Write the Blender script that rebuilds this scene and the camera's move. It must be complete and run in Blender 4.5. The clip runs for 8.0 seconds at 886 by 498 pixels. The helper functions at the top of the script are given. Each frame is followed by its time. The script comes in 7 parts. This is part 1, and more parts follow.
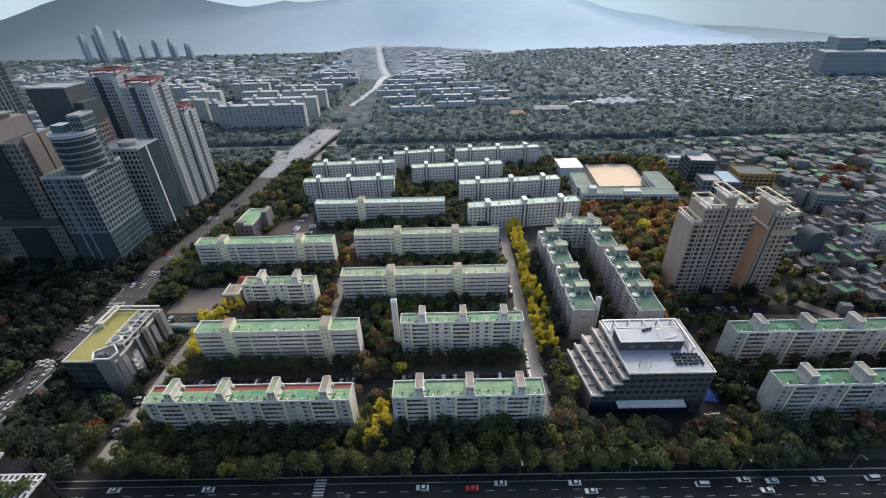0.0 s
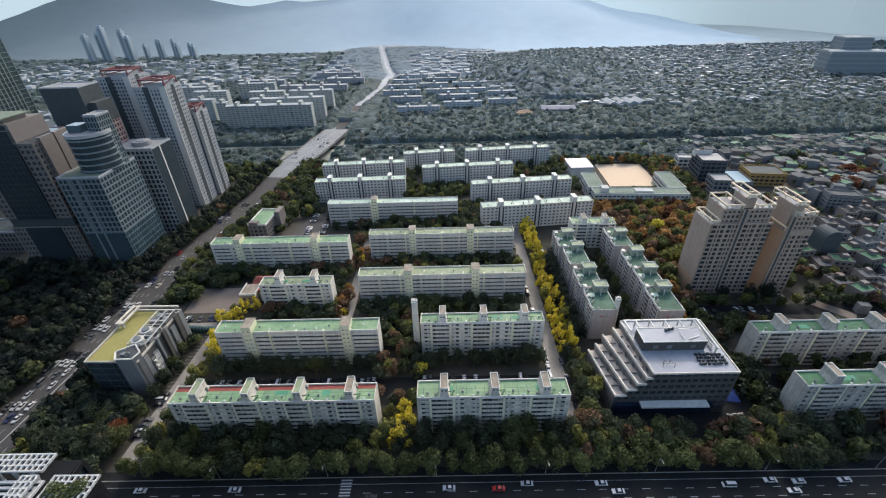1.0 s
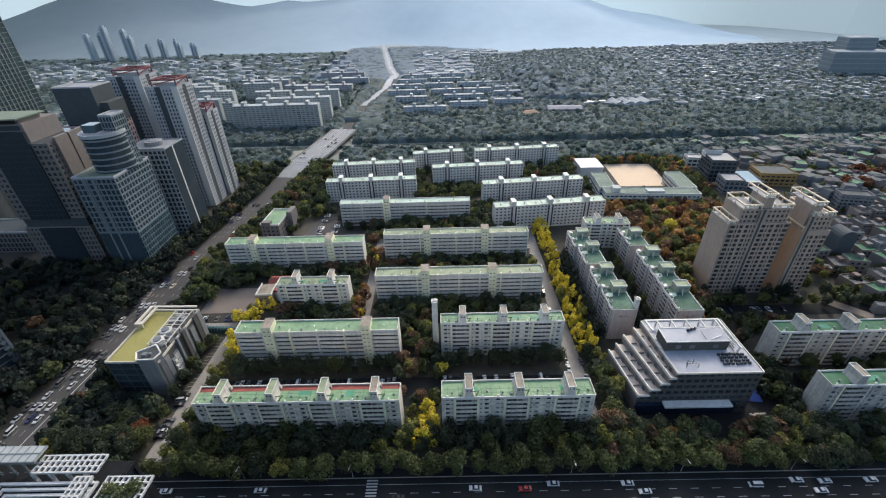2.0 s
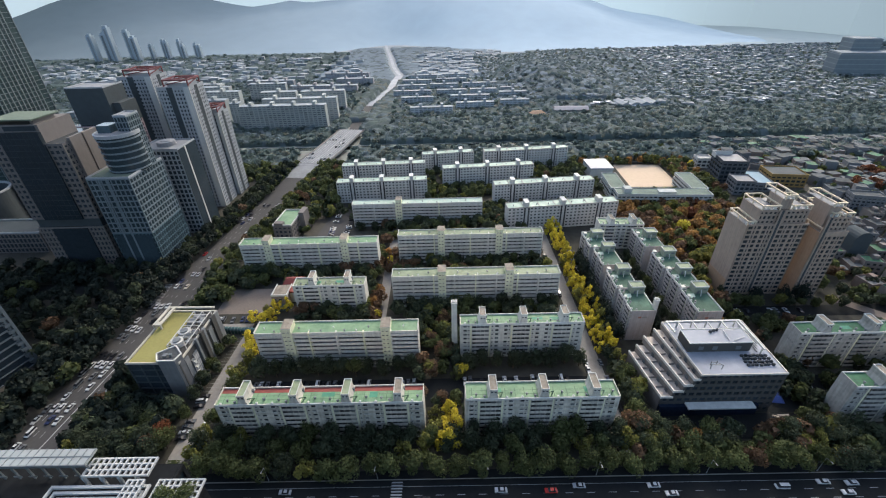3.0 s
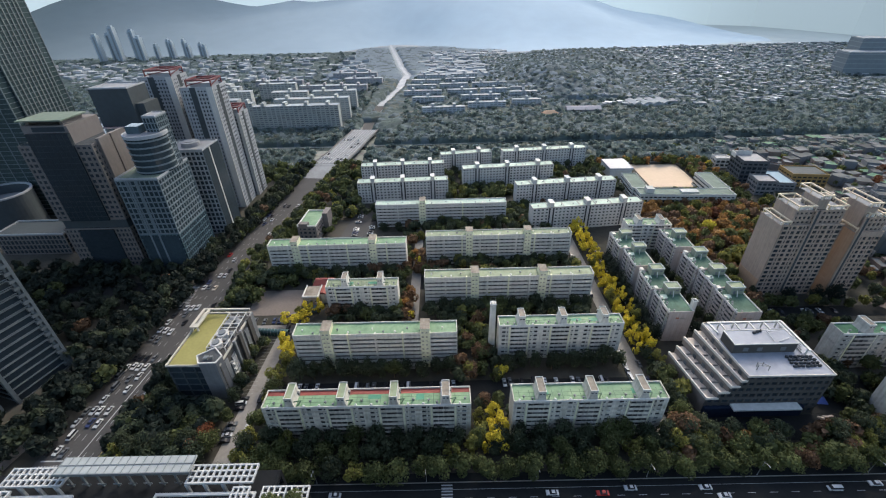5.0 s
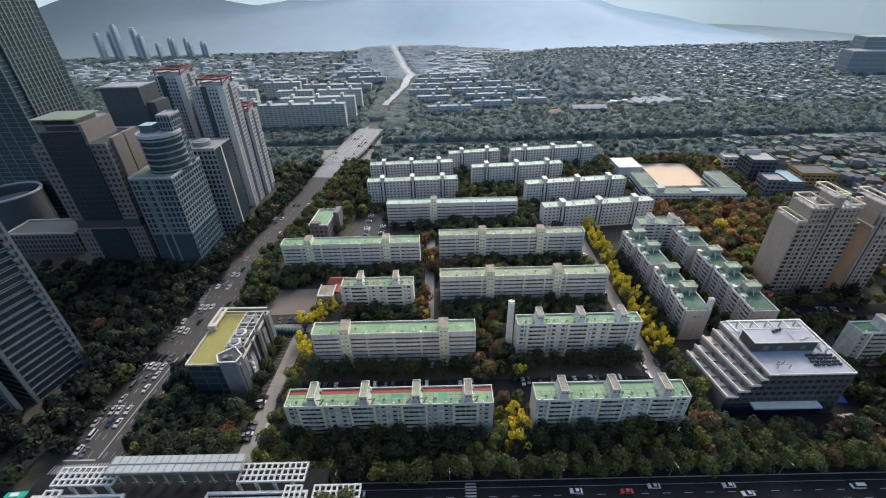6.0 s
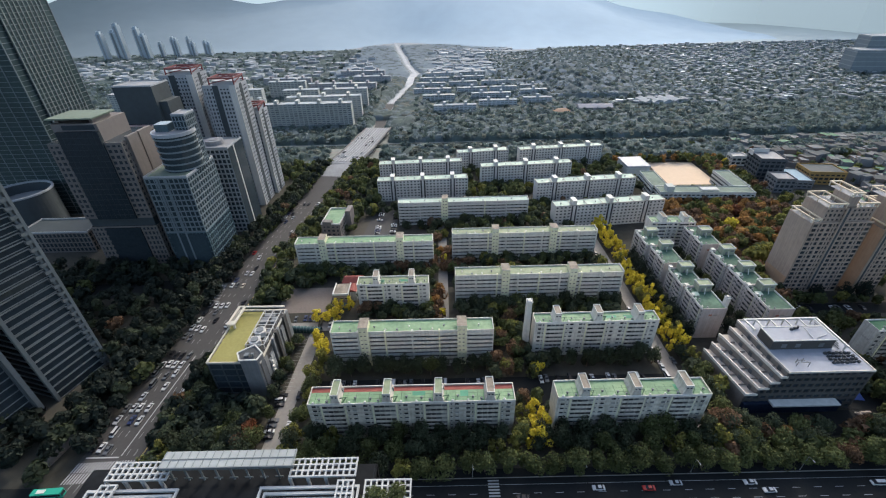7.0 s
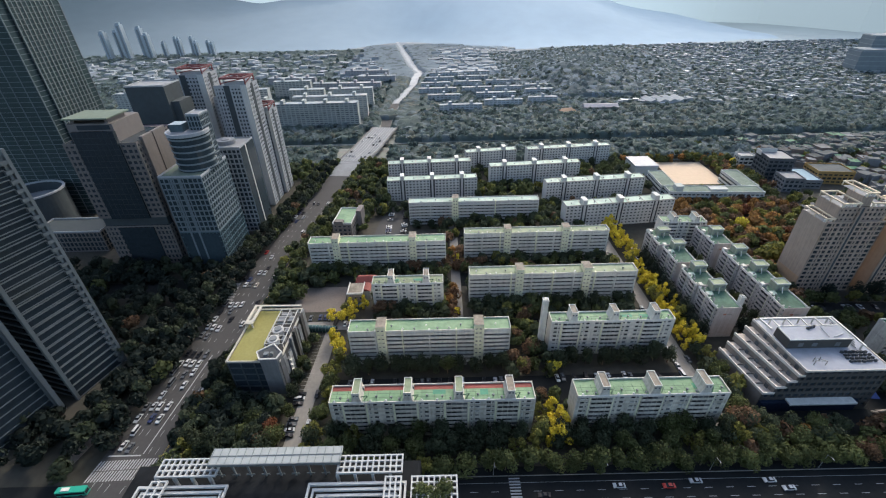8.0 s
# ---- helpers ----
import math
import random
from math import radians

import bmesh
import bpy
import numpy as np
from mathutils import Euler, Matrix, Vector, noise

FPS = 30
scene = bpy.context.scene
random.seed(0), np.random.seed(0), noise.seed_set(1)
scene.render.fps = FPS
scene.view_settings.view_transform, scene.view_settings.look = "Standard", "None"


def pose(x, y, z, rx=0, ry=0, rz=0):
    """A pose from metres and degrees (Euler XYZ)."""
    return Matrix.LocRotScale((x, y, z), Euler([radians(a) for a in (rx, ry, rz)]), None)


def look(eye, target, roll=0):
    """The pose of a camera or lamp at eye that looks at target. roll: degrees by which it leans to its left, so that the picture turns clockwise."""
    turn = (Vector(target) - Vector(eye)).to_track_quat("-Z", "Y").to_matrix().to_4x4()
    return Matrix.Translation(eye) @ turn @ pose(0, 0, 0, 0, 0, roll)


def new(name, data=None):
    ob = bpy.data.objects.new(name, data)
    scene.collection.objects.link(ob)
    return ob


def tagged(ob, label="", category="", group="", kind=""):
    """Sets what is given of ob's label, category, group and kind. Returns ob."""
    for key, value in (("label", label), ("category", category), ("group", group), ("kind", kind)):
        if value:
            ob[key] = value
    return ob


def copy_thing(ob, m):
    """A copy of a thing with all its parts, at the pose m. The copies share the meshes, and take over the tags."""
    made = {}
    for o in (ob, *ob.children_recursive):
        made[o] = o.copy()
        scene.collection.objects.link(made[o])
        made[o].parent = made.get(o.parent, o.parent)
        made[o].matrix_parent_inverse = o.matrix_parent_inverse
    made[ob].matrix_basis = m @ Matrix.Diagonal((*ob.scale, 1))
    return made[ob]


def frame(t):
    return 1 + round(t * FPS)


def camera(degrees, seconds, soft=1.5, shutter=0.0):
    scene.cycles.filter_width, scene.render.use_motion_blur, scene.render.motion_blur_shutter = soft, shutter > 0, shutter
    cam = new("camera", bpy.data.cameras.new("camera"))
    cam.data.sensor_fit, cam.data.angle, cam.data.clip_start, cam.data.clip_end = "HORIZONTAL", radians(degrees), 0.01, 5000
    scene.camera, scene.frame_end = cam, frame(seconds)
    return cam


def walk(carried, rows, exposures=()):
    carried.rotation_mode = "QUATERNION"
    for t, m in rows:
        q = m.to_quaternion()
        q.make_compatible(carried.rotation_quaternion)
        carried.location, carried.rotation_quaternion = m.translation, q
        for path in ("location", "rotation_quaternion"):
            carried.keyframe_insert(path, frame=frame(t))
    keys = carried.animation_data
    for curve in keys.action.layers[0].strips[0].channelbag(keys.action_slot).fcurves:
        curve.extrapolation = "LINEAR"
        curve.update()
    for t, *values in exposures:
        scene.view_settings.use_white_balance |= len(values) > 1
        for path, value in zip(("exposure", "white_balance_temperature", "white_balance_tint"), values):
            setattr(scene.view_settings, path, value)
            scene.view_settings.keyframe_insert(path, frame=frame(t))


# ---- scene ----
cam = camera(92.4, 8.0, 1.12)
PATH = [
    (0, (-0.013, -0.039, 159.997), (-0.033, 1.661, 158.945), -1.6),
    (0.5, (-4.904, 0.08, 160.31), (-4.925, 1.78, 159.256), -1.6),
    (1, (-9.915, 0.144, 160.398), (-9.935, 1.844, 159.344), -1.6),
    (1.5, (-14.967, 0.172, 160.465), (-14.985, 1.871, 159.411), -1.6),
    (3, (-29.67, 0.908, 160.63), (-29.685, 2.609, 159.578), -1.5),
    (3.5, (-34.413, 1.265, 160.825), (-34.427, 2.965, 159.773), -1.5),
    (4, (-39.171, 1.787, 161.081), (-39.184, 3.487, 160.028), -1.5),
    (4.5, (-44.054, 2.156, 161.163), (-44.066, 3.856, 160.11), -1.5),
    (6, (-57.842, 2.15, 161.326), (-57.85, 3.848, 160.269), -1.5),
    (6.5, (-62.44, 1.857, 161.544), (-62.448, 3.553, 160.484), -1.4),
    (7, (-66.667, 1.338, 161.832), (-66.674, 3.034, 160.771), -1.5),
    (7.5, (-70.579, 0.778, 162.161), (-70.588, 2.472, 161.099), -1.5),
    (8, (-74.856, 0.544, 162.609), (-74.863, 2.238, 161.546), -1.5),
]
walk(cam, [(t, look(eye, target, roll)) for t, eye, target, roll in PATH], exposures=[(0.0, 1.24, 6300, 8), (8.0, 1.24, 6300, 8)])

# ---- light ----
SUN_EL, SUN_AZ = 36.0, 18.0
world = bpy.data.worlds.new("sky")
scene.world = world
world.use_nodes = True
wn = world.node_tree
sky = wn.nodes.new("ShaderNodeTexSky")
sky.sky_type, sky.sun_disc = "NISHITA", False
sky.sun_elevation, sky.sun_rotation = radians(SUN_EL), radians(SUN_AZ)
sky.air_density, sky.dust_density, sky.ozone_density = 1.0, 4.0, 1.0
wn.links.new(sky.outputs[0], wn.nodes["Background"].inputs[0])
wn.nodes["Background"].inputs[1].default_value = 0.15
sun_lamp = bpy.data.lights.new("sun", "SUN")
sun_lamp.energy, sun_lamp.angle, sun_lamp.color = 0.66, radians(3.5), (1.0, 0.95, 0.86)
sun = new("sun", sun_lamp)
az, el = radians(SUN_AZ), radians(SUN_EL)
sun.matrix_world = look((900 * math.sin(az) * math.cos(el), 900 * math.cos(az) * math.cos(el), 900 * math.sin(el)), (0, 0, 0))


# ---- materials ----
def material(name, base, rough=0.8, spread=0.18, fine=1.2, coarse=0.06, streak=0.0, per_object=0.0, per_island=0.0, tint=None, metal=0.0, bump=0.0, glow=0.0, stretch=(1, 1, 1), across=None):
    """Two scales of variation in world space, optional vertical streaks, and variation by object or island."""
    m = bpy.data.materials.new(name)
    m.use_nodes = True
    nt = m.node_tree
    n, link = nt.nodes, nt.links
    bsdf = n["Principled BSDF"]
    geo = n.new("ShaderNodeNewGeometry")

    def grain(scale, detail, sx=1, sy=1, sz=1):
        mp = n.new("ShaderNodeMapping")
        mp.inputs["Scale"].default_value = (scale * sx, scale * sy, scale * sz)
        link.new(geo.outputs["Position"], mp.inputs["Vector"])
        t = n.new("ShaderNodeTexNoise")
        t.inputs["Scale"].default_value, t.inputs["Detail"].default_value = 1.0, detail
        link.new(mp.outputs[0], t.inputs["Vector"])
        return t.outputs["Fac"]

    def calc(op, a, b):
        c = n.new("ShaderNodeMath")
        c.operation = op
        for i, v in enumerate((a, b)):
            if isinstance(v, (int, float)):
                c.inputs[i].default_value = v
            else:
                link.new(v, c.inputs[i])
        return c.outputs[0]

    def centred(sock, amount):
        return calc("MULTIPLY", calc("SUBTRACT", sock, 0.5), amount)

    total = calc("ADD", 1.0, centred(grain(fine, 3, *stretch), 2.4 * spread))
    coarse_out = grain(coarse, 2, *stretch)
    total = calc("ADD", total, centred(coarse_out, 2.4 * spread))
    if streak:
        total = calc("ADD", total, centred(grain(1.0, 2, 1.1, 1.1, 0.08), 2.4 * streak))
    if per_object:
        oi = n.new("ShaderNodeObjectInfo")
        total = calc("ADD", total, centred(oi.outputs["Random"], 2 * per_object))
    if per_island:
        total = calc("ADD", total, centred(geo.outputs["Random Per Island"], 2 * per_island))
    total = calc("MAXIMUM", total, 0.25)
    mix = n.new("ShaderNodeMix")
    mix.data_type = "RGBA"
    mix.inputs["A"].default_value = (*base, 1)
    mix.inputs["B"].default_value = (*(tint or base), 1)
    # tone ramp from left to right; the backdrops use it for painted haze
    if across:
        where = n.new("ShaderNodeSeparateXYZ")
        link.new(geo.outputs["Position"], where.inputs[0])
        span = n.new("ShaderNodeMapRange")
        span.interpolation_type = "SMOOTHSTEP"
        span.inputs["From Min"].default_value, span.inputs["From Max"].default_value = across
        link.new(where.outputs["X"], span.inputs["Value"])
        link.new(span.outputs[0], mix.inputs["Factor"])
    else:
        link.new(coarse_out, mix.inputs["Factor"])
    scaled = n.new("ShaderNodeVectorMath")
    scaled.operation = "SCALE"
    link.new(mix.outputs["Result"], scaled.inputs[0])
    link.new(total, scaled.inputs["Scale"])
    link.new(scaled.outputs[0], bsdf.inputs["Base Color"])
    bsdf.inputs["Roughness"].default_value = rough
    bsdf.inputs["Metallic"].default_value = metal
    bsdf.inputs["Specular IOR Level"].default_value = 0.22
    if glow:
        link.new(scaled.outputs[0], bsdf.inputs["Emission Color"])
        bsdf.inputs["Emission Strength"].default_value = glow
    if bump:
        bp = n.new("ShaderNodeBump")
        bp.inputs["Strength"].default_value, bp.inputs["Distance"].default_value = 0.6, bump
        link.new(grain(fine * 1.7, 4), bp.inputs["Height"])
        link.new(bp.outputs[0], bsdf.inputs["Normal"])
    return m


def glass(name, base, rough=0.12, shine=0.22):
    m = material(name, base, rough, 0.25, 0.6, 0.05, per_object=0.25, per_island=0.3)
    m.node_tree.nodes["Principled BSDF"].inputs["Specular IOR Level"].default_value = shine
    return m


def leaf(name, base, tint, per_object=0.22, per_clump=0.30, thinness=0.42, spread=0.22):
    m = material(name, base, 0.75, spread, 0.5, 0.045, per_object=per_object, per_island=per_clump, tint=tint)
    nt = m.node_tree
    bsdf = nt.nodes["Principled BSDF"]
    bsdf.inputs["Specular IOR Level"].default_value = 0.15
    thin = nt.nodes.new("ShaderNodeBsdfTranslucent")
    nt.links.new(bsdf.inputs["Base Color"].links[0].from_socket, thin.inputs["Color"])
    both = nt.nodes.new("ShaderNodeMixShader")
    both.inputs[0].default_value = thinness
    nt.links.new(bsdf.outputs[0], both.inputs[1])
    nt.links.new(thin.outputs[0], both.inputs[2])
    nt.links.new(both.outputs[0], nt.nodes["Material Output"].inputs["Surface"])
    return m


WALL = material("painted_concrete", (0.56, 0.53, 0.455), 0.85, 0.15, 0.5, 0.07, streak=0.26, per_island=0.10, tint=(0.49, 0.47, 0.415))
WALL_GREY = material("weathered_grey_concrete", (0.47, 0.44, 0.365), 0.85, 0.26, 0.7, 0.10, streak=0.36, per_island=0.16, tint=(0.47, 0.43, 0.36))
WALL_PALE = material("pale_grey_paint", (0.47, 0.455, 0.41), 0.85, 0.10, 0.5, 0.05, streak=0.16, tint=(0.42, 0.41, 0.385))
# Weathered concrete, darkened to imitate dimming at the view's right edge.
WALL_DULL = material("dimmed_weathered_concrete", (0.35, 0.33, 0.29), 0.85, 0.24, 0.7, 0.10, streak=0.34, per_island=0.14, tint=(0.30, 0.285, 0.255))
WALL_LILAC = material("lilac_grey_paint", (0.42, 0.38, 0.345), 0.85, 0.16, 0.5, 0.07, streak=0.2, per_island=0.12, tint=(0.33, 0.295, 0.27))
CREAM = material("cream_paint", (0.66, 0.64, 0.41), 0.85, 0.12, 0.6, 0.07, streak=0.16, tint=(0.60, 0.58, 0.42))
ROOF_GREEN = material("green_waterproof_coating", (0.105, 0.205, 0.115), 0.6, 0.3, 0.55, 0.11, per_object=0.1, tint=(0.18, 0.255, 0.14))
ROOF_DEEP = material("deep_green_roof_coating", (0.05, 0.092, 0.062), 0.8, 0.35, 0.6, 0.09, tint=(0.085, 0.145, 0.10))
ROOF_FOREST = material("dark_forest_green_roof", (0.032, 0.095, 0.05), 0.7, 0.25, 0.5, 0.1, tint=(0.05, 0.13, 0.065))
ROOF_PALE = material("pale_green_roof_coating", (0.28, 0.37, 0.29), 0.65, 0.25, 0.45, 0.08, tint=(0.36, 0.42, 0.35))
ROOF_OLIVE = material("faded_olive_roof_coating", (0.165, 0.205, 0.12), 0.65, 0.3, 0.5, 0.1, tint=(0.215, 0.24, 0.15))
ROOF_RED = material("red_roof_coating", (0.21, 0.055, 0.042), 0.65, 0.2, 0.4, 0.1)
ROOF_MOSS = material("brown_roof_slab", (0.21, 0.18, 0.14), 0.85, 0.35, 0.8, 0.2)
PARAPET = material("whitish_parapet", (0.54, 0.525, 0.475), 0.8, 0.14, 0.6, 0.09, streak=0.1)
STEEL = material("dark_steel", (0.16, 0.17, 0.17), 0.5, 0.15, 1.0, 0.1, metal=0.4)
PANE = glass("window_glass", (0.014, 0.016, 0.018), 0.3, 0.1)
SAGE = material("sage_green_paint", (0.25, 0.27, 0.20), 0.85, 0.14, 0.5, 0.08, streak=0.2)
# Shade inside the open corridors is painted into this darker wall colour.
RECESS = material("corridor_wall_painted_shade", (0.15, 0.145, 0.138), 0.85, 0.16, 0.8, 0.1, per_island=0.2)
ASPHALT = material("asphalt", (0.016, 0.017, 0.017), 0.9, 0.18, 0.8, 0.05)
ASPHALT.node_tree.nodes["Principled BSDF"].inputs["Specular IOR Level"].default_value = 0.06
LANE_CONCRETE = material("pale_lane_concrete", (0.20, 0.185, 0.165), 0.9, 0.2, 0.7, 0.08)
PAVING = material("paving_blocks", (0.16, 0.132, 0.11), 0.9, 0.2, 0.9, 0.07)
MARKING = material("road_marking_paint", (0.30, 0.30, 0.295), 0.8, 0.15, 2.0, 0.2)
MARKING_YELLOW = material("yellow_road_marking", (0.34, 0.25, 0.09), 0.8, 0.15, 2.0, 0.2)
EARTH = material("earth_and_grass", (0.030, 0.032, 0.023), 0.95, 0.35, 0.25, 0.012, tint=(0.060, 0.052, 0.042), bump=0.2)
SAND = material("school_sand", (0.55, 0.42, 0.29), 0.95, 0.08, 0.3, 0.03, tint=(0.50, 0.39, 0.28))
WATER = material("stream_water", (0.06, 0.07, 0.06), 0.15, 0.2, 0.05, 0.01)
GREEN = leaf("green_leaves", (0.080, 0.099, 0.039), (0.095, 0.106, 0.042), 0.2, 0.24, 0.48)
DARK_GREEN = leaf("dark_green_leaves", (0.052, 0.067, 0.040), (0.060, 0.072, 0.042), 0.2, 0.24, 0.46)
# For dark evergreens, and for trees whose shade is painted into the leaves.
DEEP_GREEN = leaf("deep_green_shade_leaves", (0.023, 0.032, 0.026), (0.028, 0.037, 0.028))
YELLOW = leaf("ginkgo_yellow_leaves", (0.60, 0.47, 0.045), (0.48, 0.43, 0.06), 0.2, 0.3)
LIME = leaf("yellow_green_leaves", (0.15, 0.155, 0.045), (0.18, 0.17, 0.045))
ORANGE = leaf("orange_leaves", (0.30, 0.15, 0.05), (0.25, 0.15, 0.055))
RUSSET = leaf("russet_leaves", (0.16, 0.092, 0.054), (0.14, 0.095, 0.058))
RED = leaf("red_leaves", (0.15, 0.048, 0.026), (0.13, 0.06, 0.028))
BARK = material("bark", (0.10, 0.075, 0.055), 0.95, 0.25, 2.0, 0.3)


# ---- mesh building ----
class Shape:
    """Collects boxes, prisms and cylinders into one mesh."""

    def __init__(self):
        self.v, self.f, self.m = [], [], []

    def face(self, pts, slot=0):
        k = len(self.v)
        self.v += [tuple(p) for p in pts]
        self.f.append(tuple(range(k, k + len(pts))))
        self.m.append(slot)
        return self

    def prism(self, ring, z0, z1, slot=0, top=None, taper=None):
        """An upright prism over a ring of (x, y), counter-clockwise; top: slot of the upper face; taper: ring at the top."""
        k, n = len(self.v), len(ring)
        self.v += [(x, y, z0) for x, y in ring] + [(x, y, z1) for x, y in (taper or ring)]
        self.f += [tuple(range(k + n - 1, k - 1, -1)), tuple(range(k + n, k + 2 * n))]
        self.m += [slot, slot if top is None else top]
        for i in range(n):
            j = (i + 1) % n
            self.f.append((k + i, k + j, k + n + j, k + n + i))
            self.m.append(slot)
        return self

    def box(self, x0, y0, z0, x1, y1, z1, slot=0, top=None):
        return self.prism(((x0, y0), (x1, y0), (x1, y1), (x0, y1)), z0, z1, slot, top)

    def tube(self, x, y, z0, z1, r0, r1=None, n=8, slot=0):
        r1 = r0 if r1 is None else r1
        cs = [(math.cos(2 * math.pi * i / n), math.sin(2 * math.pi * i / n)) for i in range(n)]
        return self.prism([(x + r0 * c, y + r0 * s) for c, s in cs], z0, z1, slot, None, [(x + r1 * c, y + r1 * s) for c, s in cs])

    def beam(self, a, b, w, slot=0):
        """A square bar from a to b."""
        a, b = Vector(a), Vector(b)
        d = (b - a).normalized()
        s = d.cross(Vector((0, 0, 1)) if abs(d.z) < 0.9 else Vector((1, 0, 0))).normalized() * w / 2
        u = s.cross(d).normalized() * w / 2
        k = len(self.v)
        for p in (a, b):
            self.v += [tuple(p + q) for q in (s + u, -s + u, -s - u, s - u)]
        self.f += [(k, k + 1, k + 2, k + 3), (k + 7, k + 6, k + 5, k + 4)]
        self.f += [(k + i, k + 4 + i, k + 4 + (i + 1) % 4, k + (i + 1) % 4) for i in range(4)]
        self.m += [slot] * 6
        return self

    def mesh(self, name, *mats):
        me = bpy.data.meshes.new(name)
        me.from_pydata(self.v, [], self.f)
        for m in mats:
            me.materials.append(m)
        me.polygons.foreach_set("material_index", self.m)
        me.update()
        return me


def part(name, shape, mats, parent, label="", kind=""):
    """Links a shape as one mesh object under a thing or a part."""
    me = shape if isinstance(shape, bpy.types.Mesh) else shape.mesh(name, *(mats if isinstance(mats, (tuple, list)) else (mats,)))
    ob = new(name, me)
    ob.parent = parent
    return tagged(ob, label, kind=kind)


def spot(mesh, name, parent, x, y, z, turn=0.0):
    """A piece that shares its mesh with others like it."""
    ob = new(name, mesh)
    ob.parent = parent
    ob.matrix_basis = pose(x, y, z, 0, 0, turn)
    return ob


def thing(name, m, label, category, group="", kind=""):
    ob = new(name)
    ob.matrix_basis = m
    ob.empty_display_size = 0.5
    return tagged(ob, label, category, group, kind)


def solid(name, shape, mats, label, category, kind="structure"):
    ob = new(name, shape.mesh(name, *(mats if isinstance(mats, (tuple, list)) else (mats,))))
    return tagged(ob, label, category, kind=kind)


rng = random.Random(7)


# ---- ground, roads, water ----
def strip(points, width, z, thick=0.06):
    """A road-like slab along a line of points."""
    s = Shape()
    left, right = [], []
    for i, (x, y) in enumerate(points):
        a, b = points[max(i - 1, 0)], points[min(i + 1, len(points) - 1)]
        d = Vector((b[0] - a[0], b[1] - a[1])).normalized()
        left.append((x - d.y * width / 2, y + d.x * width / 2))
        right.append((x + d.y * width / 2, y - d.x * width / 2))
    for i in range(len(points) - 1):
        s.prism((right[i], right[i + 1], left[i + 1], left[i]), z - thick, z)
    return s


def slope(points, width, zs, thick=0.3):
    """A road slab that rises along a line of points."""
    s = strip(points, width, 0.0, thick)
    for i in range(len(points) - 1):
        for k, z in zip((0, 1, 2, 3), (zs[i], zs[i + 1], zs[i + 1], zs[i])):
            for layer in (0, 4):
                x, y, z0 = s.v[8 * i + layer + k]
                s.v[8 * i + layer + k] = (x, y, z0 + z)
    return s


def along(points, step):
    """Places and headings at even steps along a line of points."""
    out, rest = [], 0.0
    for (ax, ay), (bx, by) in zip(points, points[1:]):
        d = Vector((bx - ax, by - ay))
        n = d.length
        while rest < n:
            p = Vector((ax, ay)) + d * (rest / n)
            out.append((p.x, p.y, math.degrees(math.atan2(d.y, d.x))))
            rest += step
        rest -= n
    return out


# Far ground and stream bank carry painted haze: both base colours are paled.
FAR_EARTH = material("haze_paled_city_ground", (0.22, 0.24, 0.25), 0.95, 0.15, 0.06, 0.008, tint=(0.25, 0.265, 0.27))
ground_s = Shape()
ground_s.face(((-4500, -900, 0), (4500, -900, 0), (4500, 424, 0), (-4500, 424, 0)))
ground_s.face(((-4500, 424, 0), (4500, 424, 0), (4500, 628, 0), (-4500, 628, 0)), 1)
ground_s.face(((-4500, 628, 0), (4500, 628, 0), (4500, 4500, 0), (-4500, 4500, 0)), 2)
BANK = material("haze_paled_grassy_bank", (0.19, 0.20, 0.17), 0.95, 0.2, 0.2, 0.02, tint=(0.20, 0.205, 0.18))
solid("ground", ground_s, (EARTH, BANK, FAR_EARTH), "dark earth and grass of the estate and city", "ground")

NEAR_ROAD_Y = 78.3
AVENUE = [(-214, 20), (-203.5, 95), (-190.5, 266), (-181, 346), (-171, 428)]
solid("road_boulevard", strip([(-1200, NEAR_ROAD_Y), (1200, NEAR_ROAD_Y)], 29, 0.10), ASPHALT, "wide dark asphalt boulevard with many lanes", "road")
AVENUE_GREY = material("worn_grey_asphalt", (0.050, 0.048, 0.046), 0.85, 0.15, 0.8, 0.05)
solid("road_avenue", strip(AVENUE[:4], 29, 0.14), AVENUE_GREY, "grey asphalt avenue busy with cars", "road")
BRIDGE = [(-169, 428), (-160.5, 464), (-154, 507), (-147.5, 548)]
BRIDGE_GREY = material("pale_bridge_deck", (0.18, 0.185, 0.185), 0.8, 0.2, 0.4, 0.05)
for off in (-16.2, 16.2):
    solid("trim_bridge_rail", slope([(x + off, y) for x, y in BRIDGE], 0.5, (0, 0, 0, 0), 1.1), LANE_CONCRETE, "low concrete bridge parapet", "bridge rail").location = (0, 0, 7.1)
solid("road_bridge", strip(BRIDGE, 32.5, 6.0, 1.2), BRIDGE_GREY, "pale concrete road bridge over the wooded stream", "bridge")
lines = Shape()
for off in (-13, -9.8, -6.6, -3.3, 0.3, -0.3, 3.3, 6.6, 9.8, 13):
    for (ax, ay), (bx, by) in zip(BRIDGE, BRIDGE[1:]):
        lines.beam((ax + off, ay, 6.02), (bx + off, by, 6.02), 0.4)
for y, x in ((441, -166.0), (424, -169.8)):
    lines.box(x - 14, y - 0.5, 5.9, x + 14, y + 0.5, 6.03)
solid("trim_bridge_line", lines, MARKING, "dim white lane lines on the bridge", "road marking")
solid("road_ramp", slope([(-181, 345), (-176.5, 382), (-174.8, 394)], 28.4, (0.2, 2.2, 3.3), 1.5), AVENUE_GREY, "asphalt ramp up to the bridge", "road")
solid("road_ramp_head", slope([(-174.8, 394), (-173, 408), (-169, 429)], 28.4, (3.3, 4.6, 6.0), 1.5), BRIDGE_GREY, "pale concrete head of the bridge ramp", "road")
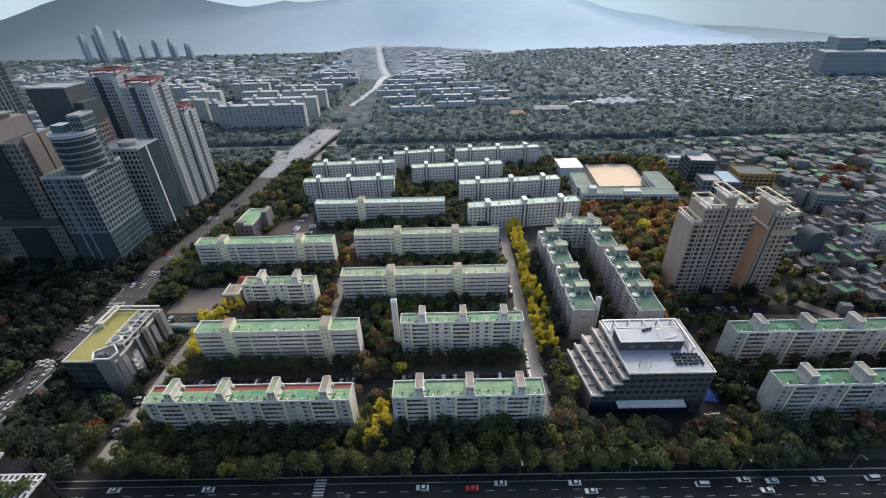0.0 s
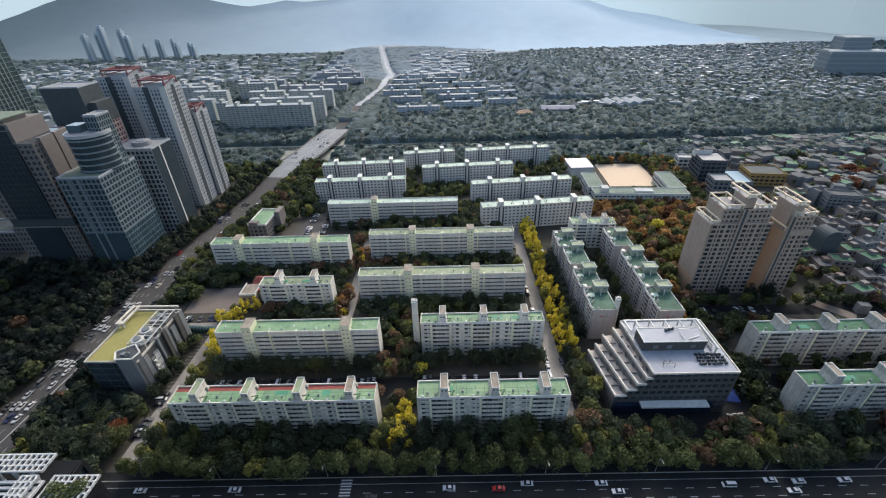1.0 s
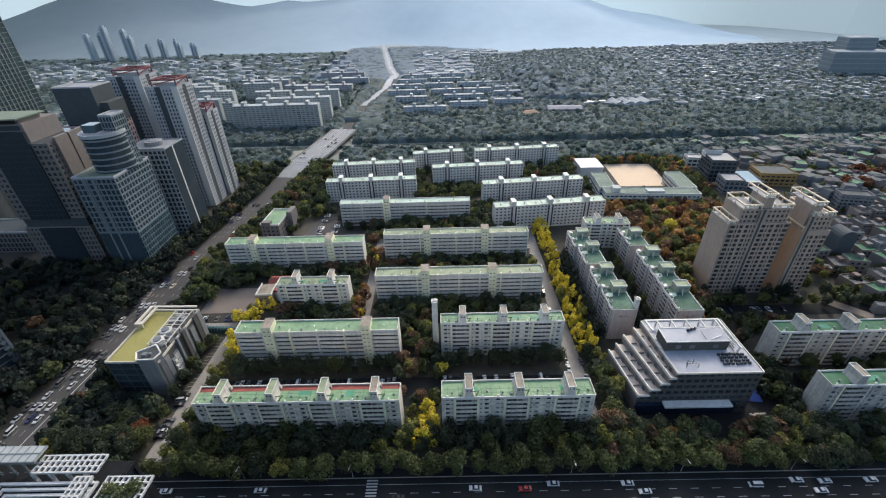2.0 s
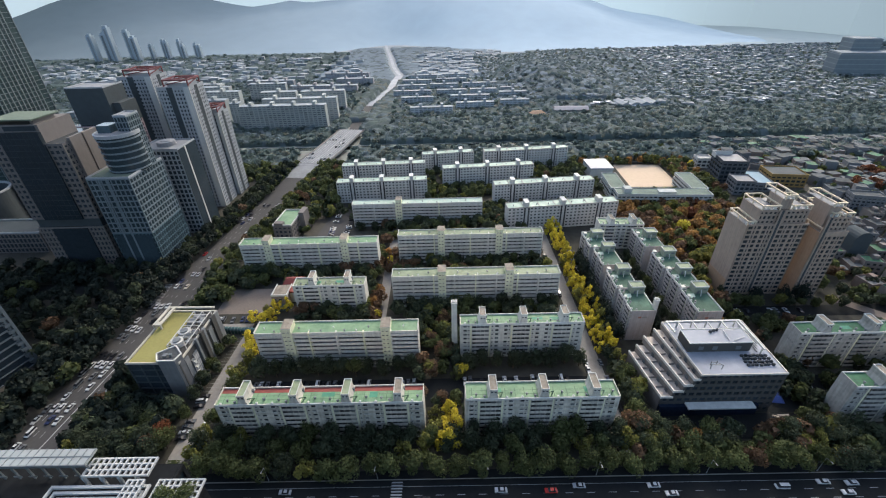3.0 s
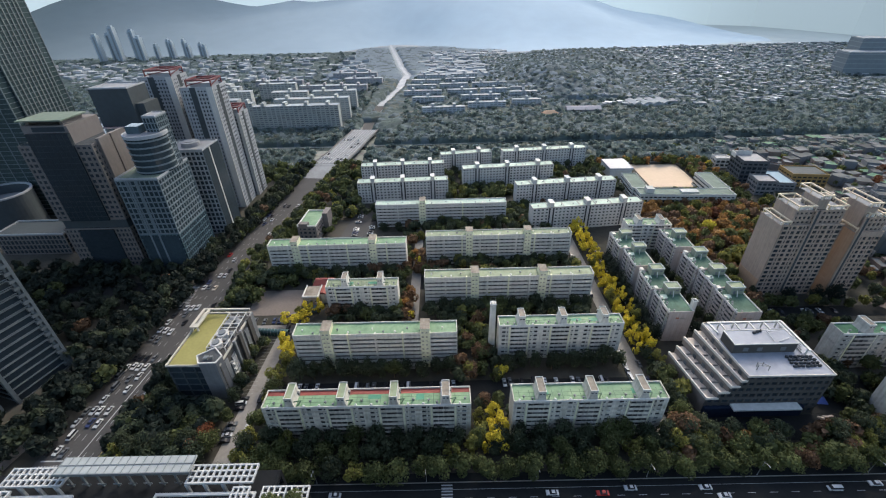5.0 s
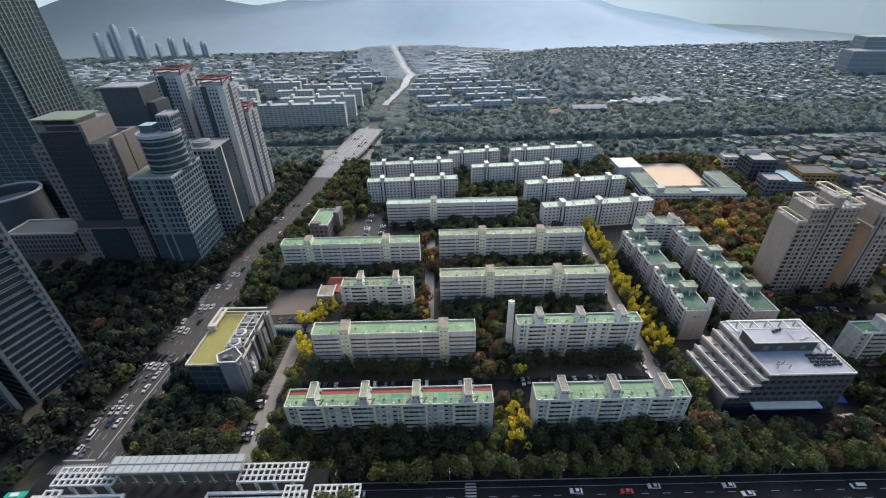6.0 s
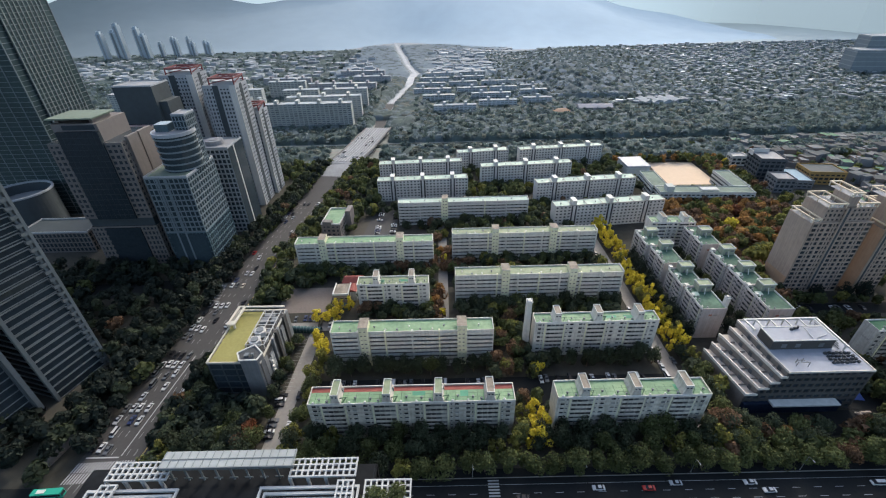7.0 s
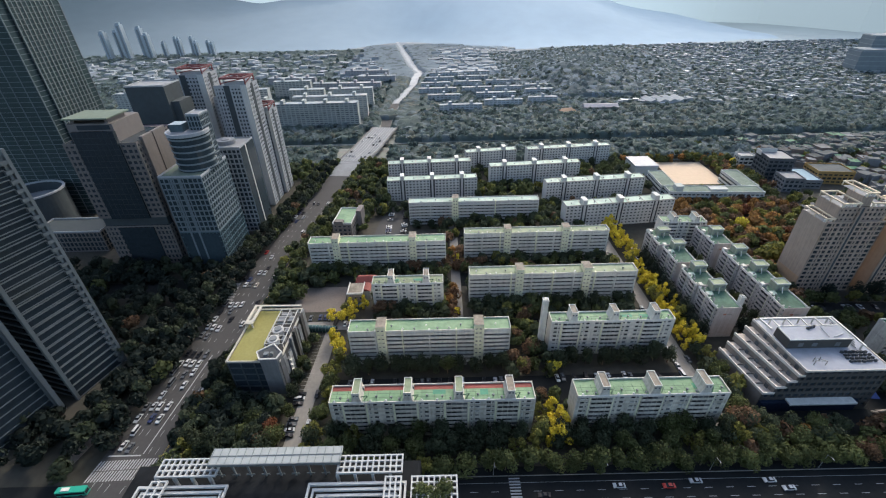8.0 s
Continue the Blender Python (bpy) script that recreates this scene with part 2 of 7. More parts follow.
# Sun glare on the far road is put into its bright base colour.
BRIGHT_ROAD = material("far_road_painted_glare", (0.25, 0.265, 0.28), 0.55, 0.3, 0.3, 0.04)
FAR_ROAD = [(-147, 697), (-139, 744), (-133, 796), (-125.5, 835), (-125.5, 900), (-120, 962), (-144, 1076), (-162, 1204), (-188, 1365), (-220, 1588)]
solid("road_bank", strip([(-147.5, 547), (-151, 600), (-151.5, 640), (-147, 698)], 14, 0.4), AVENUE_GREY, "shaded road beyond the bridge", "road")
solid("road_far", strip(FAR_ROAD, 7.5, 1.0), BRIGHT_ROAD, "far straight road with sun glare painted into its colour", "road")
solid("road_far_junction", strip(FAR_ROAD[3:6], 15, 1.05), BRIGHT_ROAD, "wide junction of the far road, glare painted in", "road")
solid("road_east_bank", strip([(566, 640), (565, 586), (566, 530)], 14, 0.5), LANE_CONCRETE, "pale road beyond the eastern quarter", "road")
solid("water_stream", strip([(-900, 500), (-300, 490), (100, 496), (420, 508), (900, 550)], 12, 0.10), WATER, "shallow stream between wooded banks", "stream")
solid("pavement_stream_path", strip([(-900, 482), (-300, 472), (100, 478), (420, 490), (900, 530)], 5, 0.12), LANE_CONCRETE, "pale path along the stream", "path")

# estate lanes and parking strips
for name, pts, w, mat, label in (
    ("pavement_ginkgo_lane", [(41.5, 100), (42, 150), (42, 290)], 7, LANE_CONCRETE, "pale concrete lane under ginkgo trees"),
    ("pavement_row_one", [(-128, 134), (38, 134)], 16, ASPHALT, "asphalt parking court between slab blocks"),
    ("pavement_row_two", [(-128, 176), (38, 176)], 14, ASPHALT, "asphalt parking court between slab blocks"),
    ("pavement_row_three", [(-66, 222), (38, 222)], 14, ASPHALT, "asphalt parking court between slab blocks"),
    ("pavement_row_four", [(-70, 272), (38, 272)], 14, ASPHALT, "asphalt parking court between slab blocks"),
    ("pavement_cross_lane", [(-68, 150), (-68, 330)], 6, LANE_CONCRETE, "pale cross lane between slab blocks"),
    ("pavement_office_lane", [(-141, 100), (-140, 130), (-138, 176)], 7, LANE_CONCRETE, "grey lane with parking bays beside the office"),
    ("pavement_park_lot", [(-160, 181), (-112, 181)], 7, LANE_CONCRETE, "grey lane with parked cars"),
    ("pavement_playground", [(-166, 205), (-136, 205)], 24, PAVING, "brown paved playground"),
    ("pavement_north_lot", [(-120, 262), (-112, 330)], 22, AVENUE_GREY, "asphalt car park beside slab blocks"),
    ("pavement_east_lane", [(84, 160), (84, 250)], 9, ASPHALT, "asphalt lane between stepped blocks"),
    ("pavement_tower_court", [(112, 186), (260, 186)], 9, ASPHALT, "paved court before the beige towers"),
    ("pavement_east_court", [(128, 133), (260, 133)], 14, ASPHALT, "asphalt parking court between slab blocks"),
    ("pavement_tower_path", [(176, 176), (196, 170), (240, 168)], 6.5, PAVING, "brown paved path between shrubs"),
    ("pavement_tower_yard", [(196, 196), (214, 178)], 6.8, PAVING, "brown paved yard beside the tower"),
    ("pavement_tower_plaza", [(-345, 215), (-226, 222)], 16, ASPHALT, "dim paved plaza among trees"),
    ("pavement_office_yard", [(54, 113.5), (130, 113.5)], 12, ASPHALT, "dark asphalt yard before the terraced office"),
    ("pavement_side_yard", [(118, 119.7), (118, 156)], 20, ASPHALT, "dark asphalt yard with parked cars"),
    ("pavement_crossing_corner", [(-231, 97), (-227, 116), (-222, 124)], 4.5, PAVING, "paved corner beside the crossing"),
    ("pavement_sidewalk", [(-186, 94.9), (900, 94.9)], 3.4, ASPHALT, "narrow paved footpath along the boulevard"),
):
    solid(name, strip(pts, w, 0.10 if w > 7 else 0.13), mat, label, "pavement")
wall_kerb = Shape()
wall_kerb.box(-186, 92.85, 0, 900, 93.15, 0.25)
solid("trim_kerb", wall_kerb, LANE_CONCRETE, "pale kerb along the boulevard", "kerb")

# painted markings
dash = Shape().box(-1.5, -0.08, 0, 1.5, 0.08, 0.008).mesh("lane_dash", MARKING)
marks = thing("road_markings", pose(0, 0, 0.145), "white dashed lane lines on the asphalt", "road marking", kind="structure")
for lane_y in (80.6, 83.8, 87.0):
    for k in range(36):
        spot(dash, "lane_dash", marks, -122 + k * 8.0, lane_y, -0.035)
for off in (-9.6, -6.4, -3.2, 3.2, 6.4, 9.6):
    for x, y, h in along(AVENUE[:4], 8.0)[8:42]:
        c, s_ = math.cos(radians(h)), math.sin(radians(h))
        spot(dash, "lane_dash", marks, x - s_ * off, y + c * off, 0.005, h)
yellow_s = Shape()
for (ax, ay), (bx, by) in zip(AVENUE[1:3], AVENUE[2:4]):
    d = Vector((bx - ax, by - ay)).normalized()
    for off in (-9.9, -9.5):
        yellow_s.beam((ax - d.y * off, ay + d.x * off, 0.15), (bx - d.y * off, by + d.x * off, 0.15), 0.16)
for off in (-0.25, 0.25):
    yellow_s.box(-180, 76.6 + off - 0.08, 0.10, 700, 76.6 + off + 0.08, 0.115)
solid("trim_yellow_line", yellow_s, MARKING_YELLOW, "double yellow centre lines of the roads", "road marking")
edge_s = Shape().box(-180, 90.25, 0.10, 700, 90.37, 0.112)
solid("trim_edge_line", edge_s, MARKING, "thin white edge line of the boulevard", "road marking")
dot = Shape().box(-0.45, -0.22, 0, 0.45, 0.22, 0.008).mesh("line_block", MARKING)
for k in range(60):
    spot(dot, "line_block", marks, -201.4 + k * 0.065, 106.0 + k * 0.92, 0.005, 86)
bar = Shape().box(-0.28, -2.1, 0, 0.28, 2.1, 0.01).mesh("crossing_bar", MARKING)
crossing = thing("zebra_crossing", pose(0, 0, 0.15), "white zebra crossing over the avenue", "zebra crossing", kind="structure")
for k in range(25):
    spot(bar, "crossing_bar", crossing, -217.5 + k * 1.16, 96.0 + 0.05 * k, 0.0, -8)
    spot(bar, "crossing_bar", crossing, -217.0 + k * 1.16, 100.6 + 0.05 * k, 0.0, -8)
for k in range(14):
    spot(bar, "crossing_bar", crossing, -207.3 - k * 0.17, 204.0 + k * 1.5, 0.0, 94)
for k in range(7):
    spot(bar, "crossing_bar", crossing, -50.2, 85.0 + k * 1.15, -0.035, 90)
part("stop_line", Shape().box(-215.5, 104.6, 0, -202, 105.2, 0.01), MARKING, crossing)
bay = Shape().box(-2.4, -0.06, 0, 2.4, 0.06, 0.01).mesh("parking_line", MARKING)
bays_t = thing("parking_lines", pose(0, 0, 0.14), "white parking bay lines beside the office", "road marking", kind="structure")
for k in range(18):
    spot(bay, "parking_line", bays_t, -143.2, 132 + k * 2.4, 0, 3)
# ---- estate slab blocks ----
STOREY = 2.6
SIGN_RED = material("faded_red_sign_paint", (0.30, 0.13, 0.09), 0.8, 0.2, 1.0, 0.2)
SIGN_GREY = material("faded_grey_sign_paint", (0.27, 0.25, 0.23), 0.8, 0.2, 1.0, 0.2)


def window_mesh(name, w, h, depth=0.12, pane=None):
    s, f = Shape(), 0.08
    outer = ((0, 0), (w, 0), (w, h), (0, h))
    inner = ((f, f), (w - f, f), (w - f, h - f), (f, h - f))
    s.v = [(x, depth, z) for x, z in outer] + [(x, 0, z) for x, z in outer] + [(x, 0, z) for x, z in inner] + [(x, 0.08, z) for x, z in inner]
    for i in range(4):
        j = (i + 1) % 4
        s.f += [(i, j, 4 + j, 4 + i), (4 + i, 4 + j, 8 + j, 8 + i), (8 + i, 8 + j, 12 + j, 12 + i)]
    s.f.append((12, 13, 14, 15))
    s.m = [0] * 12 + [1]
    return s.mesh(name, PARAPET, pane or PANE)


def balcony_mesh(w, projecting=0.55, wall=None, kind=0):
    """A glazed balcony; its sashes show dark glass, blinds or curtains, in an order that differs by kind."""
    s, order = Shape(), random.Random(40 + kind)
    s.box(0, -projecting, -0.12, w, 0.1, 0.06)
    s.box(0, -projecting, 0.06, w, -projecting + 0.12, 1.18)
    s.box(0, -projecting + 0.12, 0.06, 0.12, 0.1, 1.0)
    s.box(w - 0.12, -projecting + 0.12, 0.06, w, 0.1, 1.0)
    n = max(2, round(w / 2.2))
    y = -projecting + 0.2
    s.box(0, y - 0.1, 2.32, w, 0.1, 2.5)
    for i in range(n + 1):
        x = 0.05 + (w - 0.1) * i / n
        if i < n:
            s.box(x, y, 1.0, x + (w - 0.1) / n, 0.1, 2.32, order.choice((1, 1, 1, 1, 2, 2, 3)))
        s.box(x - 0.07, y - 0.06, 1.0, x + 0.07, y - 0.003, 2.32)
    return s.mesh("balcony", wall or WALL, PANE, PANE_GREY, PANE_PALE)


PANE_GREY = glass("grey_blind_glass", (0.085, 0.09, 0.092), 0.35, 0.1)
# Lighter than the nearer glass: haze is put into the pane colour.
PANE_MIST = glass("haze_lightened_grey_glass", (0.055, 0.06, 0.062), 0.35, 0.1)
PANE_PALE = glass("curtained_glass", (0.24, 0.235, 0.215), 0.45, 0.08)
SMALL = window_mesh("window", 1.8, 1.35)
TINY = window_mesh("window", 0.9, 0.95)
SMALL_KINDS = [SMALL] * 5 + [window_mesh("window", 1.8, 1.35, pane=PANE_GREY)] * 2 + [window_mesh("window", 1.8, 1.35, pane=PANE_PALE)]
TINY_KINDS = [TINY] * 5 + [window_mesh("window", 0.9, 0.95, pane=PANE_GREY)] * 2 + [window_mesh("window", 0.9, 0.95, pane=PANE_PALE)]
pick = random.Random(31)
STAIR_PANE = window_mesh("window", 1.1, 0.8)
VENT = Shape().tube(0, 0, 0, 0.8, 0.28, 0.28, 6).tube(0, 0, 0.8, 1.15, 0.6, 0.36, 8).mesh("vent", STEEL)
VENT_WHITE = Shape().tube(0, 0, 0, 0.8, 0.2, 0.2, 6).tube(0, 0, 0.8, 1.15, 0.5, 0.26, 8).mesh("vent", PARAPET)
BALCONY = {}


def roof_edge(s, length, depth, z, high=0.9, t=0.28):
    s.box(0, 0, z, length, t, z + high)
    s.box(0, depth - t, z, length, depth, z + high)
    s.box(0, t, z, t, depth - t, z + high)
    s.box(length - t, t, z, length, depth - t, z + high)
    return s


JOINT = material("dark_roof_joint", (0.05, 0.085, 0.055), 0.8, 0.3, 1.0, 0.2)
ROOF_PATCH = material("fresh_green_roof_patch", (0.055, 0.19, 0.115), 0.6, 0.2, 0.5, 0.1)


def roof_seams(parent, length, depth, z):
    """Joints across and along a coated roof, fresh patches, and a thin run of pipes near the edge."""
    r = random.Random(int(length * 10 + depth))
    s, x = Shape(), 2.5
    while x < length - 2:
        s.box(x, 0.4, z + 0.161, x + 0.16, depth * 0.68, z + 0.175)
        x += r.uniform(3.4, 5.2)
    for f in (0.3, 0.52):
        s.box(0.5, depth * f, z + 0.161, length - 0.5, depth * f + 0.13, z + 0.172)
    part("roof_joints", s, JOINT, parent, "dark joints in the roof coating", "stuff")
    for _ in range(2 if length > 30 else 0):
        x, w = r.uniform(3, length - 12), r.uniform(3, 7)
        part("roof_patch", Shape().box(x, depth * r.uniform(0.32, 0.45), z + 0.163, x + w, depth * 0.66, z + 0.18), ROOF_PATCH, parent, "fresh green patch of roof coating")
    pipe, x = Shape(), 1.5
    while x < length - 10:
        n = r.uniform(4, 8)
        pipe.box(x, 0.75, z + 0.2, x + n, 0.84, z + 0.29)
        x += n + r.uniform(1, 5)
    part("roof_pipe", pipe, STEEL, parent, "thin dark pipe run along the roof edge", "stuff")


def bars(parent, x, y, z, widths, h=0.8, gap=0.25, turn=0.0, mat=None, name="sign_bar"):
    """Plain bars that stand for lettering on a wall."""
    for w in widths:
        part(name, Shape().box(0, -0.03, 0, w, 0.03, h), mat or STEEL, parent).matrix_basis = pose(x, y, z, 0, 0, turn)
        x, y = x + (w + gap) * math.cos(radians(turn)), y + (w + gap) * math.sin(radians(turn))


def roof_house(parent, x, y0, y1, z, w=2.9, h=5.0, body=None, pipe=True, cap=None):
    """A lift and tank house on the roof, with slab, door, ladder pipe and side windows."""
    low, high = x - 0.8, x + w + 0.8
    house = part("roof_house", Shape().prism(((low, y0), (high, y0), (high, y1), (low, y1)), z, z + h * 0.5, 0, None, ((x, y0), (x + w, y0), (x + w, y1), (x, y1))).box(x, y0, z + h * 0.5, x + w, y1, z + h), body or WALL, parent)
    part("roof_slab", Shape().box(x - 0.1, y0 - 0.1, z + h, x + w + 0.1, y1 + 0.1, z + h + 0.14, 0, 1), (PARAPET, cap or ROOF_MOSS), house, "pale concrete slab with a weathered coated top")
    rim = Shape()
    for b in ((x - 0.1, y0 - 0.1, x + w + 0.1, y0 + 0.1), (x - 0.1, y1 - 0.1, x + w + 0.1, y1 + 0.1), (x - 0.1, y0 + 0.1, x + 0.1, y1 - 0.1), (x + w - 0.1, y0 + 0.1, x + w + 0.1, y1 - 0.1)):
        rim.box(b[0], b[1], z + h + 0.13, b[2], b[3], z + h + 0.5)
    part("slab_rim", rim, PARAPET, house)
    for dx, dz in ((0.3, 3.5), (1.7, 3.5)):
        spot(TINY, "window", house, x + dx, y0 - 0.1, z + dz)
    part("door", Shape().box(x + w, y1 - 2.2, z + 0.05, x + w + 0.86, y1 - 1.3, z + 2.05), STEEL, house, "dark steel door")
    if pipe:
        part("pipe", Shape().beam((x + w, y0 + 1.2, z + 2.0), (x + w + 2.6, y0 + 2.4, z + 1.3), 0.32).beam((x + w + 2.6, y0 + 2.4, z + 1.3), (x + w + 1.2, y0 + 0.6, z + 0.1), 0.32), ROOF_DEEP, house, "bent green vent pipe")
    return house


def window_block(m, length, depth, floors, modules, label, roof=None, wall=None, house_h=5.0, red_strip=False, group="estate slab blocks", houses=True, balcony_w=0.42, sign="", sides=True):
    """A slab block whose front carries punched windows and stacked balconies; the origin is its front left foot."""
    wall = wall or WALL
    b = thing("apartment_block", m, label, "apartment block", group)
    z_roof = 0.6 + floors * STOREY
    part("wall", Shape().box(0.3, 0.35, 0, length - 0.3, depth, z_roof), wall, b)
    part("gable_wall", Shape().box(0, 0, 0, 0.3, depth, z_roof + 1.0), wall, b)
    part("gable_wall", Shape().box(length - 0.3, 0, 0, length, depth, z_roof + 1.0), wall, b)
    part("roof", Shape().box(0.3, 0.3, z_roof + 0.01, length - 0.3, depth - 0.3, z_roof + 0.16), roof or ROOF_GREEN, b, "green waterproofed flat roof")
    if red_strip:
        part("roof_strip", Shape().box(0.3, depth * 0.7, z_roof + 0.17, length - 0.3, depth - 0.35, z_roof + 0.2), ROOF_RED, b, "red strip of roof coating")
    part("parapet", Shape().box(0.3, 0, z_roof - 0.2, length - 0.3, 0.28, z_roof + 0.75), PARAPET, b, "weathered whitish parapet")
    part("parapet", Shape().box(0.3, depth - 0.28, z_roof, length - 0.3, depth, z_roof + 0.9), PARAPET, b, "weathered whitish parapet")
    mod = (length - 0.6) / modules
    roof_seams(b, length, depth, z_roof)
    bw = round(mod * balcony_w, 1)
    if (bw, wall.name) not in BALCONY:
        BALCONY[(bw, wall.name)] = [balcony_mesh(bw, wall=wall, kind=k) for k in range(5)]
    opens = []
    for k in range(modules):
        x0 = 0.3 + k * mod
        opens += [(x0 + mod * 0.06, 1.8, SMALL), (x0 + mod * 0.17, 0.9, TINY), (x0 + mod * 0.27, bw, None), (x0 + mod * (0.27 + balcony_w) + mod * 0.06, 0.9, TINY), (x0 + mod * 0.84, 1.8, SMALL)]
    skin = Shape()
    for i in range(floors):
        z = 0.6 + i * STOREY
        skin.box(0.3, 0, z - 0.3 if i else 0, length - 0.3, 0.34, z + 0.95)
        x = 0.3
        for ox, ow, _ in opens:
            skin.box(x, 0, z + 0.95, ox, 0.34, z + 2.3)
            x = ox + ow
        skin.box(x, 0, z + 0.95, length - 0.3, 0.34, z + 2.3)
    skin.box(0.3, 0.002, z_roof - 0.3, length - 0.3, 0.34, z_roof - 0.2)
    part("front_wall", skin, wall, b)
    for k in range(modules):
        x0 = 0.3 + k * mod
        for fx in (0.23, 0.27 + balcony_w + 0.005):
            part("cream_panel", Shape().box(x0 + mod * fx, -0.05, 0.4, x0 + mod * fx + mod * 0.035, -0.002, z_roof - 0.3), CREAM, b, "cream painted wall strip")
    for i in range(floors):
        z = 0.6 + i * STOREY
        for ox, ow, me in opens:
            if me is None:
                spot(pick.choice(BALCONY[(bw, wall.name)]), "balcony", b, ox, 0, z - 0.02)
            else:
                spot(pick.choice(SMALL_KINDS if me is SMALL else TINY_KINDS), "window", b, ox, 0.12, z + (0.97 if me is SMALL else 1.12))
    for k in range(modules):
        x0 = 0.3 + k * mod
        if houses:
            roof_house(b, x0 + mod * 0.46, 0.4, depth * 0.93, z_roof, h=house_h, body=wall, cap=ROOF_OLIVE if red_strip and k < 3 else None)
        for fx, me, y in ((0.1, VENT_WHITE, 0.6), (0.2, VENT, 2.2), (0.36, VENT, 1.2), (0.8, VENT_WHITE, 0.6), (0.9, VENT, 2.8)):
            spot(me, "vent", b, x0 + mod * fx, y, z_roof + 0.16)
    return b


def corridor_block(m, length, depth, floors, stairs, label, roof=None, wall=None, pilasters=6, group="estate slab blocks", tower_h=3.8):
    """A slab block with open access corridors along its front and cream stair towers that rise over the roof."""
    wall = wall or WALL
    b = thing("apartment_block", m, label, "apartment block", group)
    z_roof = 0.6 + floors * STOREY
    part("wall", Shape().box(0.3, 1.6, 0, length - 0.3, depth, z_roof), wall, b)
    # Darkened sheet over the back wall imitates the corridors' deep shade.
    part("corridor_wall", Shape().box(0.3, 1.5, 0.55, length - 0.3, 1.6, z_roof - 0.02), RECESS, b, "wall behind the open corridors with shade painted in")
    part("gable_wall", Shape().box(0, 0, 0, 0.3, depth, z_roof + 1.2), wall, b)
    part("gable_wall", Shape().box(length - 0.3, 0, 0, length, depth, z_roof + 1.2), wall, b)
    part("roof", Shape().box(0.3, 0.3, z_roof + 0.01, length - 0.3, depth - 0.3, z_roof + 0.16), roof or ROOF_GREEN, b, "green waterproofed flat roof")
    part("parapet", Shape().box(0.3, 0, z_roof - 0.9, length - 0.3, 0.28, z_roof + 0.6), wall, b)
    part("parapet", Shape().box(0.3, depth - 0.28, z_roof, length - 0.3, depth, z_roof + 0.9), wall, b)
    bays = [length * i / pilasters for i in range(pilasters + 1)]
    doors = Shape()
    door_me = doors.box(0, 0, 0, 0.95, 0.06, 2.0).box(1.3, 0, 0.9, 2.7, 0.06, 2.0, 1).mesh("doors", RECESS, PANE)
    rail_me = {}
    for j in range(pilasters):
        x0, x1 = bays[j] + (0.3 if j == 0 else 0.35), bays[j + 1] - (0.3 if j == pilasters - 1 else 0.35)
        w = round(x1 - x0, 2)
        if w not in rail_me:
            rail_me[w] = Shape().box(0, 0, -0.16, w, 1.5, 0).box(0, 0, 0, w, 0.14, 1.36).box(0, -0.05, 1.36, w, 0.19, 1.44).mesh("corridor", wall)
        for i in range(1, floors):
            spot(rail_me[w], "corridor", b, x0, 0.04, 0.6 + i * STOREY)
    for j in range(1, pilasters):
        part("pilaster", Shape().box(bays[j] - 0.35, -0.4, 0, bays[j] + 0.35, 1.5, z_roof + 0.4), wall if j % 2 else CREAM, b)
    part("ground_wall", Shape().box(0.3, 0.1, 0, length - 0.3, 1.5, 0.55), wall, b)
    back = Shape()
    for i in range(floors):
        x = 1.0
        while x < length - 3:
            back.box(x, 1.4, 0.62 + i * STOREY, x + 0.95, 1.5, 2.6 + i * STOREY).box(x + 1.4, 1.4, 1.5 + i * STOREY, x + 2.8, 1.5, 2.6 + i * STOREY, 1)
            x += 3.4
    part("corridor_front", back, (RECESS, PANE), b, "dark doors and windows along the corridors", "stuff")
    for sx in stairs:
        x0, w = sx * length - 2.2, 4.4
        tow = part("stair_tower", Shape().box(x0, -0.9, 0, x0 + w, depth * 0.75, z_roof + tower_h), CREAM if floors > 5 else wall, b, "cream painted stair tower")
        part("roof_slab", Shape().box(x0 - 0.15, -1.05, z_roof + tower_h, x0 + w + 0.15, depth * 0.75 + 0.15, z_roof + tower_h + 0.25, 0, 1), (PARAPET, ROOF_MOSS), tow)
        for i in range(floors + 1):
            for dx in (0.5, 2.4):
                spot(STAIR_PANE, "window", tow, x0 + dx, -0.98, 1.6 + i * STOREY)
    x = 4.0
    k = 0
    while x < length - 2:
        if all(abs(x - sx * length) > 3.4 for sx in stairs):
            spot(VENT if k % 2 else VENT_WHITE, "vent", b, x, 1.2 + 2.2 * (k % 3 == 0), z_roof + 0.16)
        x += 5.6
        k += 1
    return b


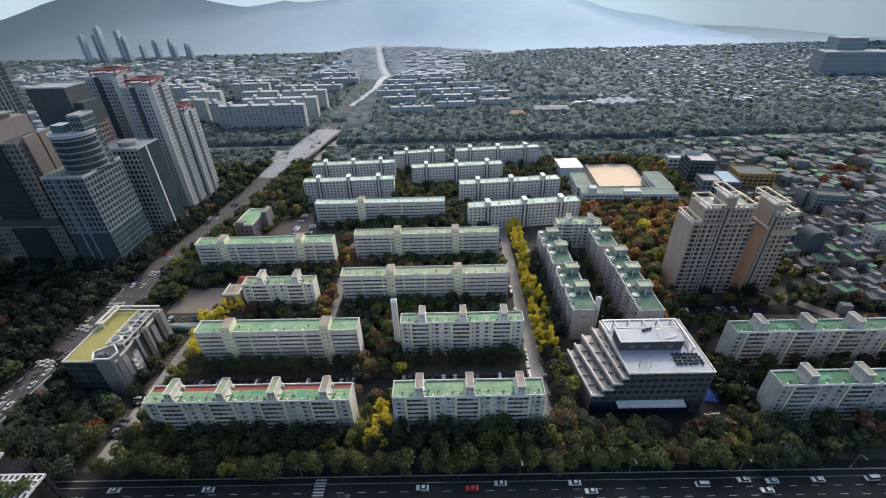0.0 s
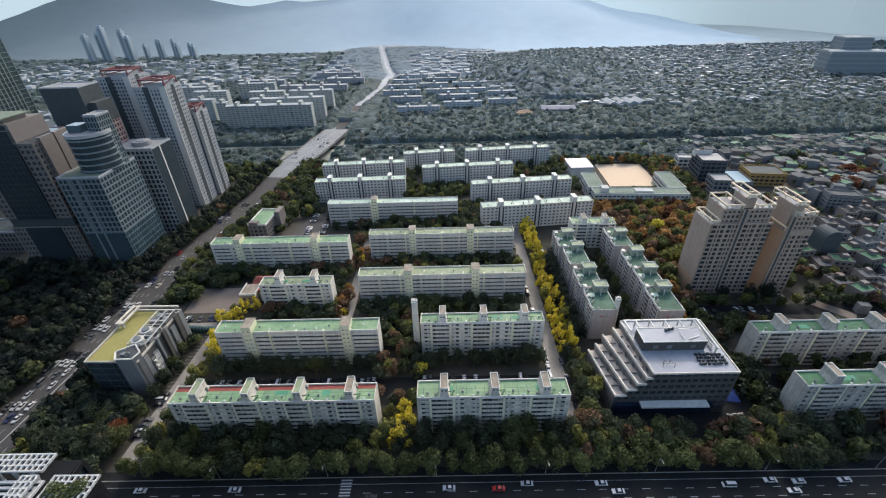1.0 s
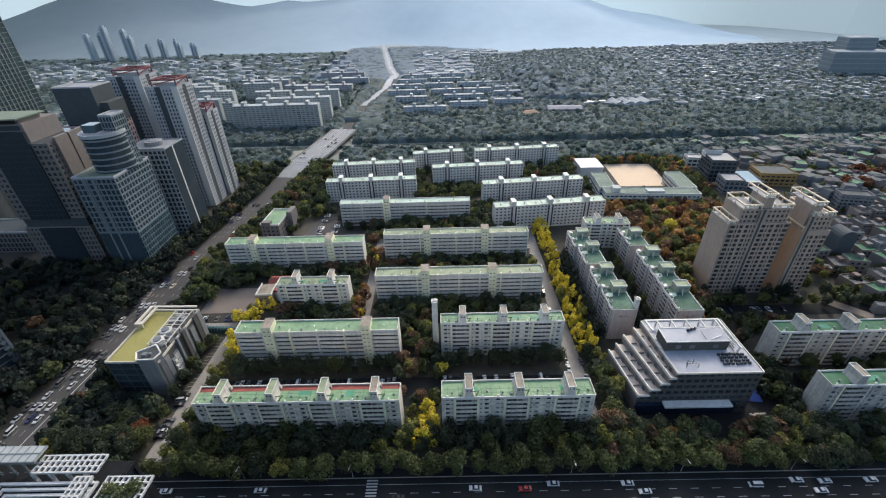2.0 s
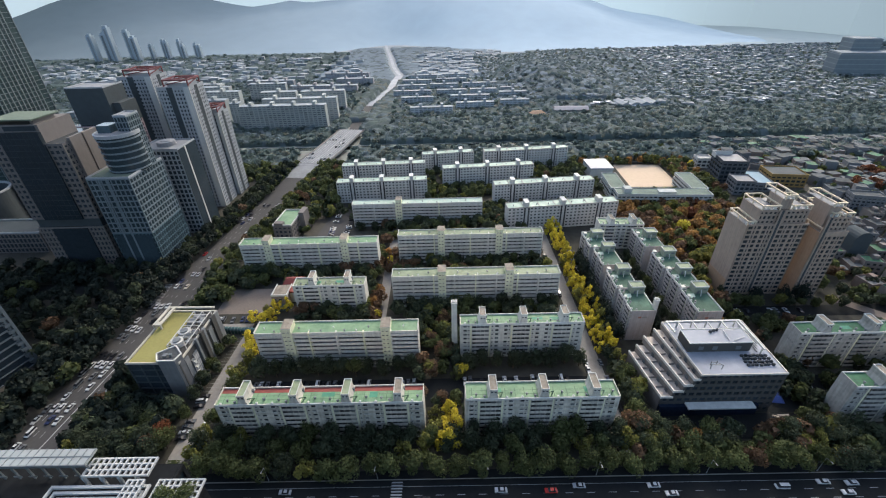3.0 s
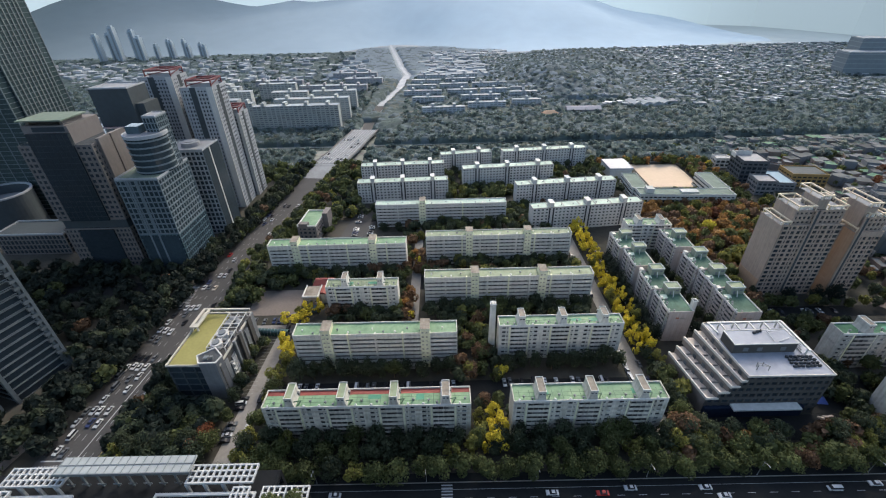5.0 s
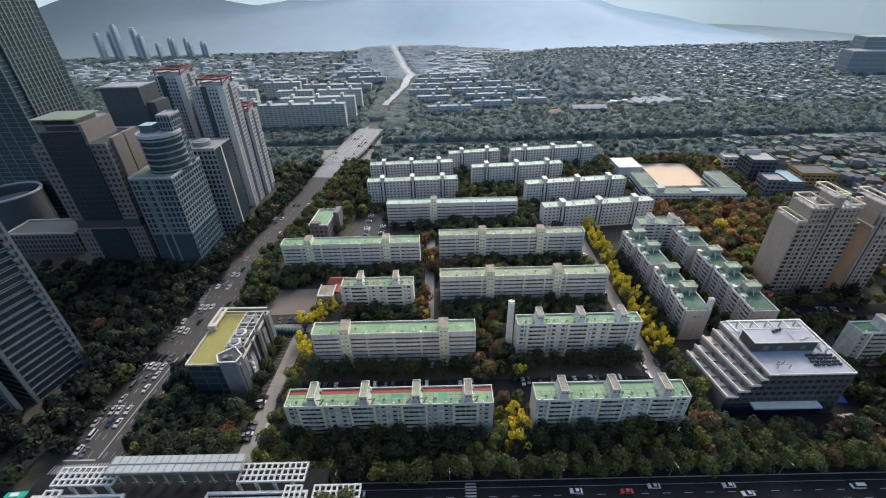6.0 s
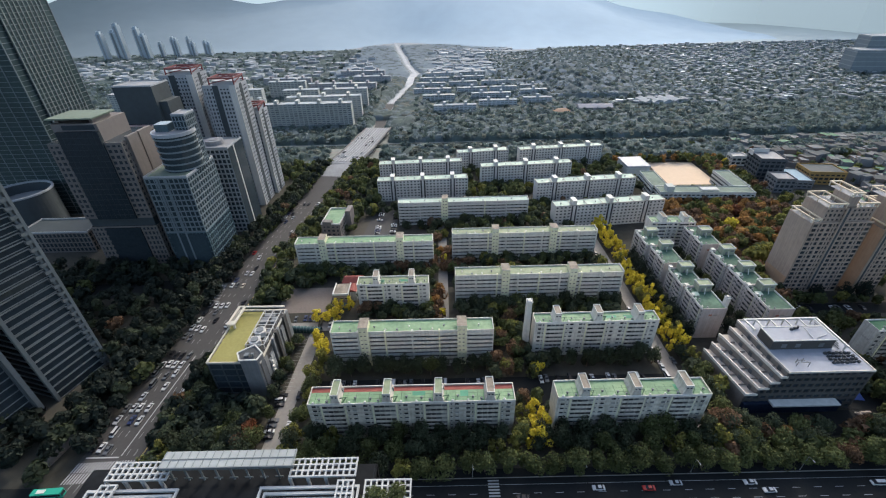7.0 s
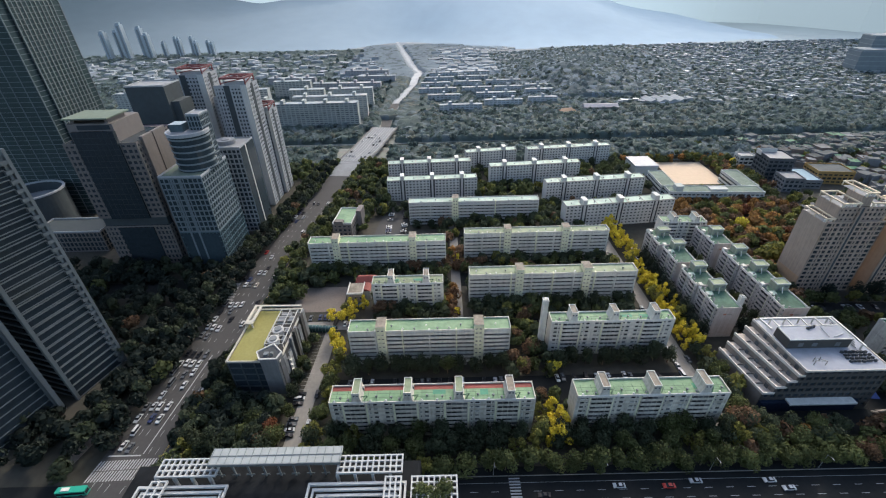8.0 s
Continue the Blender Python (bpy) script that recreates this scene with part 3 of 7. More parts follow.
def white_block(m, length, depth, floors, stairs, label, group="white slab blocks"):
    """A pale slab block with rows of small windows and dark stair recesses that end in roof boxes."""
    b = thing("apartment_block", m, label, "apartment block", group)
    z_roof = 0.4 + floors * STOREY
    part("wall", Shape().box(0, 0.5, 0, length, depth, z_roof), WALL_PALE, b)
    gaps = [(sx * length - 2.2, sx * length + 2.2) for sx in stairs]
    edges = [0.0] + [x for gp in gaps for x in gp] + [length]
    for k in range(0, len(edges), 2):
        x0, x1 = edges[k], edges[k + 1]
        skin = Shape()
        n = max(2, round((x1 - x0) / 2.9))
        step = (x1 - x0) / n
        for i in range(floors):
            z = 0.4 + i * STOREY
            skin.box(x0, 0, z - 0.45 if i else 0, x1, 0.5, z + 0.9)
            for j in range(n + 1):
                a = x0 if j == 0 else x0 + j * step - step * 0.24
                c = x1 if j == n else x0 + j * step + step * 0.24
                skin.box(a, 0, z + 0.9, c, 0.5, z + 2.15)
        skin.box(x0, 0, z_roof - 0.45, x1, 0.5, z_roof)
        part("front_wall", skin, WALL_PALE, b)
        row = Shape()
        for i in range(floors):
            for j in range(n):
                a = x0 + j * step + step * 0.24
                row.box(a, 0.3, 1.3 + i * STOREY, a + step * 0.52, 0.4, 2.55 + i * STOREY)
        part("glazing", row, PANE_MIST, b, kind="stuff")
    for a, c in gaps:
        # Dark panels paint the shade of deeper recesses beside the stair rib.
        strips = Shape()
        for i in range(floors):
            strips.box(a + 0.05, 0.42, 0.5 + i * STOREY, a + 1.5, 0.5, 3.0 + i * STOREY).box(c - 1.5, 0.42, 0.5 + i * STOREY, c - 0.05, 0.5, 3.0 + i * STOREY)
        part("stair_glazing", strips, PANE_MIST, b, "dark panels standing in for a recess's shade", "stuff")
        part("stair_rib", Shape().box((a + c) / 2 - 0.8, 0.0, 0, (a + c) / 2 + 0.8, 0.5, z_roof), WALL_PALE, b)
        house = part("roof_house", Shape().box((a + c) / 2 - 1.6, 0.3, z_roof, (a + c) / 2 + 1.6, depth * 0.7, z_roof + 4.0), WALL_PALE, b)
        part("roof_slab", Shape().box((a + c) / 2 - 1.8, 0.1, z_roof + 4.0, (a + c) / 2 + 1.8, depth * 0.7 + 0.2, z_roof + 4.25), PARAPET, house)
    part("roof", Shape().box(0.3, 0.3, z_roof + 0.01, length - 0.3, depth - 0.3, z_roof + 0.15), ROOF_PALE, b, "pale green roof shining in the light")
    part("parapet", roof_edge(Shape(), length, depth, z_roof + 0.005, 0.7), WALL_DULL, b, "dull grey parapet")
    for k in range(1, round(length / 13)):
        part("roof_joint", Shape().box(k * length / round(length / 13) - 0.22, 0.35, z_roof + 0.15, k * length / round(length / 13) + 0.22, depth - 0.35, z_roof + 0.55), WALL_DULL, b, "dull upstand across the roof")
    x = 5.0
    while x < length:
        if all(not (a - 1 < x < c + 1) for a, c in gaps):
            spot(VENT, "vent", b, x, depth * 0.4, z_roof + 0.15)
        x += 9.0
    return b


def chimney(x, y, h, r, label):
    c = thing("chimney", pose(x, y, 0), label, "chimney")
    b, t = r * 1.0, r * 0.86
    part("shaft", Shape().prism(((-b, -b), (b, -b), (b, b), (-b, b)), 0, h, 0, None, ((-t, -t), (t, -t), (t, t), (-t, t))), WALL, c)
    cap = part("cap", Shape().box(-t - 0.2, -t - 0.2, h, t + 0.2, t + 0.2, h + 0.35), PARAPET, c)
    part("flue", Shape().box(-t * 0.7, -t * 0.7, h + 0.35, t * 0.7, t * 0.7, h + 0.6), STEEL, cap, "dark flue mouth")
    for x, y in ((-t, -t), (t - 0.2, -t), (-t, t - 0.2), (t - 0.2, t - 0.2)):
        part("cap_post", Shape().box(x, y, h + 0.35, x + 0.2, y + 0.2, h + 1.4), STEEL, cap)


LONG = "long whitish slab block with stacked balconies and green roof"
window_block(pose(-122.5, 111.3, 0), 82.5, 8.7, 8, 4, LONG.replace("green", "green and red"), wall=WALL_GREY, red_strip=True)
window_block(pose(-23.3, 112.0, 0), 61.0, 8.6, 8, 3, LONG.replace("whitish", "weathered grey"), wall=WALL_GREY)
window_block(pose(-23.7, 155.6, 0), 60.0, 7.2, 8, 3, LONG, house_h=5.4)
window_block(pose(-116.5, 193.0, 0), 40.5, 8.0, 7, 2, "short whitish slab block with balconies and an olive flat roof", roof=ROOF_OLIVE, house_h=5.4)
signed = window_block(pose(131.8, 145.0, 0), 110.0, 7.6, 8, 5, LONG.replace("green", "deep green"), roof=ROOF_FOREST, wall=WALL_DULL)
window_block(pose(131.8, 114.4, 0), 88.0, 7.8, 8, 4, LONG.replace("green", "deep green"), roof=ROOF_FOREST, wall=WALL_DULL)
bars(signed, -0.03, 5.6, 14.5, (0.9, 0.8, 0.9, 1.0), 1.0, 0.25, -90, SIGN_GREY)
CORR = "long white corridor slab block with cream stair towers, green roof"
corridor_block(pose(-122.3, 152.0, 0), 78.3, 8.3, 8, (0.205, 0.805), CORR, pilasters=6)
corridor_block(pose(-61.0, 196.4, 0), 95.4, 8.0, 8, (0.30, 0.70), CORR.replace("green", "olive"), roof=ROOF_OLIVE, pilasters=8)
corridor_block(pose(-61.5, 243.0, 0), 95.8, 7.4, 8, (0.30, 0.70), CORR.replace("green", "faded olive"), roof=ROOF_OLIVE, pilasters=8)
corridor_block(pose(-163.0, 235.0, 0), 89.0, 8.6, 8, (0.20, 0.76), CORR.replace("green", "pale green"), pilasters=7)
corridor_block(pose(-101.7, 297.0, 0), 100.7, 8.0, 7, (0.36,), CORR.replace("towers", "tower"), roof=ROOF_PALE, wall=WALL_PALE, pilasters=6)
chimney(-26.4, 161.0, 31.5, 1.5, "tall square white chimney at the end of a slab block")
chimney(76.0, 169.0, 24.0, 1.2, "square white chimney beside a gable wall")
WHITE = "pale grey slab block with dark stair recesses and a shining roof"
for x0, y0, x1, y1, st in (
    (17, 285, 102, 293, (0.17, 0.5, 0.83)), (12, 329, 97, 336, (0.18, 0.51, 0.83)), (-31, 369, 53, 375, (0.16, 0.49, 0.83)),
    (11, 413, 96, 420, (0.17, 0.5, 0.83)), (-51, 408, 0, 414, (0.25, 0.75)), (-123, 341, -45, 344, (0.17, 0.5, 0.83)), (-126, 381, -48, 385, (0.17, 0.5, 0.83)),
):
    white_block(pose(x0, y0, 0, 0, 0, math.degrees(math.atan2(y1 - y0, x1 - x0))), math.hypot(x1 - x0, y1 - y0), 10.0, 7, st, WHITE)


def step_block(x0, x1, y_far, y_near, houses_at, label, floors=7):
    """A stepped block in a row that runs away from the boulevard; its long front faces the ginkgo lane."""
    b = window_block(pose(x0, y_far, 0, 0, 0, -90), y_far - y_near, x1 - x0, floors, 2, label, roof=ROOF_DEEP, wall=WALL_LILAC, group="stepped slab blocks", houses=False, balcony_w=0.5)
    part("sign_bar", Shape().box(y_far - y_near + 0.0, 4.0, 15.0, y_far - y_near + 0.06, 5.6, 16.0), SIGN_RED, b, "faded red lettering bar")
    part("sign_bar", Shape().box(y_far - y_near + 0.0, 6.0, 15.0, y_far - y_near + 0.06, 8.4, 15.9), SIGN_GREY, b, "faded grey lettering bar")
    z = 0.6 + floors * STOREY
    for f in houses_at:
        x = f * (y_far - y_near)
        a, e = x1 - x0 - 7.4, x1 - x0 - 0.4
        house = part("roof_house", Shape().box(x, a, z, x + 5.2, e, z + 4.2), SAGE, b, "sage green roof house")
        part("roof_slab", Shape().box(x - 0.1, a - 0.1, z + 4.2, x + 5.3, e + 0.1, z + 4.32, 0, 1), (PARAPET, ROOF_OLIVE), house)
        part("slab_rim", roof_edge(Shape(), 5.5, 7.3, 0, 0.55, 0.18), PARAPET, house, "white rim").matrix_basis = pose(x - 0.15, a - 0.15, z + 4.32)
        part("door", Shape().box(x + 5.2, a + 1.6, z + 0.2, x + 5.27, a + 2.6, z + 2.3), STEEL, house, "dark door")
        part("louvre", Shape().box(x + 5.2, a + 4.4, z + 2.3, x + 5.26, a + 6.2, z + 3.3), STEEL, house)
        part("pipe", Shape().beam((x + 5.3, a + 3.4, z + 2.6), (x + 7.4, a + 2.6, z + 0.5), 0.3).beam((x + 7.4, a + 2.6, z + 0.5), (x + 7.4, a + 2.6, z + 0.1), 0.3), PARAPET, house, "slanted white vent pipe")
        part("stair_fan", Shape().prism(((x + 5.3, a - 3.4), (x + 9.2, a - 3.0), (x + 8.0, a - 0.4), (x + 5.3, a)), z + 0.17, z + 0.45), ROOF_PALE, b, "pale green raised roof slab")
        part("tank_base", Shape().box(x - 1.2, 0.7, z + 0.16, x + 1.2, 2.6, z + 1.5), WALL, b, "small white roof box")
        part("tank_base", Shape().box(x + 7.0, 0.6, z + 0.16, x + 8.6, 1.8, z + 1.2), WALL, b, "small white roof box")
    return b


STEP = "stepped white slab block with dark balconies and green roof"
for x0, x1, y_far, y_near, front in (
    (60.8, 72.6, 247.5, 227.2, 239.3), (62.3, 74.4, 226.8, 207.0, 222.4), (62.4, 74.6, 202.5, 184.8, 198.0), (63.0, 75.4, 184.4, 165.5, 180.4),
    (95.0, 106.8, 250.5, 226.5, 238.2), (96.2, 108.2, 221.0, 202.9, 215.3), (96.6, 108.6, 202.5, 185.0, 197.0), (96.0, 108.4, 184.6, 164.0, 179.4),
):
    step_block(x0, x1, y_far, y_near, ((y_far - front - 5.2) / (y_far - y_near),), STEP)
window_block(pose(76.0, 257.0, 0, 0, 0, -3), 30.0, 9.5, 7, 2, "stepped white slab block closing the court, green roof", group="stepped slab blocks", house_h=4.0)

# ---- high buildings ----
TOWER_GREY = material("pale_tower_cladding", (0.29, 0.30, 0.305), 0.7, 0.1, 0.3, 0.03, streak=0.06)
TOWER_BEIGE = material("beige_tower_paint", (0.33, 0.258, 0.20), 0.85, 0.14, 0.4, 0.04, streak=0.2, tint=(0.285, 0.225, 0.178))
TOWER_TAN = material("tan_tower_paint", (0.34, 0.23, 0.15), 0.85, 0.1, 0.4, 0.04, streak=0.10)
TOWER_BROWN = material("brown_granite_cladding", (0.15, 0.132, 0.12), 0.7, 0.12, 0.4, 0.05, streak=0.08)
TOWER_PINK = material("pinkish_granite_cladding", (0.30, 0.22, 0.22), 0.7, 0.12, 0.4, 0.05)
TOWER_DARK = material("dark_cladding", (0.046, 0.056, 0.060), 0.8, 0.15, 0.4, 0.05)
FIN_GREY = material("grey_metal_fin", (0.15, 0.165, 0.165), 0.5, 0.12, 0.6, 0.05, metal=0.3)
CURTAIN_BLUE = glass("blue_curtain_glass", (0.085, 0.12, 0.135), 0.1)
CURTAIN_DARK = glass("dark_curtain_glass", (0.026, 0.034, 0.040), 0.1)
CURTAIN_GREEN = glass("green_curtain_glass", (0.03, 0.045, 0.045), 0.1)
RED_STEEL = material("red_painted_steel", (0.15, 0.05, 0.048), 0.6, 0.15, 0.8, 0.1)
ROOF_GREY = material("grey_roof_membrane", (0.20, 0.20, 0.20), 0.6, 0.2, 0.4, 0.06)
ROOF_SILVER = material("silver_roof_membrane", (0.24, 0.25, 0.275), 0.5, 0.16, 0.4, 0.06)
ROOF_LAWN = material("olive_roof_lawn", (0.25, 0.22, 0.07), 0.95, 0.16, 0.8, 0.08, tint=(0.20, 0.19, 0.07))
HELIPAD = material("pale_green_helipad", (0.13, 0.16, 0.12), 0.7, 0.2, 0.3, 0.06)


def grid(parent, w, d, z0, z1, storey, bay, wall, pane, band=1.1, pier=0.6, faces="fr", out=0.4, blank="", x0=0.0, y0=0.0, blank_wall=None):
    """A tower stage: a glass core behind floor bands and piers that stand proud of it; blank: faces with a plain wall."""
    core = part("glazing", Shape().box(x0 + out, y0 + out, z0, x0 + w - out, y0 + d - out, z1), pane, parent)
    n = max(1, round((z1 - z0) / storey))
    step = (z1 - z0) / n
    ring = Shape()
    for b in ((0, 0, w, out + 0.05), (0, d - out - 0.05, w, d), (0, out + 0.05, out + 0.05, d - out - 0.05), (w - out - 0.05, out + 0.05, w, d - out - 0.05)):
        ring.box(x0 + b[0], y0 + b[1], 0, x0 + b[2], y0 + b[3], band)
    me = ring.mesh("floor_band", wall)
    for i in range(n + 1):
        spot(me, "floor_band", parent, 0, 0, z0 + i * step - (band if i == n else band * 0.5 if i else 0))
    for face in faces.replace(" ", ""):
        span = w if face in "fb" else d
        if face in blank:
            s = Shape()
            if face == "f":
                s.box(x0 - 0.02, y0 - 0.06, z0, x0 + w + 0.02, y0 + out, z1)
            elif face == "r":
                s.box(x0 + w - out, y0, z0, x0 + w + 0.06, y0 + d, z1)
            elif face == "l":
                s.box(x0 - 0.06, y0, z0, x0 + out, y0 + d, z1)
            part("blank_wall", s, blank_wall or wall, parent)
            continue
        k = max(1, round(span / bay))
        pm = Shape()
        if face in "fb":
            pm.box(-pier / 2, 0, z0, pier / 2, out + 0.1, z1)
        else:
            pm.box(0, -pier / 2, z0, out + 0.1, pier / 2, z1)
        pme = pm.mesh("pier", wall)
        for j in range(k + 1):
            c = min(max(j * span / k, pier / 2), span - pier / 2)
            x, y = {"f": (c, -0.03), "b": (c, d - out - 0.07), "l": (-0.03, c), "r": (w - out - 0.07, c)}[face]
            spot(pme, "pier", parent, x0 + x, y0 + y, 0)
    return core


def red_crown(parent, x0, y0, x1, y1, z):
    s = Shape()
    for x, y in ((x0, y0), (x1, y0), (x1, y1), (x0, y1)):
        s.beam((x, y, z), (x, y, z + 4.5), 0.8)
    for a, b in (((x0, y0), (x1, y0)), ((x1, y0), (x1, y1)), ((x1, y1), (x0, y1)), ((x0, y1), (x0, y0))):
        s.beam((*a, z + 4.5), (*b, z + 4.5), 1.1)
        s.beam((*a, z + 1.0), (*b, z + 4.5), 0.6)
    s.beam((x0, y0, z + 4.5), (x1, y1, z + 4.5), 0.9)
    part("roof_frame", s, RED_STEEL, parent, "dark red steel roof frame")


def flat_roof(parent, w, d, z, mat=None, x0=0.0, y0=0.0, high=1.2, edge=None):
    part("roof", Shape().box(x0 + 0.4, y0 + 0.4, z, x0 + w - 0.4, y0 + d - 0.4, z + 0.2), mat or ROOF_GREY, parent)
    s = Shape()
    for b in ((0, 0, w, 0.4), (0, d - 0.4, w, d), (0, 0.4, 0.4, d - 0.4), (w - 0.4, 0.4, w, d - 0.4)):
        s.box(x0 + b[0], y0 + b[1], z, x0 + b[2], y0 + b[3], z + high)
    part("parapet", s, edge or TOWER_GREY, parent)


# blue gridded office tower with a round upper stage
t1 = thing("office_tower", pose(-249, 245, 0), "blue-grey gridded office tower with a round upper stage beside the avenue", "office tower", "towers by the avenue")
CURTAIN_DEEP = glass("deep_blue_curtain_glass", (0.035, 0.05, 0.058), 0.12)
grid(t1, 26.5, 36, 0, 27, 3.9, 2.4, CURTAIN_BLUE, CURTAIN_DEEP, 0.7, 0.35)
part("blank_front", Shape().box(1.5, -0.1, 0, 25.0, 0.3, 25.5), CURTAIN_DEEP, t1, "plain dark blue glazed lower front")
BLUE_CLAD = material("blue_grey_cladding", (0.15, 0.178, 0.19), 0.6, 0.12, 0.4, 0.04, streak=0.08)
grid(t1, 26.5, 36, 27, 65, 3.8, 2.9, BLUE_CLAD, CURTAIN_DEEP, 0.85, 0.6)
for x in (7.0, 12.5):
    part("mullion", Shape().box(x, -0.35, 6, x + 1.1, 0.2, 65), BLUE_CLAD, t1, "pale vertical mullion")
flat_roof(t1, 26.5, 36, 65, HELIPAD)
drum = part("round_stage", Shape().tube(16.6, 19.0, 65.2, 87, 11.6, 11.6, 32), CURTAIN_DEEP, t1, "round glazed upper stage")
ring_me = Shape().tube(16.6, 19.0, 0, 0.9, 12.0, 12.0, 32).mesh("floor_ring", BLUE_CLAD)
for i in range(6):
    spot(ring_me, "floor_ring", drum, 0, 0, 66 + i * 3.8)
part("rim", Shape().tube(16.6, 19.0, 87, 89, 12.3, 12.3, 32).tube(16.6, 19.0, 89, 89.1, 11.2, 11.2, 32, 1), (TOWER_GREY, ROOF_GREY), drum)
grid(t1, 8, 12, 65, 98, 3.7, 2.0, BLUE_CLAD, CURTAIN_DEEP, 0.7, 0.4, x0=19.5, y0=17)
flat_roof(t1, 8, 12, 98, ROOF_GREY, 19.5, 17, 0.9)
part("plant_room", Shape().box(9, 14, 89, 17, 22, 93.5), CURTAIN_BLUE, t1)

# pale gridded tower with a dark flank
t2 = thing("office_tower", pose(-246, 293, 0), "pale gridded office tower with a dark flank and white stripe", "office tower", "towers by the avenue")
grid(t2, 28.5, 24.5, 0, 66.5, 3.7, 3.2, TOWER_GREY, CURTAIN_DARK, 1.0, 0.8, blank="r", blank_wall=CURTAIN_DARK)
part("white_stripe", Shape().box(28.55, 9, 0, 28.75, 10.2, 66.5), PARAPET, t2, "thin white stripe")
flat_roof(t2, 28.5, 24.5, 66.5, ROOF_GREY)
part("roof_disc", Shape().tube(14, 13, 66.7, 69.5, 6.5, 6.0, 20).tube(14, 13, 69.5, 70, 3.5, 3.2, 16), ROOF_GREY, t2, "round grey roof unit")

# red-crowned apartment towers
for x, y, w, d, h, bl in ((-247, 340, 25, 22, 99, ""), (-234, 366, 14.5, 19, 73, ""), (-297, 372, 28, 24, 102, ""), (-266, 372, 13, 16, 84, "")):
    t = thing("apartment_tower", pose(x, y, 0), "slim grey apartment tower with a red steel roof frame", "apartment tower", "red-crowned apartment towers")
    grid(t, w, d, 0, h, 3.0, 2.6, TOWER_GREY, CURTAIN_DARK, 1.3, 1.1, blank=bl)
    if bl == "":
        part("dark_strip", Shape().box(w * 0.30, -0.2, 0, w * 0.48, 0.2, h + 1), TOWER_DARK, t, "dark vertical strip")
        part("pale_strip", Shape().box(w * 0.82, -0.22, 0, w + 0.12, 0.4, h + 1), WALL_PALE, t, "pale corner strip")
        part("dark_strip", Shape().box(w - 0.2, d * 0.35, 0, w + 0.15, d * 0.55, h + 1), TOWER_DARK, t, "dark vertical strip")
    else:
        part("dark_strip", Shape().box(w + 0.02, 0.1, 0, w + 0.3, 2.4, h), TOWER_DARK, t, "dark vertical strip")
    flat_roof(t, w, d, h, ROOF_GREY)
    part("crown_wall", Shape().box(w * 0.25, d * 0.2, h, w * 0.9, d * 0.8, h + 3.5), TOWER_GREY, t)
    red_crown(t, w * 0.2, d * 0.1, w * 0.95, d * 0.9, h + 1.2)

# dark-topped tower over a pinkish shaft
t3 = thing("office_tower", pose(-304, 318, 0), "pinkish gridded tower with a dark windowless top", "office tower", "towers by the avenue")
grid(t3, 34, 28, 0, 78, 3.8, 3.0, TOWER_PINK, CURTAIN_DARK, 1.2, 1.0)
part("dark_top", Shape().box(3, 3, 78, 31, 25, 104), TOWER_DARK, t3, "dark windowless upper stage")
part("dark_wing", Shape().box(25, 6, 78, 37, 24, 93), TOWER_DARK, t3)
flat_roof(t3, 28, 22, 104, ROOF_GREY, 3, 3, 1.0)

# brown tower with a tall dark curtain wall
t4 = thing("office_tower", pose(-301, 250, 0), "brown stone tower with a tall dark glass front and a helipad", "office tower", "towers by the avenue")
grid(t4, 44, 34, 0, 30, 3.8, 2.6, TOWER_BROWN, CURTAIN_DARK, 1.3, 1.0)
grid(t4, 44, 34, 36, 86, 3.6, 3.3, TOWER_BROWN, CURTAIN_DARK, 1.5, 1.1)
part("terrace", Shape().box(1, 1, 30, 43, 33, 36), TOWER_DARK, t4)
part("glass_front", Shape().box(9, -1.2, 36, 34, 1, 93), CURTAIN_DARK, t4, "tall dark glass curtain wall")
for k in range(9):
    part("glass_mullion", Shape().box(9 + k * 3.1, -1.3, 37, 9.12 + k * 3.1, -1.2, 92.5), TOWER_DARK, t4)
for k in range(15):
    part("glass_transom", Shape().box(9, -1.27, 39 + k * 3.6, 34, -1.2, 39.15 + k * 3.6), TOWER_DARK, t4)
part("entrance_glass", Shape().box(10, -0.8, 0, 33, 1, 29), CURTAIN_DARK, t4)
part("side_slab", Shape().box(43.4, 5, 0, 45.6, 15, 88), TOWER_BROWN, t4, "blank brown stone side slab")
part("side_slab", Shape().box(43.4, 16.2, 0, 45.6, 29, 88), TOWER_BROWN, t4, "blank brown stone side slab")
part("upper_stage", Shape().box(6, 2, 86, 33, 28, 97), TOWER_BROWN, t4)
part("upper_glass", Shape().box(12, 1.7, 93.5, 31, 2, 96.2), CURTAIN_DARK, t4)
part("helipad", Shape().box(5, 1, 99.5, 32, 22, 100.3), HELIPAD, t4, "flat green helipad")
part("pad_wall", Shape().box(8, 4, 97, 10, 20, 99.5), TOWER_BROWN, t4)
part("pad_wall", Shape().box(28, 4, 97, 30, 20, 99.5), TOWER_BROWN, t4)

# very tall dark tower
t5 = thing("residential_skyscraper", pose(-455, 331, 0), "very tall dark green glass tower with pale vertical ribs", "skyscraper")
SKY_RIB = material("dull_tower_rib", (0.13, 0.15, 0.15), 0.5, 0.12, 0.5, 0.05)
grid(t5, 83, 57, 0, 262, 3.6, 9.0, SKY_RIB, CURTAIN_GREEN, 0.3, 0.6)
grid(t5, 24, 40, 0, 262, 3.6, 4.0, SKY_RIB, CURTAIN_GREEN, 0.3, 0.9, x0=60.5, y0=8)

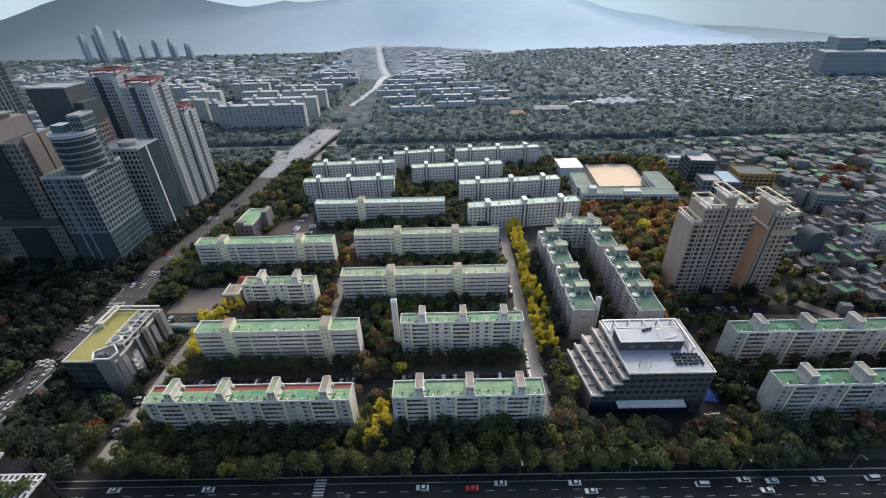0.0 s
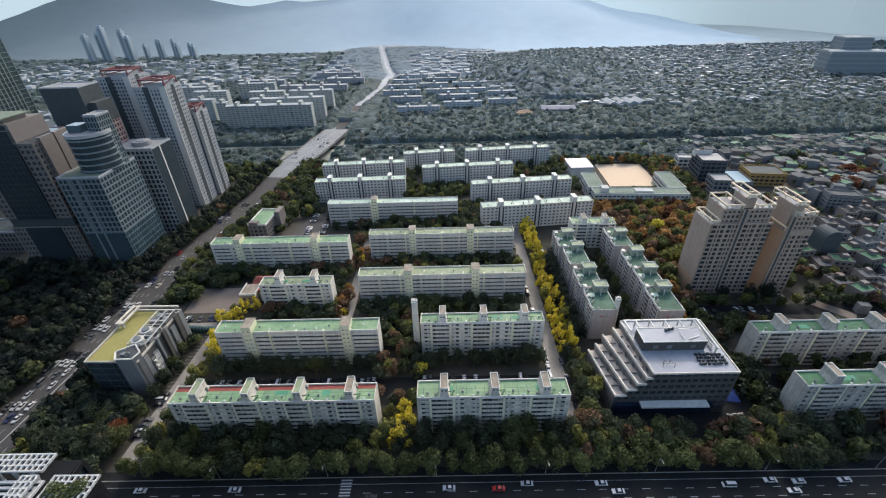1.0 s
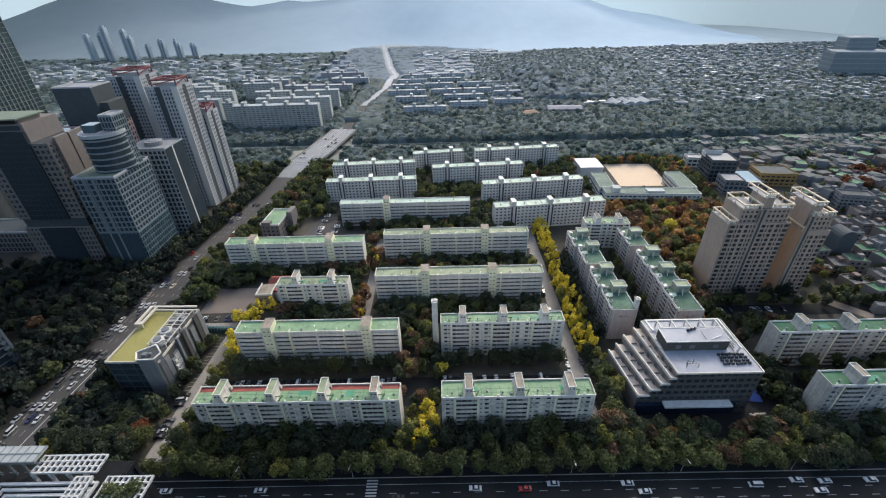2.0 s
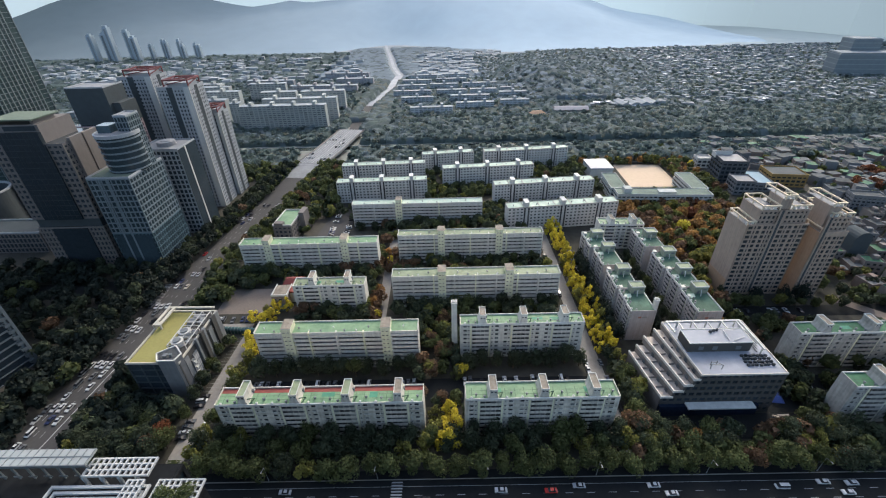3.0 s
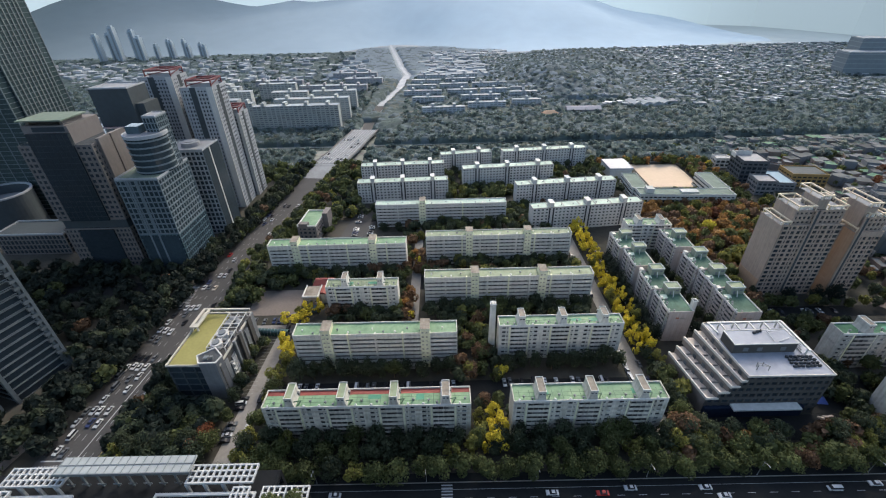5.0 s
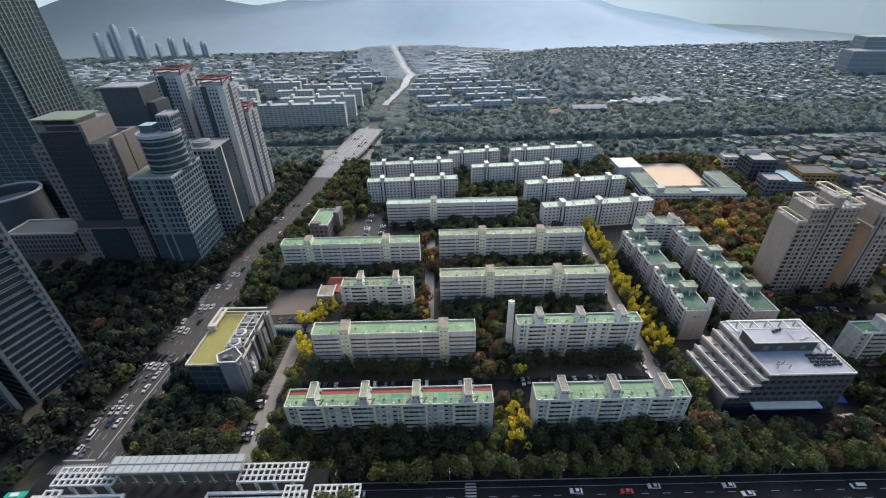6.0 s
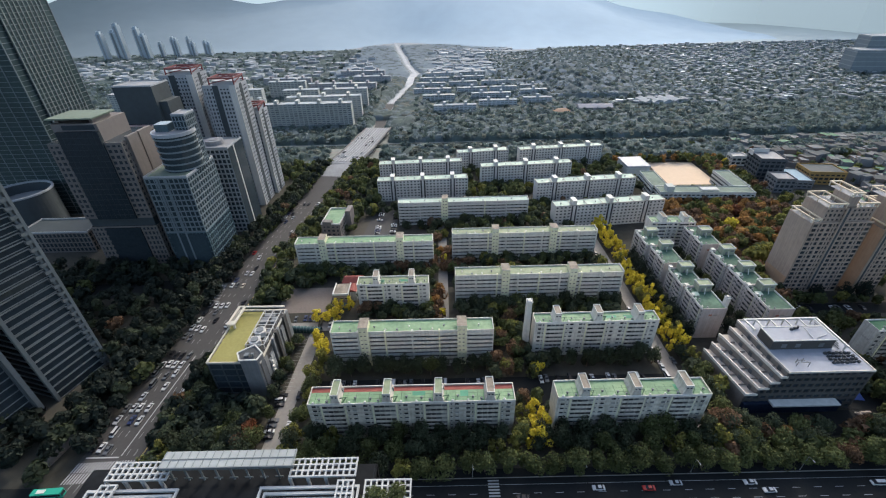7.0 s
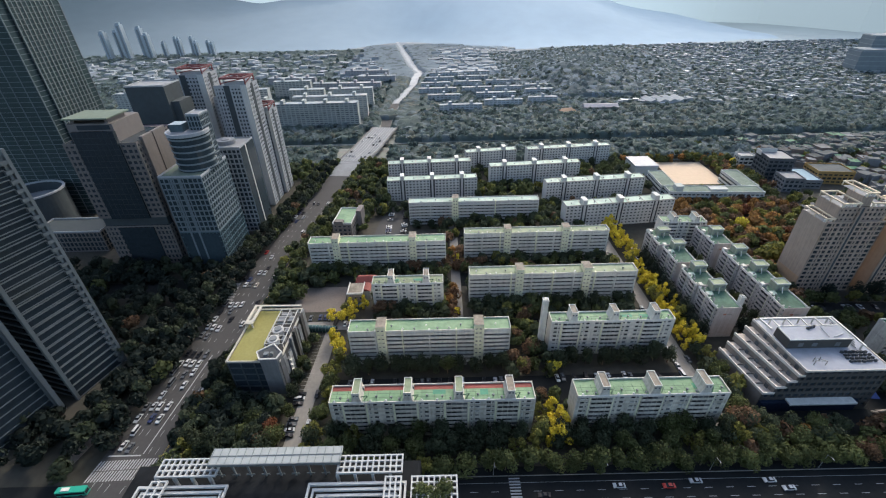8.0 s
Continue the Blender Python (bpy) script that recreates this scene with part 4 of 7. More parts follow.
# finned tower close to the crossing
t6 = thing("office_tower", pose(-249, 134.5, 0, 0, 0, 73.5), "dark glass office tower with pale horizontal fins and a ladder-like corner", "office tower")
grid(t6, 24, 46, 0, 111, 3.9, 26, FIN_GREY, CURTAIN_DARK, 0.3, 1.0, out=0.5)
fin = Shape().box(0.8, -0.5, 0, 22.2, 0.55, 0.24).mesh("fin", FIN_GREY)
rung = Shape().box(22.0, -0.8, 0, 24.6, 0.6, 1.5).mesh("corner_rung", FIN_GREY)
for i in range(28):
    spot(fin, "fin", t6, 0, 0, 3.9 + i * 3.9)
    spot(rung, "corner_rung", t6, 0, 0, 2.0 + i * 3.9)
part("corner_column", Shape().box(24.4, -0.9, 0, 25.6, 1.0, 113), FIN_GREY, t6, "pale corner column")
part("corner_column", Shape().box(-0.8, -0.9, 0, 0.6, 0.8, 112), FIN_GREY, t6, "pale corner column")
part("corner_column", Shape().box(-7.2, 0.4, 0, -5.4, 2.6, 112), FIN_GREY, t6, "pale corner column")
grid(t6, 30, 40, 0, 104, 3.9, 30, FIN_GREY, CURTAIN_DARK, 0.3, 1.6, out=0.5, x0=-36.0, y0=2.6)

# drum building
t7 = thing("drum_building", pose(-397, 309, 0), "dark grey drum-shaped building with a pale rim", "round building")
def hoop_wall(r0, r1, z0, z1, n=48):
    """A closed ring wall as one connected shape."""
    s = Shape()
    for r, z in ((r0, z0), (r1, z0), (r1, z1), (r0, z1)):
        s.v += [(r * math.cos(2 * math.pi * k / n), r * math.sin(2 * math.pi * k / n), z) for k in range(n)]
    for c in range(4):
        d = (c + 1) % 4
        s.f += [(c * n + k, d * n + k, d * n + (k + 1) % n, c * n + (k + 1) % n) for k in range(n)]
    s.m = [0] * len(s.f)
    return s


part("drum", hoop_wall(20.2, 21.0, 0, 31), TOWER_DARK, t7, "dark curved outer wall")
part("deck", Shape().tube(0, 0, 0, 24, 20.2, 20.2, 40), ROOF_GREY, t7, "sunken grey roof deck")
part("rim", hoop_wall(19.9, 21.5, 31, 32.2), TOWER_GREY, t7, "pale rim")
t8 = thing("office_building", pose(-372, 268, 0), "low dark gridded office wing", "office building")
grid(t8, 50, 22, 0, 16, 4.0, 3.0, TOWER_BROWN, CURTAIN_DARK, 0.8, 0.7)
flat_roof(t8, 50, 22, 16, TOWER_DARK)

# twin beige apartment towers
CROWN = material("cream_pergola_paint", (0.56, 0.47, 0.34), 0.85, 0.1, 0.6, 0.1)


def beige_tower(m, w, d, h, flank, slot, label):
    """A high-rise whose front repeats a rhythm of wide and narrow windows between floor bands."""
    t = thing("apartment_tower", m, label, "apartment tower", "beige apartment towers")
    part("core", Shape().box(0.4, 0.4, 0, w - 0.4, d, h), CURTAIN_DARK, t)
    part("flank_wall", Shape().box(-0.06, 0, 11, 0.5, d, h), flank, t)
    part("flank_base", Shape().box(-0.2, 0, 0, 0.5, d, 11), TOWER_TAN, t, "tan painted base of the flank")
    part("flank_wall", Shape().box(w - 0.5, 0, 0, w + 0.06, d, h), TOWER_BEIGE, t)
    part("back_wall", Shape().box(0, d, 0, w, d + 0.3, h), TOWER_BEIGE, t)
    rhythm = ((0.8, 2.2), (0.55, 0.8), (0.55, 1.7), (1.0, 1.7), (0.55, 0.8), (0.55, 2.2))
    unit = sum(a + b for a, b in rhythm) + 0.4
    n = max(1, round(w / unit))
    scale = w / (n * unit)
    pier, x = Shape(), 0.0
    for _ in range(n):
        for a, b in rhythm:
            pier.box(x, 0.0, 0.95, x + a * scale, 0.45, 2.9)
            x += (a + b) * scale
        pier.box(x, 0.0, 0.95, x + 0.4 * scale, 0.45, 2.9)
        x += 0.4 * scale
    storey = Shape().box(0, -0.02, 0, w, 0.45, 0.95)
    storey.v += pier.v
    storey.f += [tuple(k + 8 for k in f) for f in pier.f]
    storey.m += pier.m
    me = storey.mesh("storey_wall", TOWER_BEIGE)
    for i in range(int(h // 2.9)):
        spot(me, "storey_wall", t, 0, 0, i * 2.9)
    top = int(h // 2.9) * 2.9
    part("front_coping", Shape().box(-0.1, -0.12, top, w + 0.1, 0.5, h + 0.9), TOWER_BEIGE, t)
    grid(t, w * 0.8, d - 2, h, h + 9, 2.75, 2.3, TOWER_BEIGE, CURTAIN_DARK, 1.2, 0.9, faces="flr", blank="l", x0=w * 0.14, y0=1.0)
    part("lift_core", Shape().box(w * slot - 1.5, 2.0, h - 2, w * slot + 4.5, d * 0.7, h + 15), TOWER_BEIGE, t, "beige lift core")
    # A dark strip on the wall imitates the shade of a vertical recess.
    part("slot", Shape().box(w * slot - 0.9, -0.16, 2, w * slot + 0.5, 0.3, h + 9), TOWER_DARK, t, "dark strip standing in for a shaded recess")
    for dx in (-1.7, 0.5):
        part("slot_rib", Shape().box(w * slot + dx, -0.3, 0, w * slot + dx + 0.8, 0.3, h + 9.4), TOWER_BEIGE, t)
    for x0, x1, z in ((w * 0.14, w * 0.44, h + 9), (w * 0.62, w * 0.94, h + 9), (w * slot - 1.6, w * slot + 4.6, h + 15), (-0.3, w * 0.14, h)):
        frame_s = Shape()
        for y in (0.2, d - 1.0):
            frame_s.box(x0, y, z + 2.2, x1, y + 0.7, z + 2.9)
        for x in (x0, x1 - 0.7):
            frame_s.box(x, 0.9, z + 2.2, x + 0.7, d - 1.0, z + 2.9)
            for y in (0.4, d / 2, d - 0.9):
                frame_s.box(x + 0.2, y, z, x + 0.6, y + 0.4, z + 2.2)
        part("roof_pergola", frame_s, CROWN, t, "cream roof pergola")
        part("roof", Shape().box(x0 + 0.5, 1.2, z, x1 - 0.5, d - 1.2, z + 0.15), ROOF_GREY, t)
        if x1 - x0 > 3:
            for k in range(3):
                part("roof_drum", Shape().tube(x0 + (x1 - x0) * (0.2 + 0.3 * k), 1.9 + (k % 2), z + 0.15, z + 1.5, 0.75, 0.75, 10), PARAPET, t, "pale round roof tank")
    return t


beige_tower(pose(133.5, 202.0, 0), 33, 17.5, 46.5, TOWER_BEIGE, 0.49, "beige high-rise apartment tower with a stepped pergola crown")
beige_tower(pose(172.3, 199.0, 0), 14.5, 20, 43, TOWER_TAN, 0.14, "second beige apartment tower with a tan flank")

# terraced office on the estate's corner
CONC = material("grey_board_concrete", (0.066, 0.062, 0.056), 0.8, 0.12, 0.5, 0.06, streak=0.1)
# Lightened so that the terrace floors look lit.
TERR = material("cream_terrace_paving", (0.40, 0.34, 0.28), 0.8, 0.12, 0.6, 0.08)
o = thing("terraced_office", pose(58, 120.5, 0), "grey concrete office with stepped terraces and a silver roof", "office building")
CREAM_EDGE = material("cream_edge_paint", (0.54, 0.49, 0.42), 0.8, 0.14, 0.6, 0.1)
# Darkened so that the step walls look shaded beside the floors.
STEP_WALL = material("step_render_painted_shade", (0.20, 0.17, 0.145), 0.85, 0.14, 0.6, 0.08, streak=0.12)
# the near and far end of each step's outer edge, its floor and its depth
STEPS = ((2.1, -1.5, 0.0, 10.0, 27.0), (6.5, 1.5, 10.0, 13.5, 27.5), (10.2, 5.0, 13.5, 17.0, 29.5), (13.4, 9.5, 17.0, 20.4, 30.5), (15.3, 13.0, 20.4, 23.4, 32.0))
RIGHT = 50.5
for k, (xn, xf, z0, z1, d) in enumerate(STEPS):
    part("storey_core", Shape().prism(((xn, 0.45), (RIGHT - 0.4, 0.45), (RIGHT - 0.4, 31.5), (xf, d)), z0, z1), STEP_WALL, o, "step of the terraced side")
    n = 3 if k == 0 else 1
    for i in range(n):
        za = z0 + (z1 - z0) * i / n
        zb = z0 + (z1 - z0) * (i + 1) / n
        span = RIGHT - xn
        bays = max(1, round(span / 3.2))
        part("ribbon_window", Shape().box(xn + 0.3, 0.3, za + 1.1, RIGHT - 0.3, 0.44, zb - 0.5), CURTAIN_DARK, o, "row of dark windows")
        part("floor_band", Shape().box(xn, 0, za, RIGHT, 0.45, za + 1.1).box(xn, 0, zb - 0.5, RIGHT, 0.45, zb), CONC, o)
        pier_me = Shape().box(-0.45, -0.05, za + 1.1, 0.45, 0.45, zb - 0.5).mesh("pier", CONC)
        for b in range(bays + 1):
            spot(pier_me, "pier", o, min(max(xn + span * b / bays, xn + 0.5), RIGHT - 0.5), 0, 0)
        side_me = Shape().box(RIGHT - 0.42, 0.6, za + 1.2, RIGHT - 0.36, 30.0, zb - 0.6).mesh("ribbon_window", CURTAIN_DARK)
        spot(side_me, "ribbon_window", o, 0, 0, 0)
    if k < 4:
        nn, nf = STEPS[k + 1][0], STEPS[k + 1][1]
        part("terrace", Shape().prism(((xn + 0.3, 0.3), (nn, 0.3), (nf, d - 0.3), (xf + 0.3, d - 0.3)), z1, z1 + 0.12), TERR, o, "pale paved terrace")
        part("terrace_parapet", Shape().prism(((xn - 0.25, -0.1), (xn + 0.35, -0.1), (xf + 0.35, d), (xf - 0.25, d)), z1 - 0.3, z1 + 1.0).box(xn + 0.35, -0.1, z1 - 0.2, nn + 0.6, 0.3, z1 + 0.9), CREAM_EDGE, o, "cream terrace parapet")
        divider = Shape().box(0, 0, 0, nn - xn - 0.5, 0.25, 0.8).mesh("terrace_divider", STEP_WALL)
        for i in range(1, 5):
            u = i / 5
            spot(divider, "terrace_divider", o, xn + (xf - xn) * u + 0.4, d * u, z1 + 0.12)
            part("terrace_door", Shape().box(-0.1, -0.9, 0, 0.0, 0.9, 2.1), PANE_GREY, o).matrix_basis = pose(nn + (nf - nn) * u - 0.02, d * u - 1.9, z1 + 0.12, 0, 0, 6)
part("roof", Shape().prism(((15.7, 0.5), (50.0, 0.5), (50.0, 31.4), (13.4, 31.5)), 23.4, 23.55), ROOF_SILVER, o, "silver coated flat roof")
part("parapet", Shape().box(15.2, -0.1, 23.0, 50.6, 0.25, 23.9).prism(((15.2, 0.25), (15.6, 0.25), (13.3, 31.7), (12.9, 31.7)), 23.0, 24.0).box(50.25, 0.25, 23.0, 50.6, 31.7, 23.9).box(12.9, 31.7, 23.0, 50.6, 32.05, 24.0), CREAM_EDGE, o)
ph = part("penthouse", Shape().box(15.6, 12.9, 23.5, 42.5, 21.5, 28.5), CONC, o, "grey penthouse block")
part("roof", Shape().box(15.6, 12.9, 28.5, 42.5, 21.5, 28.62), ROOF_SILVER, ph)
for x in (20.0, 26.0, 36.0):
    part("vent_panel", Shape().box(x, 12.82, 24.6, x + 2.2, 12.9, 26.6), STEEL, ph, "dark louvred panel")
part("parapet", Shape().box(15.4, 12.7, 28.4, 42.7, 12.95, 28.85).box(15.4, 21.4, 28.4, 42.7, 21.7, 28.85).box(15.4, 12.95, 28.4, 15.7, 21.4, 28.85).box(42.4, 12.95, 28.4, 42.7, 21.4, 28.85), PARAPET, ph)
part("frame_beam", Shape().box(12.6, 28.2, 26.6, 46.5, 29.0, 27.3).prism(((13.4, 21.7), (14.1, 21.7), (13.3, 28.2), (12.6, 28.2)), 26.6, 27.3).box(45.8, 10.0, 26.6, 46.5, 28.2, 27.3), PARAPET, o, "cream roof frame")
for k in range(5):
    x = 18.0 + k * 6.6
    part("frame_rib", Shape().box(x, 21.8, 26.7, x + 0.45, 28.2, 27.2).box(x, 28.3, 23.5, x + 0.45, 28.8, 26.6), PARAPET, o)
for k in range(3):
    part("frame_post", Shape().box(45.9, 11 + k * 7, 23.5, 46.4, 11.5 + k * 7, 26.6), PARAPET, o)
TUBE = material("galvanised_tube", (0.34, 0.35, 0.36), 0.4, 0.1, 1.0, 0.2, metal=0.5)
rig = Shape()
for x, y in ((20.5, 3.4), (25.0, 3.0), (21.5, 5.2), (24.0, 5.4)):
    rig.beam((x, y, 23.5), (x, y, 26.0), 0.22)
rig.beam((20.5, 3.4, 26.0), (25.0, 3.0, 26.0), 0.22).beam((21.5, 5.2, 25.0), (24.0, 5.4, 25.0), 0.22).beam((20.5, 3.4, 26.0), (21.5, 5.2, 25.0), 0.22).beam((25.0, 3.0, 26.0), (24.0, 5.4, 25.0), 0.22)
part("cradle_frame", rig, STEEL, o, "dark steel cradle frame on the roof")
part("sky_rail", Shape().beam((33.0, 14.2, 28.9), (33.0, 19.6, 29.6), 0.28).beam((33.0, 19.6, 29.6), (39.0, 20.0, 29.6), 0.28).beam((35.0, 14.0, 28.9), (40.5, 16.0, 28.9), 0.28), TUBE, ph, "bent metal roof rail")
UNIT_DARK = material("dark_unit_casing", (0.055, 0.058, 0.06), 0.8, 0.25, 1.0, 0.2)
unit = Shape().box(0, 0, 0, 1.1, 0.8, 1.0).tube(0.55, 0.4, 1.0, 1.15, 0.32, 0.32, 10).mesh("cooling_unit", UNIT_DARK)
for k in range(28):
    spot(unit, "cooling_unit", o, 36.5 + (k % 7) * 1.7 + rng.uniform(-0.3, 0.3), 4.2 + (k // 7) * 1.7 + rng.uniform(-0.2, 0.2), 23.55, rng.uniform(-8, 8))
pipe_me = Shape().beam((0, 0, 0), (0, 14, 0), 0.3).mesh("roof_pipe", STEEL)
for k in range(4):
    spot(pipe_me, "roof_pipe", o, 45.0 + k * 0.9, 12 + k * 1.5, 24.0 + 0.1 * k)
for k in range(3):
    spot(unit, "cooling_unit", ph, 27 + k * 1.9, 19 + 0.4 * k, 28.62, 20 * k)
CURTAIN_NAVY = glass("blue_black_glass", (0.018, 0.026, 0.045), 0.2, 0.1)
part("entrance_canopy", Shape().box(13, -3.4, 6.2, 41.5, 0, 7.0), PARAPET, o, "pale entrance canopy")
part("dark_base", Shape().box(2, -1.5, 0, 44, 0, 6.0), CURTAIN_NAVY, o, "blue-black glazed base")

# office with a lawn roof beside the avenue
TERR_CREAM = material("cream_portal_paint", (0.42, 0.39, 0.32), 0.8, 0.12, 0.6, 0.1)
q = thing("lawn_roof_office", pose(-174.2, 136.2, 0, 0, 0, -1.2), "dark office block with an olive lawn roof and roof frames", "office building")
grid(q, 24.2, 36, 0, 20, 3.9, 6.5, TOWER_DARK, CURTAIN_DARK, 0.5, 0.5, blank="r", blank_wall=CONC)
part("lawn", Shape().box(0.8, 0.8, 20, 13.6, 35, 20.25), ROOF_LAWN, q, "olive roof lawn")
part("roof", Shape().box(13.8, 0.8, 20, 23.4, 35.2, 20.2), CONC, q)
part("parapet", Shape().box(-0.2, -0.2, 19.8, 24.4, 0.3, 20.8).box(-0.2, 0.3, 19.8, 0.4, 35.5, 20.8).box(23.8, 0.3, 19.8, 24.4, 35.5, 20.8).box(-0.2, 35.5, 19.8, 24.4, 36.2, 20.8), TERR_CREAM, q)
CORE_GREY = material("grey_render_core", (0.15, 0.15, 0.148), 0.8, 0.16, 0.5, 0.08, streak=0.14)
part("stair_core", Shape().prism(((13.5, 3.0), (16.3, -1.5), (23.8, -1.2), (24.8, 3.0), (19.5, 8.0)), 0, 23.0).prism(((14.3, 3.0), (16.7, -0.8), (23.2, -0.5), (24.0, 2.8), (19.4, 7.1)), 23.0, 23.1, 1), (CORE_GREY, UNIT_DARK), q, "grey angular stair core")
part("core_rim", Shape().beam((13.5, 3, 23.4), (16.3, -1.5, 23.4), 0.5).beam((16.3, -1.5, 23.4), (23.8, -1.2, 23.4), 0.5).beam((23.8, -1.2, 23.4), (24.8, 3.0, 23.4), 0.5).beam((24.8, 3, 23.4), (19.5, 8, 23.4), 0.5).beam((19.5, 8, 23.4), (13.5, 3, 23.4), 0.5), PARAPET, q)
for k in range(2):
    tower_s = Shape().tube(18.0, 11.5 + k * 6.5, 20.2, 23.2, 2.5, 2.7, 18).tube(18.0, 11.5 + k * 6.5, 23.2, 23.8, 1.7, 1.7, 16, 1)
    part("cooling_tower", tower_s, (WALL_PALE, STEEL), q, "round pale cooling tower")
fr = Shape()
for k in range(10):
    fr.beam((14.5, 9 + k * 2.7, 22.5), (23.0, 9 + k * 2.7, 22.5), 0.25)
for x in (14.5, 19.0, 23.0):
    fr.beam((x, 9, 22.5), (x, 33.3, 22.5), 0.35)
    for y in (9, 21, 33.3):
        fr.beam((x, y, 20), (x, y, 22.5), 0.35)
part("roof_frame", fr, WALL_PALE, q, "pale steel roof frame")
part("portal", Shape().box(0.0, 22, 22.6, 4.0, 24.4, 23.3).box(0.0, 35.2, 22.6, 24.0, 36.2, 23.3).box(0, 24.4, 22.6, 1.2, 35.2, 23.3).box(2.8, 24.4, 22.6, 4.0, 35.2, 23.3).box(0.1, 22.2, 20, 0.8, 23.0, 22.6).box(3.0, 22.2, 20, 3.7, 23.0, 22.6), TERR_CREAM, q, "pale roof portal")
for k in range(10):
    spot(TINY, "window", q, 24.32, 14.5 + (k % 5) * 3.6, 6 + 8 * (k // 5), 90)
part("core_unit", Shape().box(17.5, 0.6, 23.1, 19.5, 2.4, 24.2).box(20.5, 1.0, 23.1, 21.6, 2.0, 24.6), FIN_GREY, q)
METAL_PANEL = material("grey_metal_panel", (0.20, 0.205, 0.205), 0.5, 0.14, 0.5, 0.08, streak=0.12, metal=0.2)
for y0, y1, z1, out in ((3.4, 6.2, 19.0, 0.5), (6.6, 8.4, 15.0, 0.9), (9.0, 12.5, 16.5, 0.4), (13.4, 14.6, 21.6, 1.3), (20.6, 22.0, 21.6, 1.1), (24.5, 27.5, 18.0, 0.6), (32.6, 35.6, 21.0, 0.8)):
    part("metal_fin", Shape().box(24.25, y0, 0.5, 24.25 + out, y1, z1), METAL_PANEL, q, "grey metal facade panel")
for k in range(4):
    part("wall_unit", Shape().box(25.0, 6.9 + 0.2 * (k % 2), 3.5 + 3 * k, 25.9, 8.2, 4.7 + 3 * k), PARAPET, q, "small white wall-hung unit")
for k in range(9):
    part("pale_panel", Shape().box(24.65, 9.3 + 1.1 * (k % 3), 4.0 + 4.0 * (k // 3), 24.72, 10.2 + 1.1 * (k % 3), 7.2 + 4.0 * (k // 3)), WALL_PALE, q, "pale wall panel")
for x, y, w, d, h in ((15.0, 25.0, 3.2, 3.0, 1.8), (20.0, 25.5, 2.4, 4.0, 1.5), (15.2, 30.0, 5.0, 2.2, 1.2), (21.2, 12.0, 1.6, 3.2, 1.6), (21.0, 18.0, 1.8, 2.4, 2.0)):
    part("roof_unit", Shape().box(x, y, 20.2, x + w, y + d, 20.2 + h), METAL_PANEL, q, "grey rooftop plant unit")
part("side_rib", Shape().box(24.2, 18, 0, 25.6, 20, 21.5).box(24.2, 29, 0, 25.2, 32, 21.5), CONC, q)

# low buildings inside the estate
s1 = thing("office_building", pose(-157, 276, 0, 0, 0, -4), "small brown office with a mint green roof by the avenue", "office building")
grid(s1, 14, 26, 0, 13.5, 3.3, 3.4, TOWER_BROWN, CURTAIN_DARK, 1.5, 1.4)
flat_roof(s1, 14, 26, 13.5, ROOF_GREEN, edge=PARAPET)
part("stair_core", Shape().box(14, 16, 0, 18, 26.5, 16.5), TOWER_BROWN, s1)
part("roof_house", Shape().box(1.5, -0.6, 13.7, 8, 3.5, 16.0), TOWER_BROWN, s1)
s2 = thing("kindergarten", pose(-133, 199, 0), "small cream building with a red roof corner", "low building")
part("wall", Shape().box(0, 0, 0, 9, 11, 8), TOWER_BEIGE, s2)
part("roof", Shape().box(0.4, 0.4, 8, 8.6, 10.6, 8.2), ROOF_MOSS, s2)
part("red_roof", Shape().prism(((3.0, 11.3), (15.4, 11.3), (15.4, 19.4), (3.0, 19.4)), 8.0, 10.4, 0, None, ((4.6, 14.6), (13.8, 14.6), (13.8, 16.2), (4.6, 16.2))), ROOF_RED, s2, "faded red pitched roof")
part("red_roof", Shape().prism(((9.3, 4.0), (13.2, 4.0), (13.2, 11.2), (9.3, 11.2)), 7.0, 8.4, 0, None, ((9.3, 4.0), (11.0, 4.0), (11.0, 11.2), (9.3, 11.2))), ROOF_RED, s2, "faded red lean-to roof")
part("annex", Shape().box(3.6, 11.4, 0, 14.8, 18.8, 8.0).box(9.2, 4.4, 0, 12.8, 11.0, 7.0), WALL, s2)
part("parapet", Shape().box(-0.2, -0.2, 7.7, 9.2, 0.3, 8.9).box(-0.2, 0.3, 7.7, 0.3, 11.2, 8.9).box(8.7, 0.3, 7.7, 9.2, 11.2, 8.9), PARAPET, s2)
part("blue_cover", Shape().box(0.5, -4, 0, 9, -0.3, 2.6), CURTAIN_BLUE, s2, "blue tarpaulin shelter")
for x in (1.0, 4.0, 7.0):
    spot(SMALL, "window", s2, x, -0.13, 4.6)

# glazed walkway between the office and the slab block
GREEN_PANE = glass("greenish_walkway_glass", (0.05, 0.09, 0.085), 0.25)
ww = thing("covered_walkway", pose(-156.5, 178.6, 0, 0, 0, -5), "greenish glazed covered walkway beside the parked cars", "walkway")
arch = [(1.6 * math.cos(math.pi * k / 8), 1.6 + 1.6 * math.sin(math.pi * k / 8)) for k in range(9)]
tunnel = Shape()
for (ay, az_), (by, bz) in zip([(1.6, 0)] + arch, arch + [(-1.6, 0)]):
    tunnel.face(((0, ay, az_), (0, by, bz), (21, by, bz), (21, ay, az_)))
part("glass_vault", tunnel, GREEN_PANE, ww)
hoop = Shape()
for (ay, az_), (by, bz) in zip([(1.6, 0)] + arch, arch + [(-1.6, 0)]):
    hoop.beam((0, ay * 1.03, az_ * 1.02), (0, by * 1.03, bz * 1.02), 0.14)
hoop = hoop.mesh("hoop", FIN_GREY)
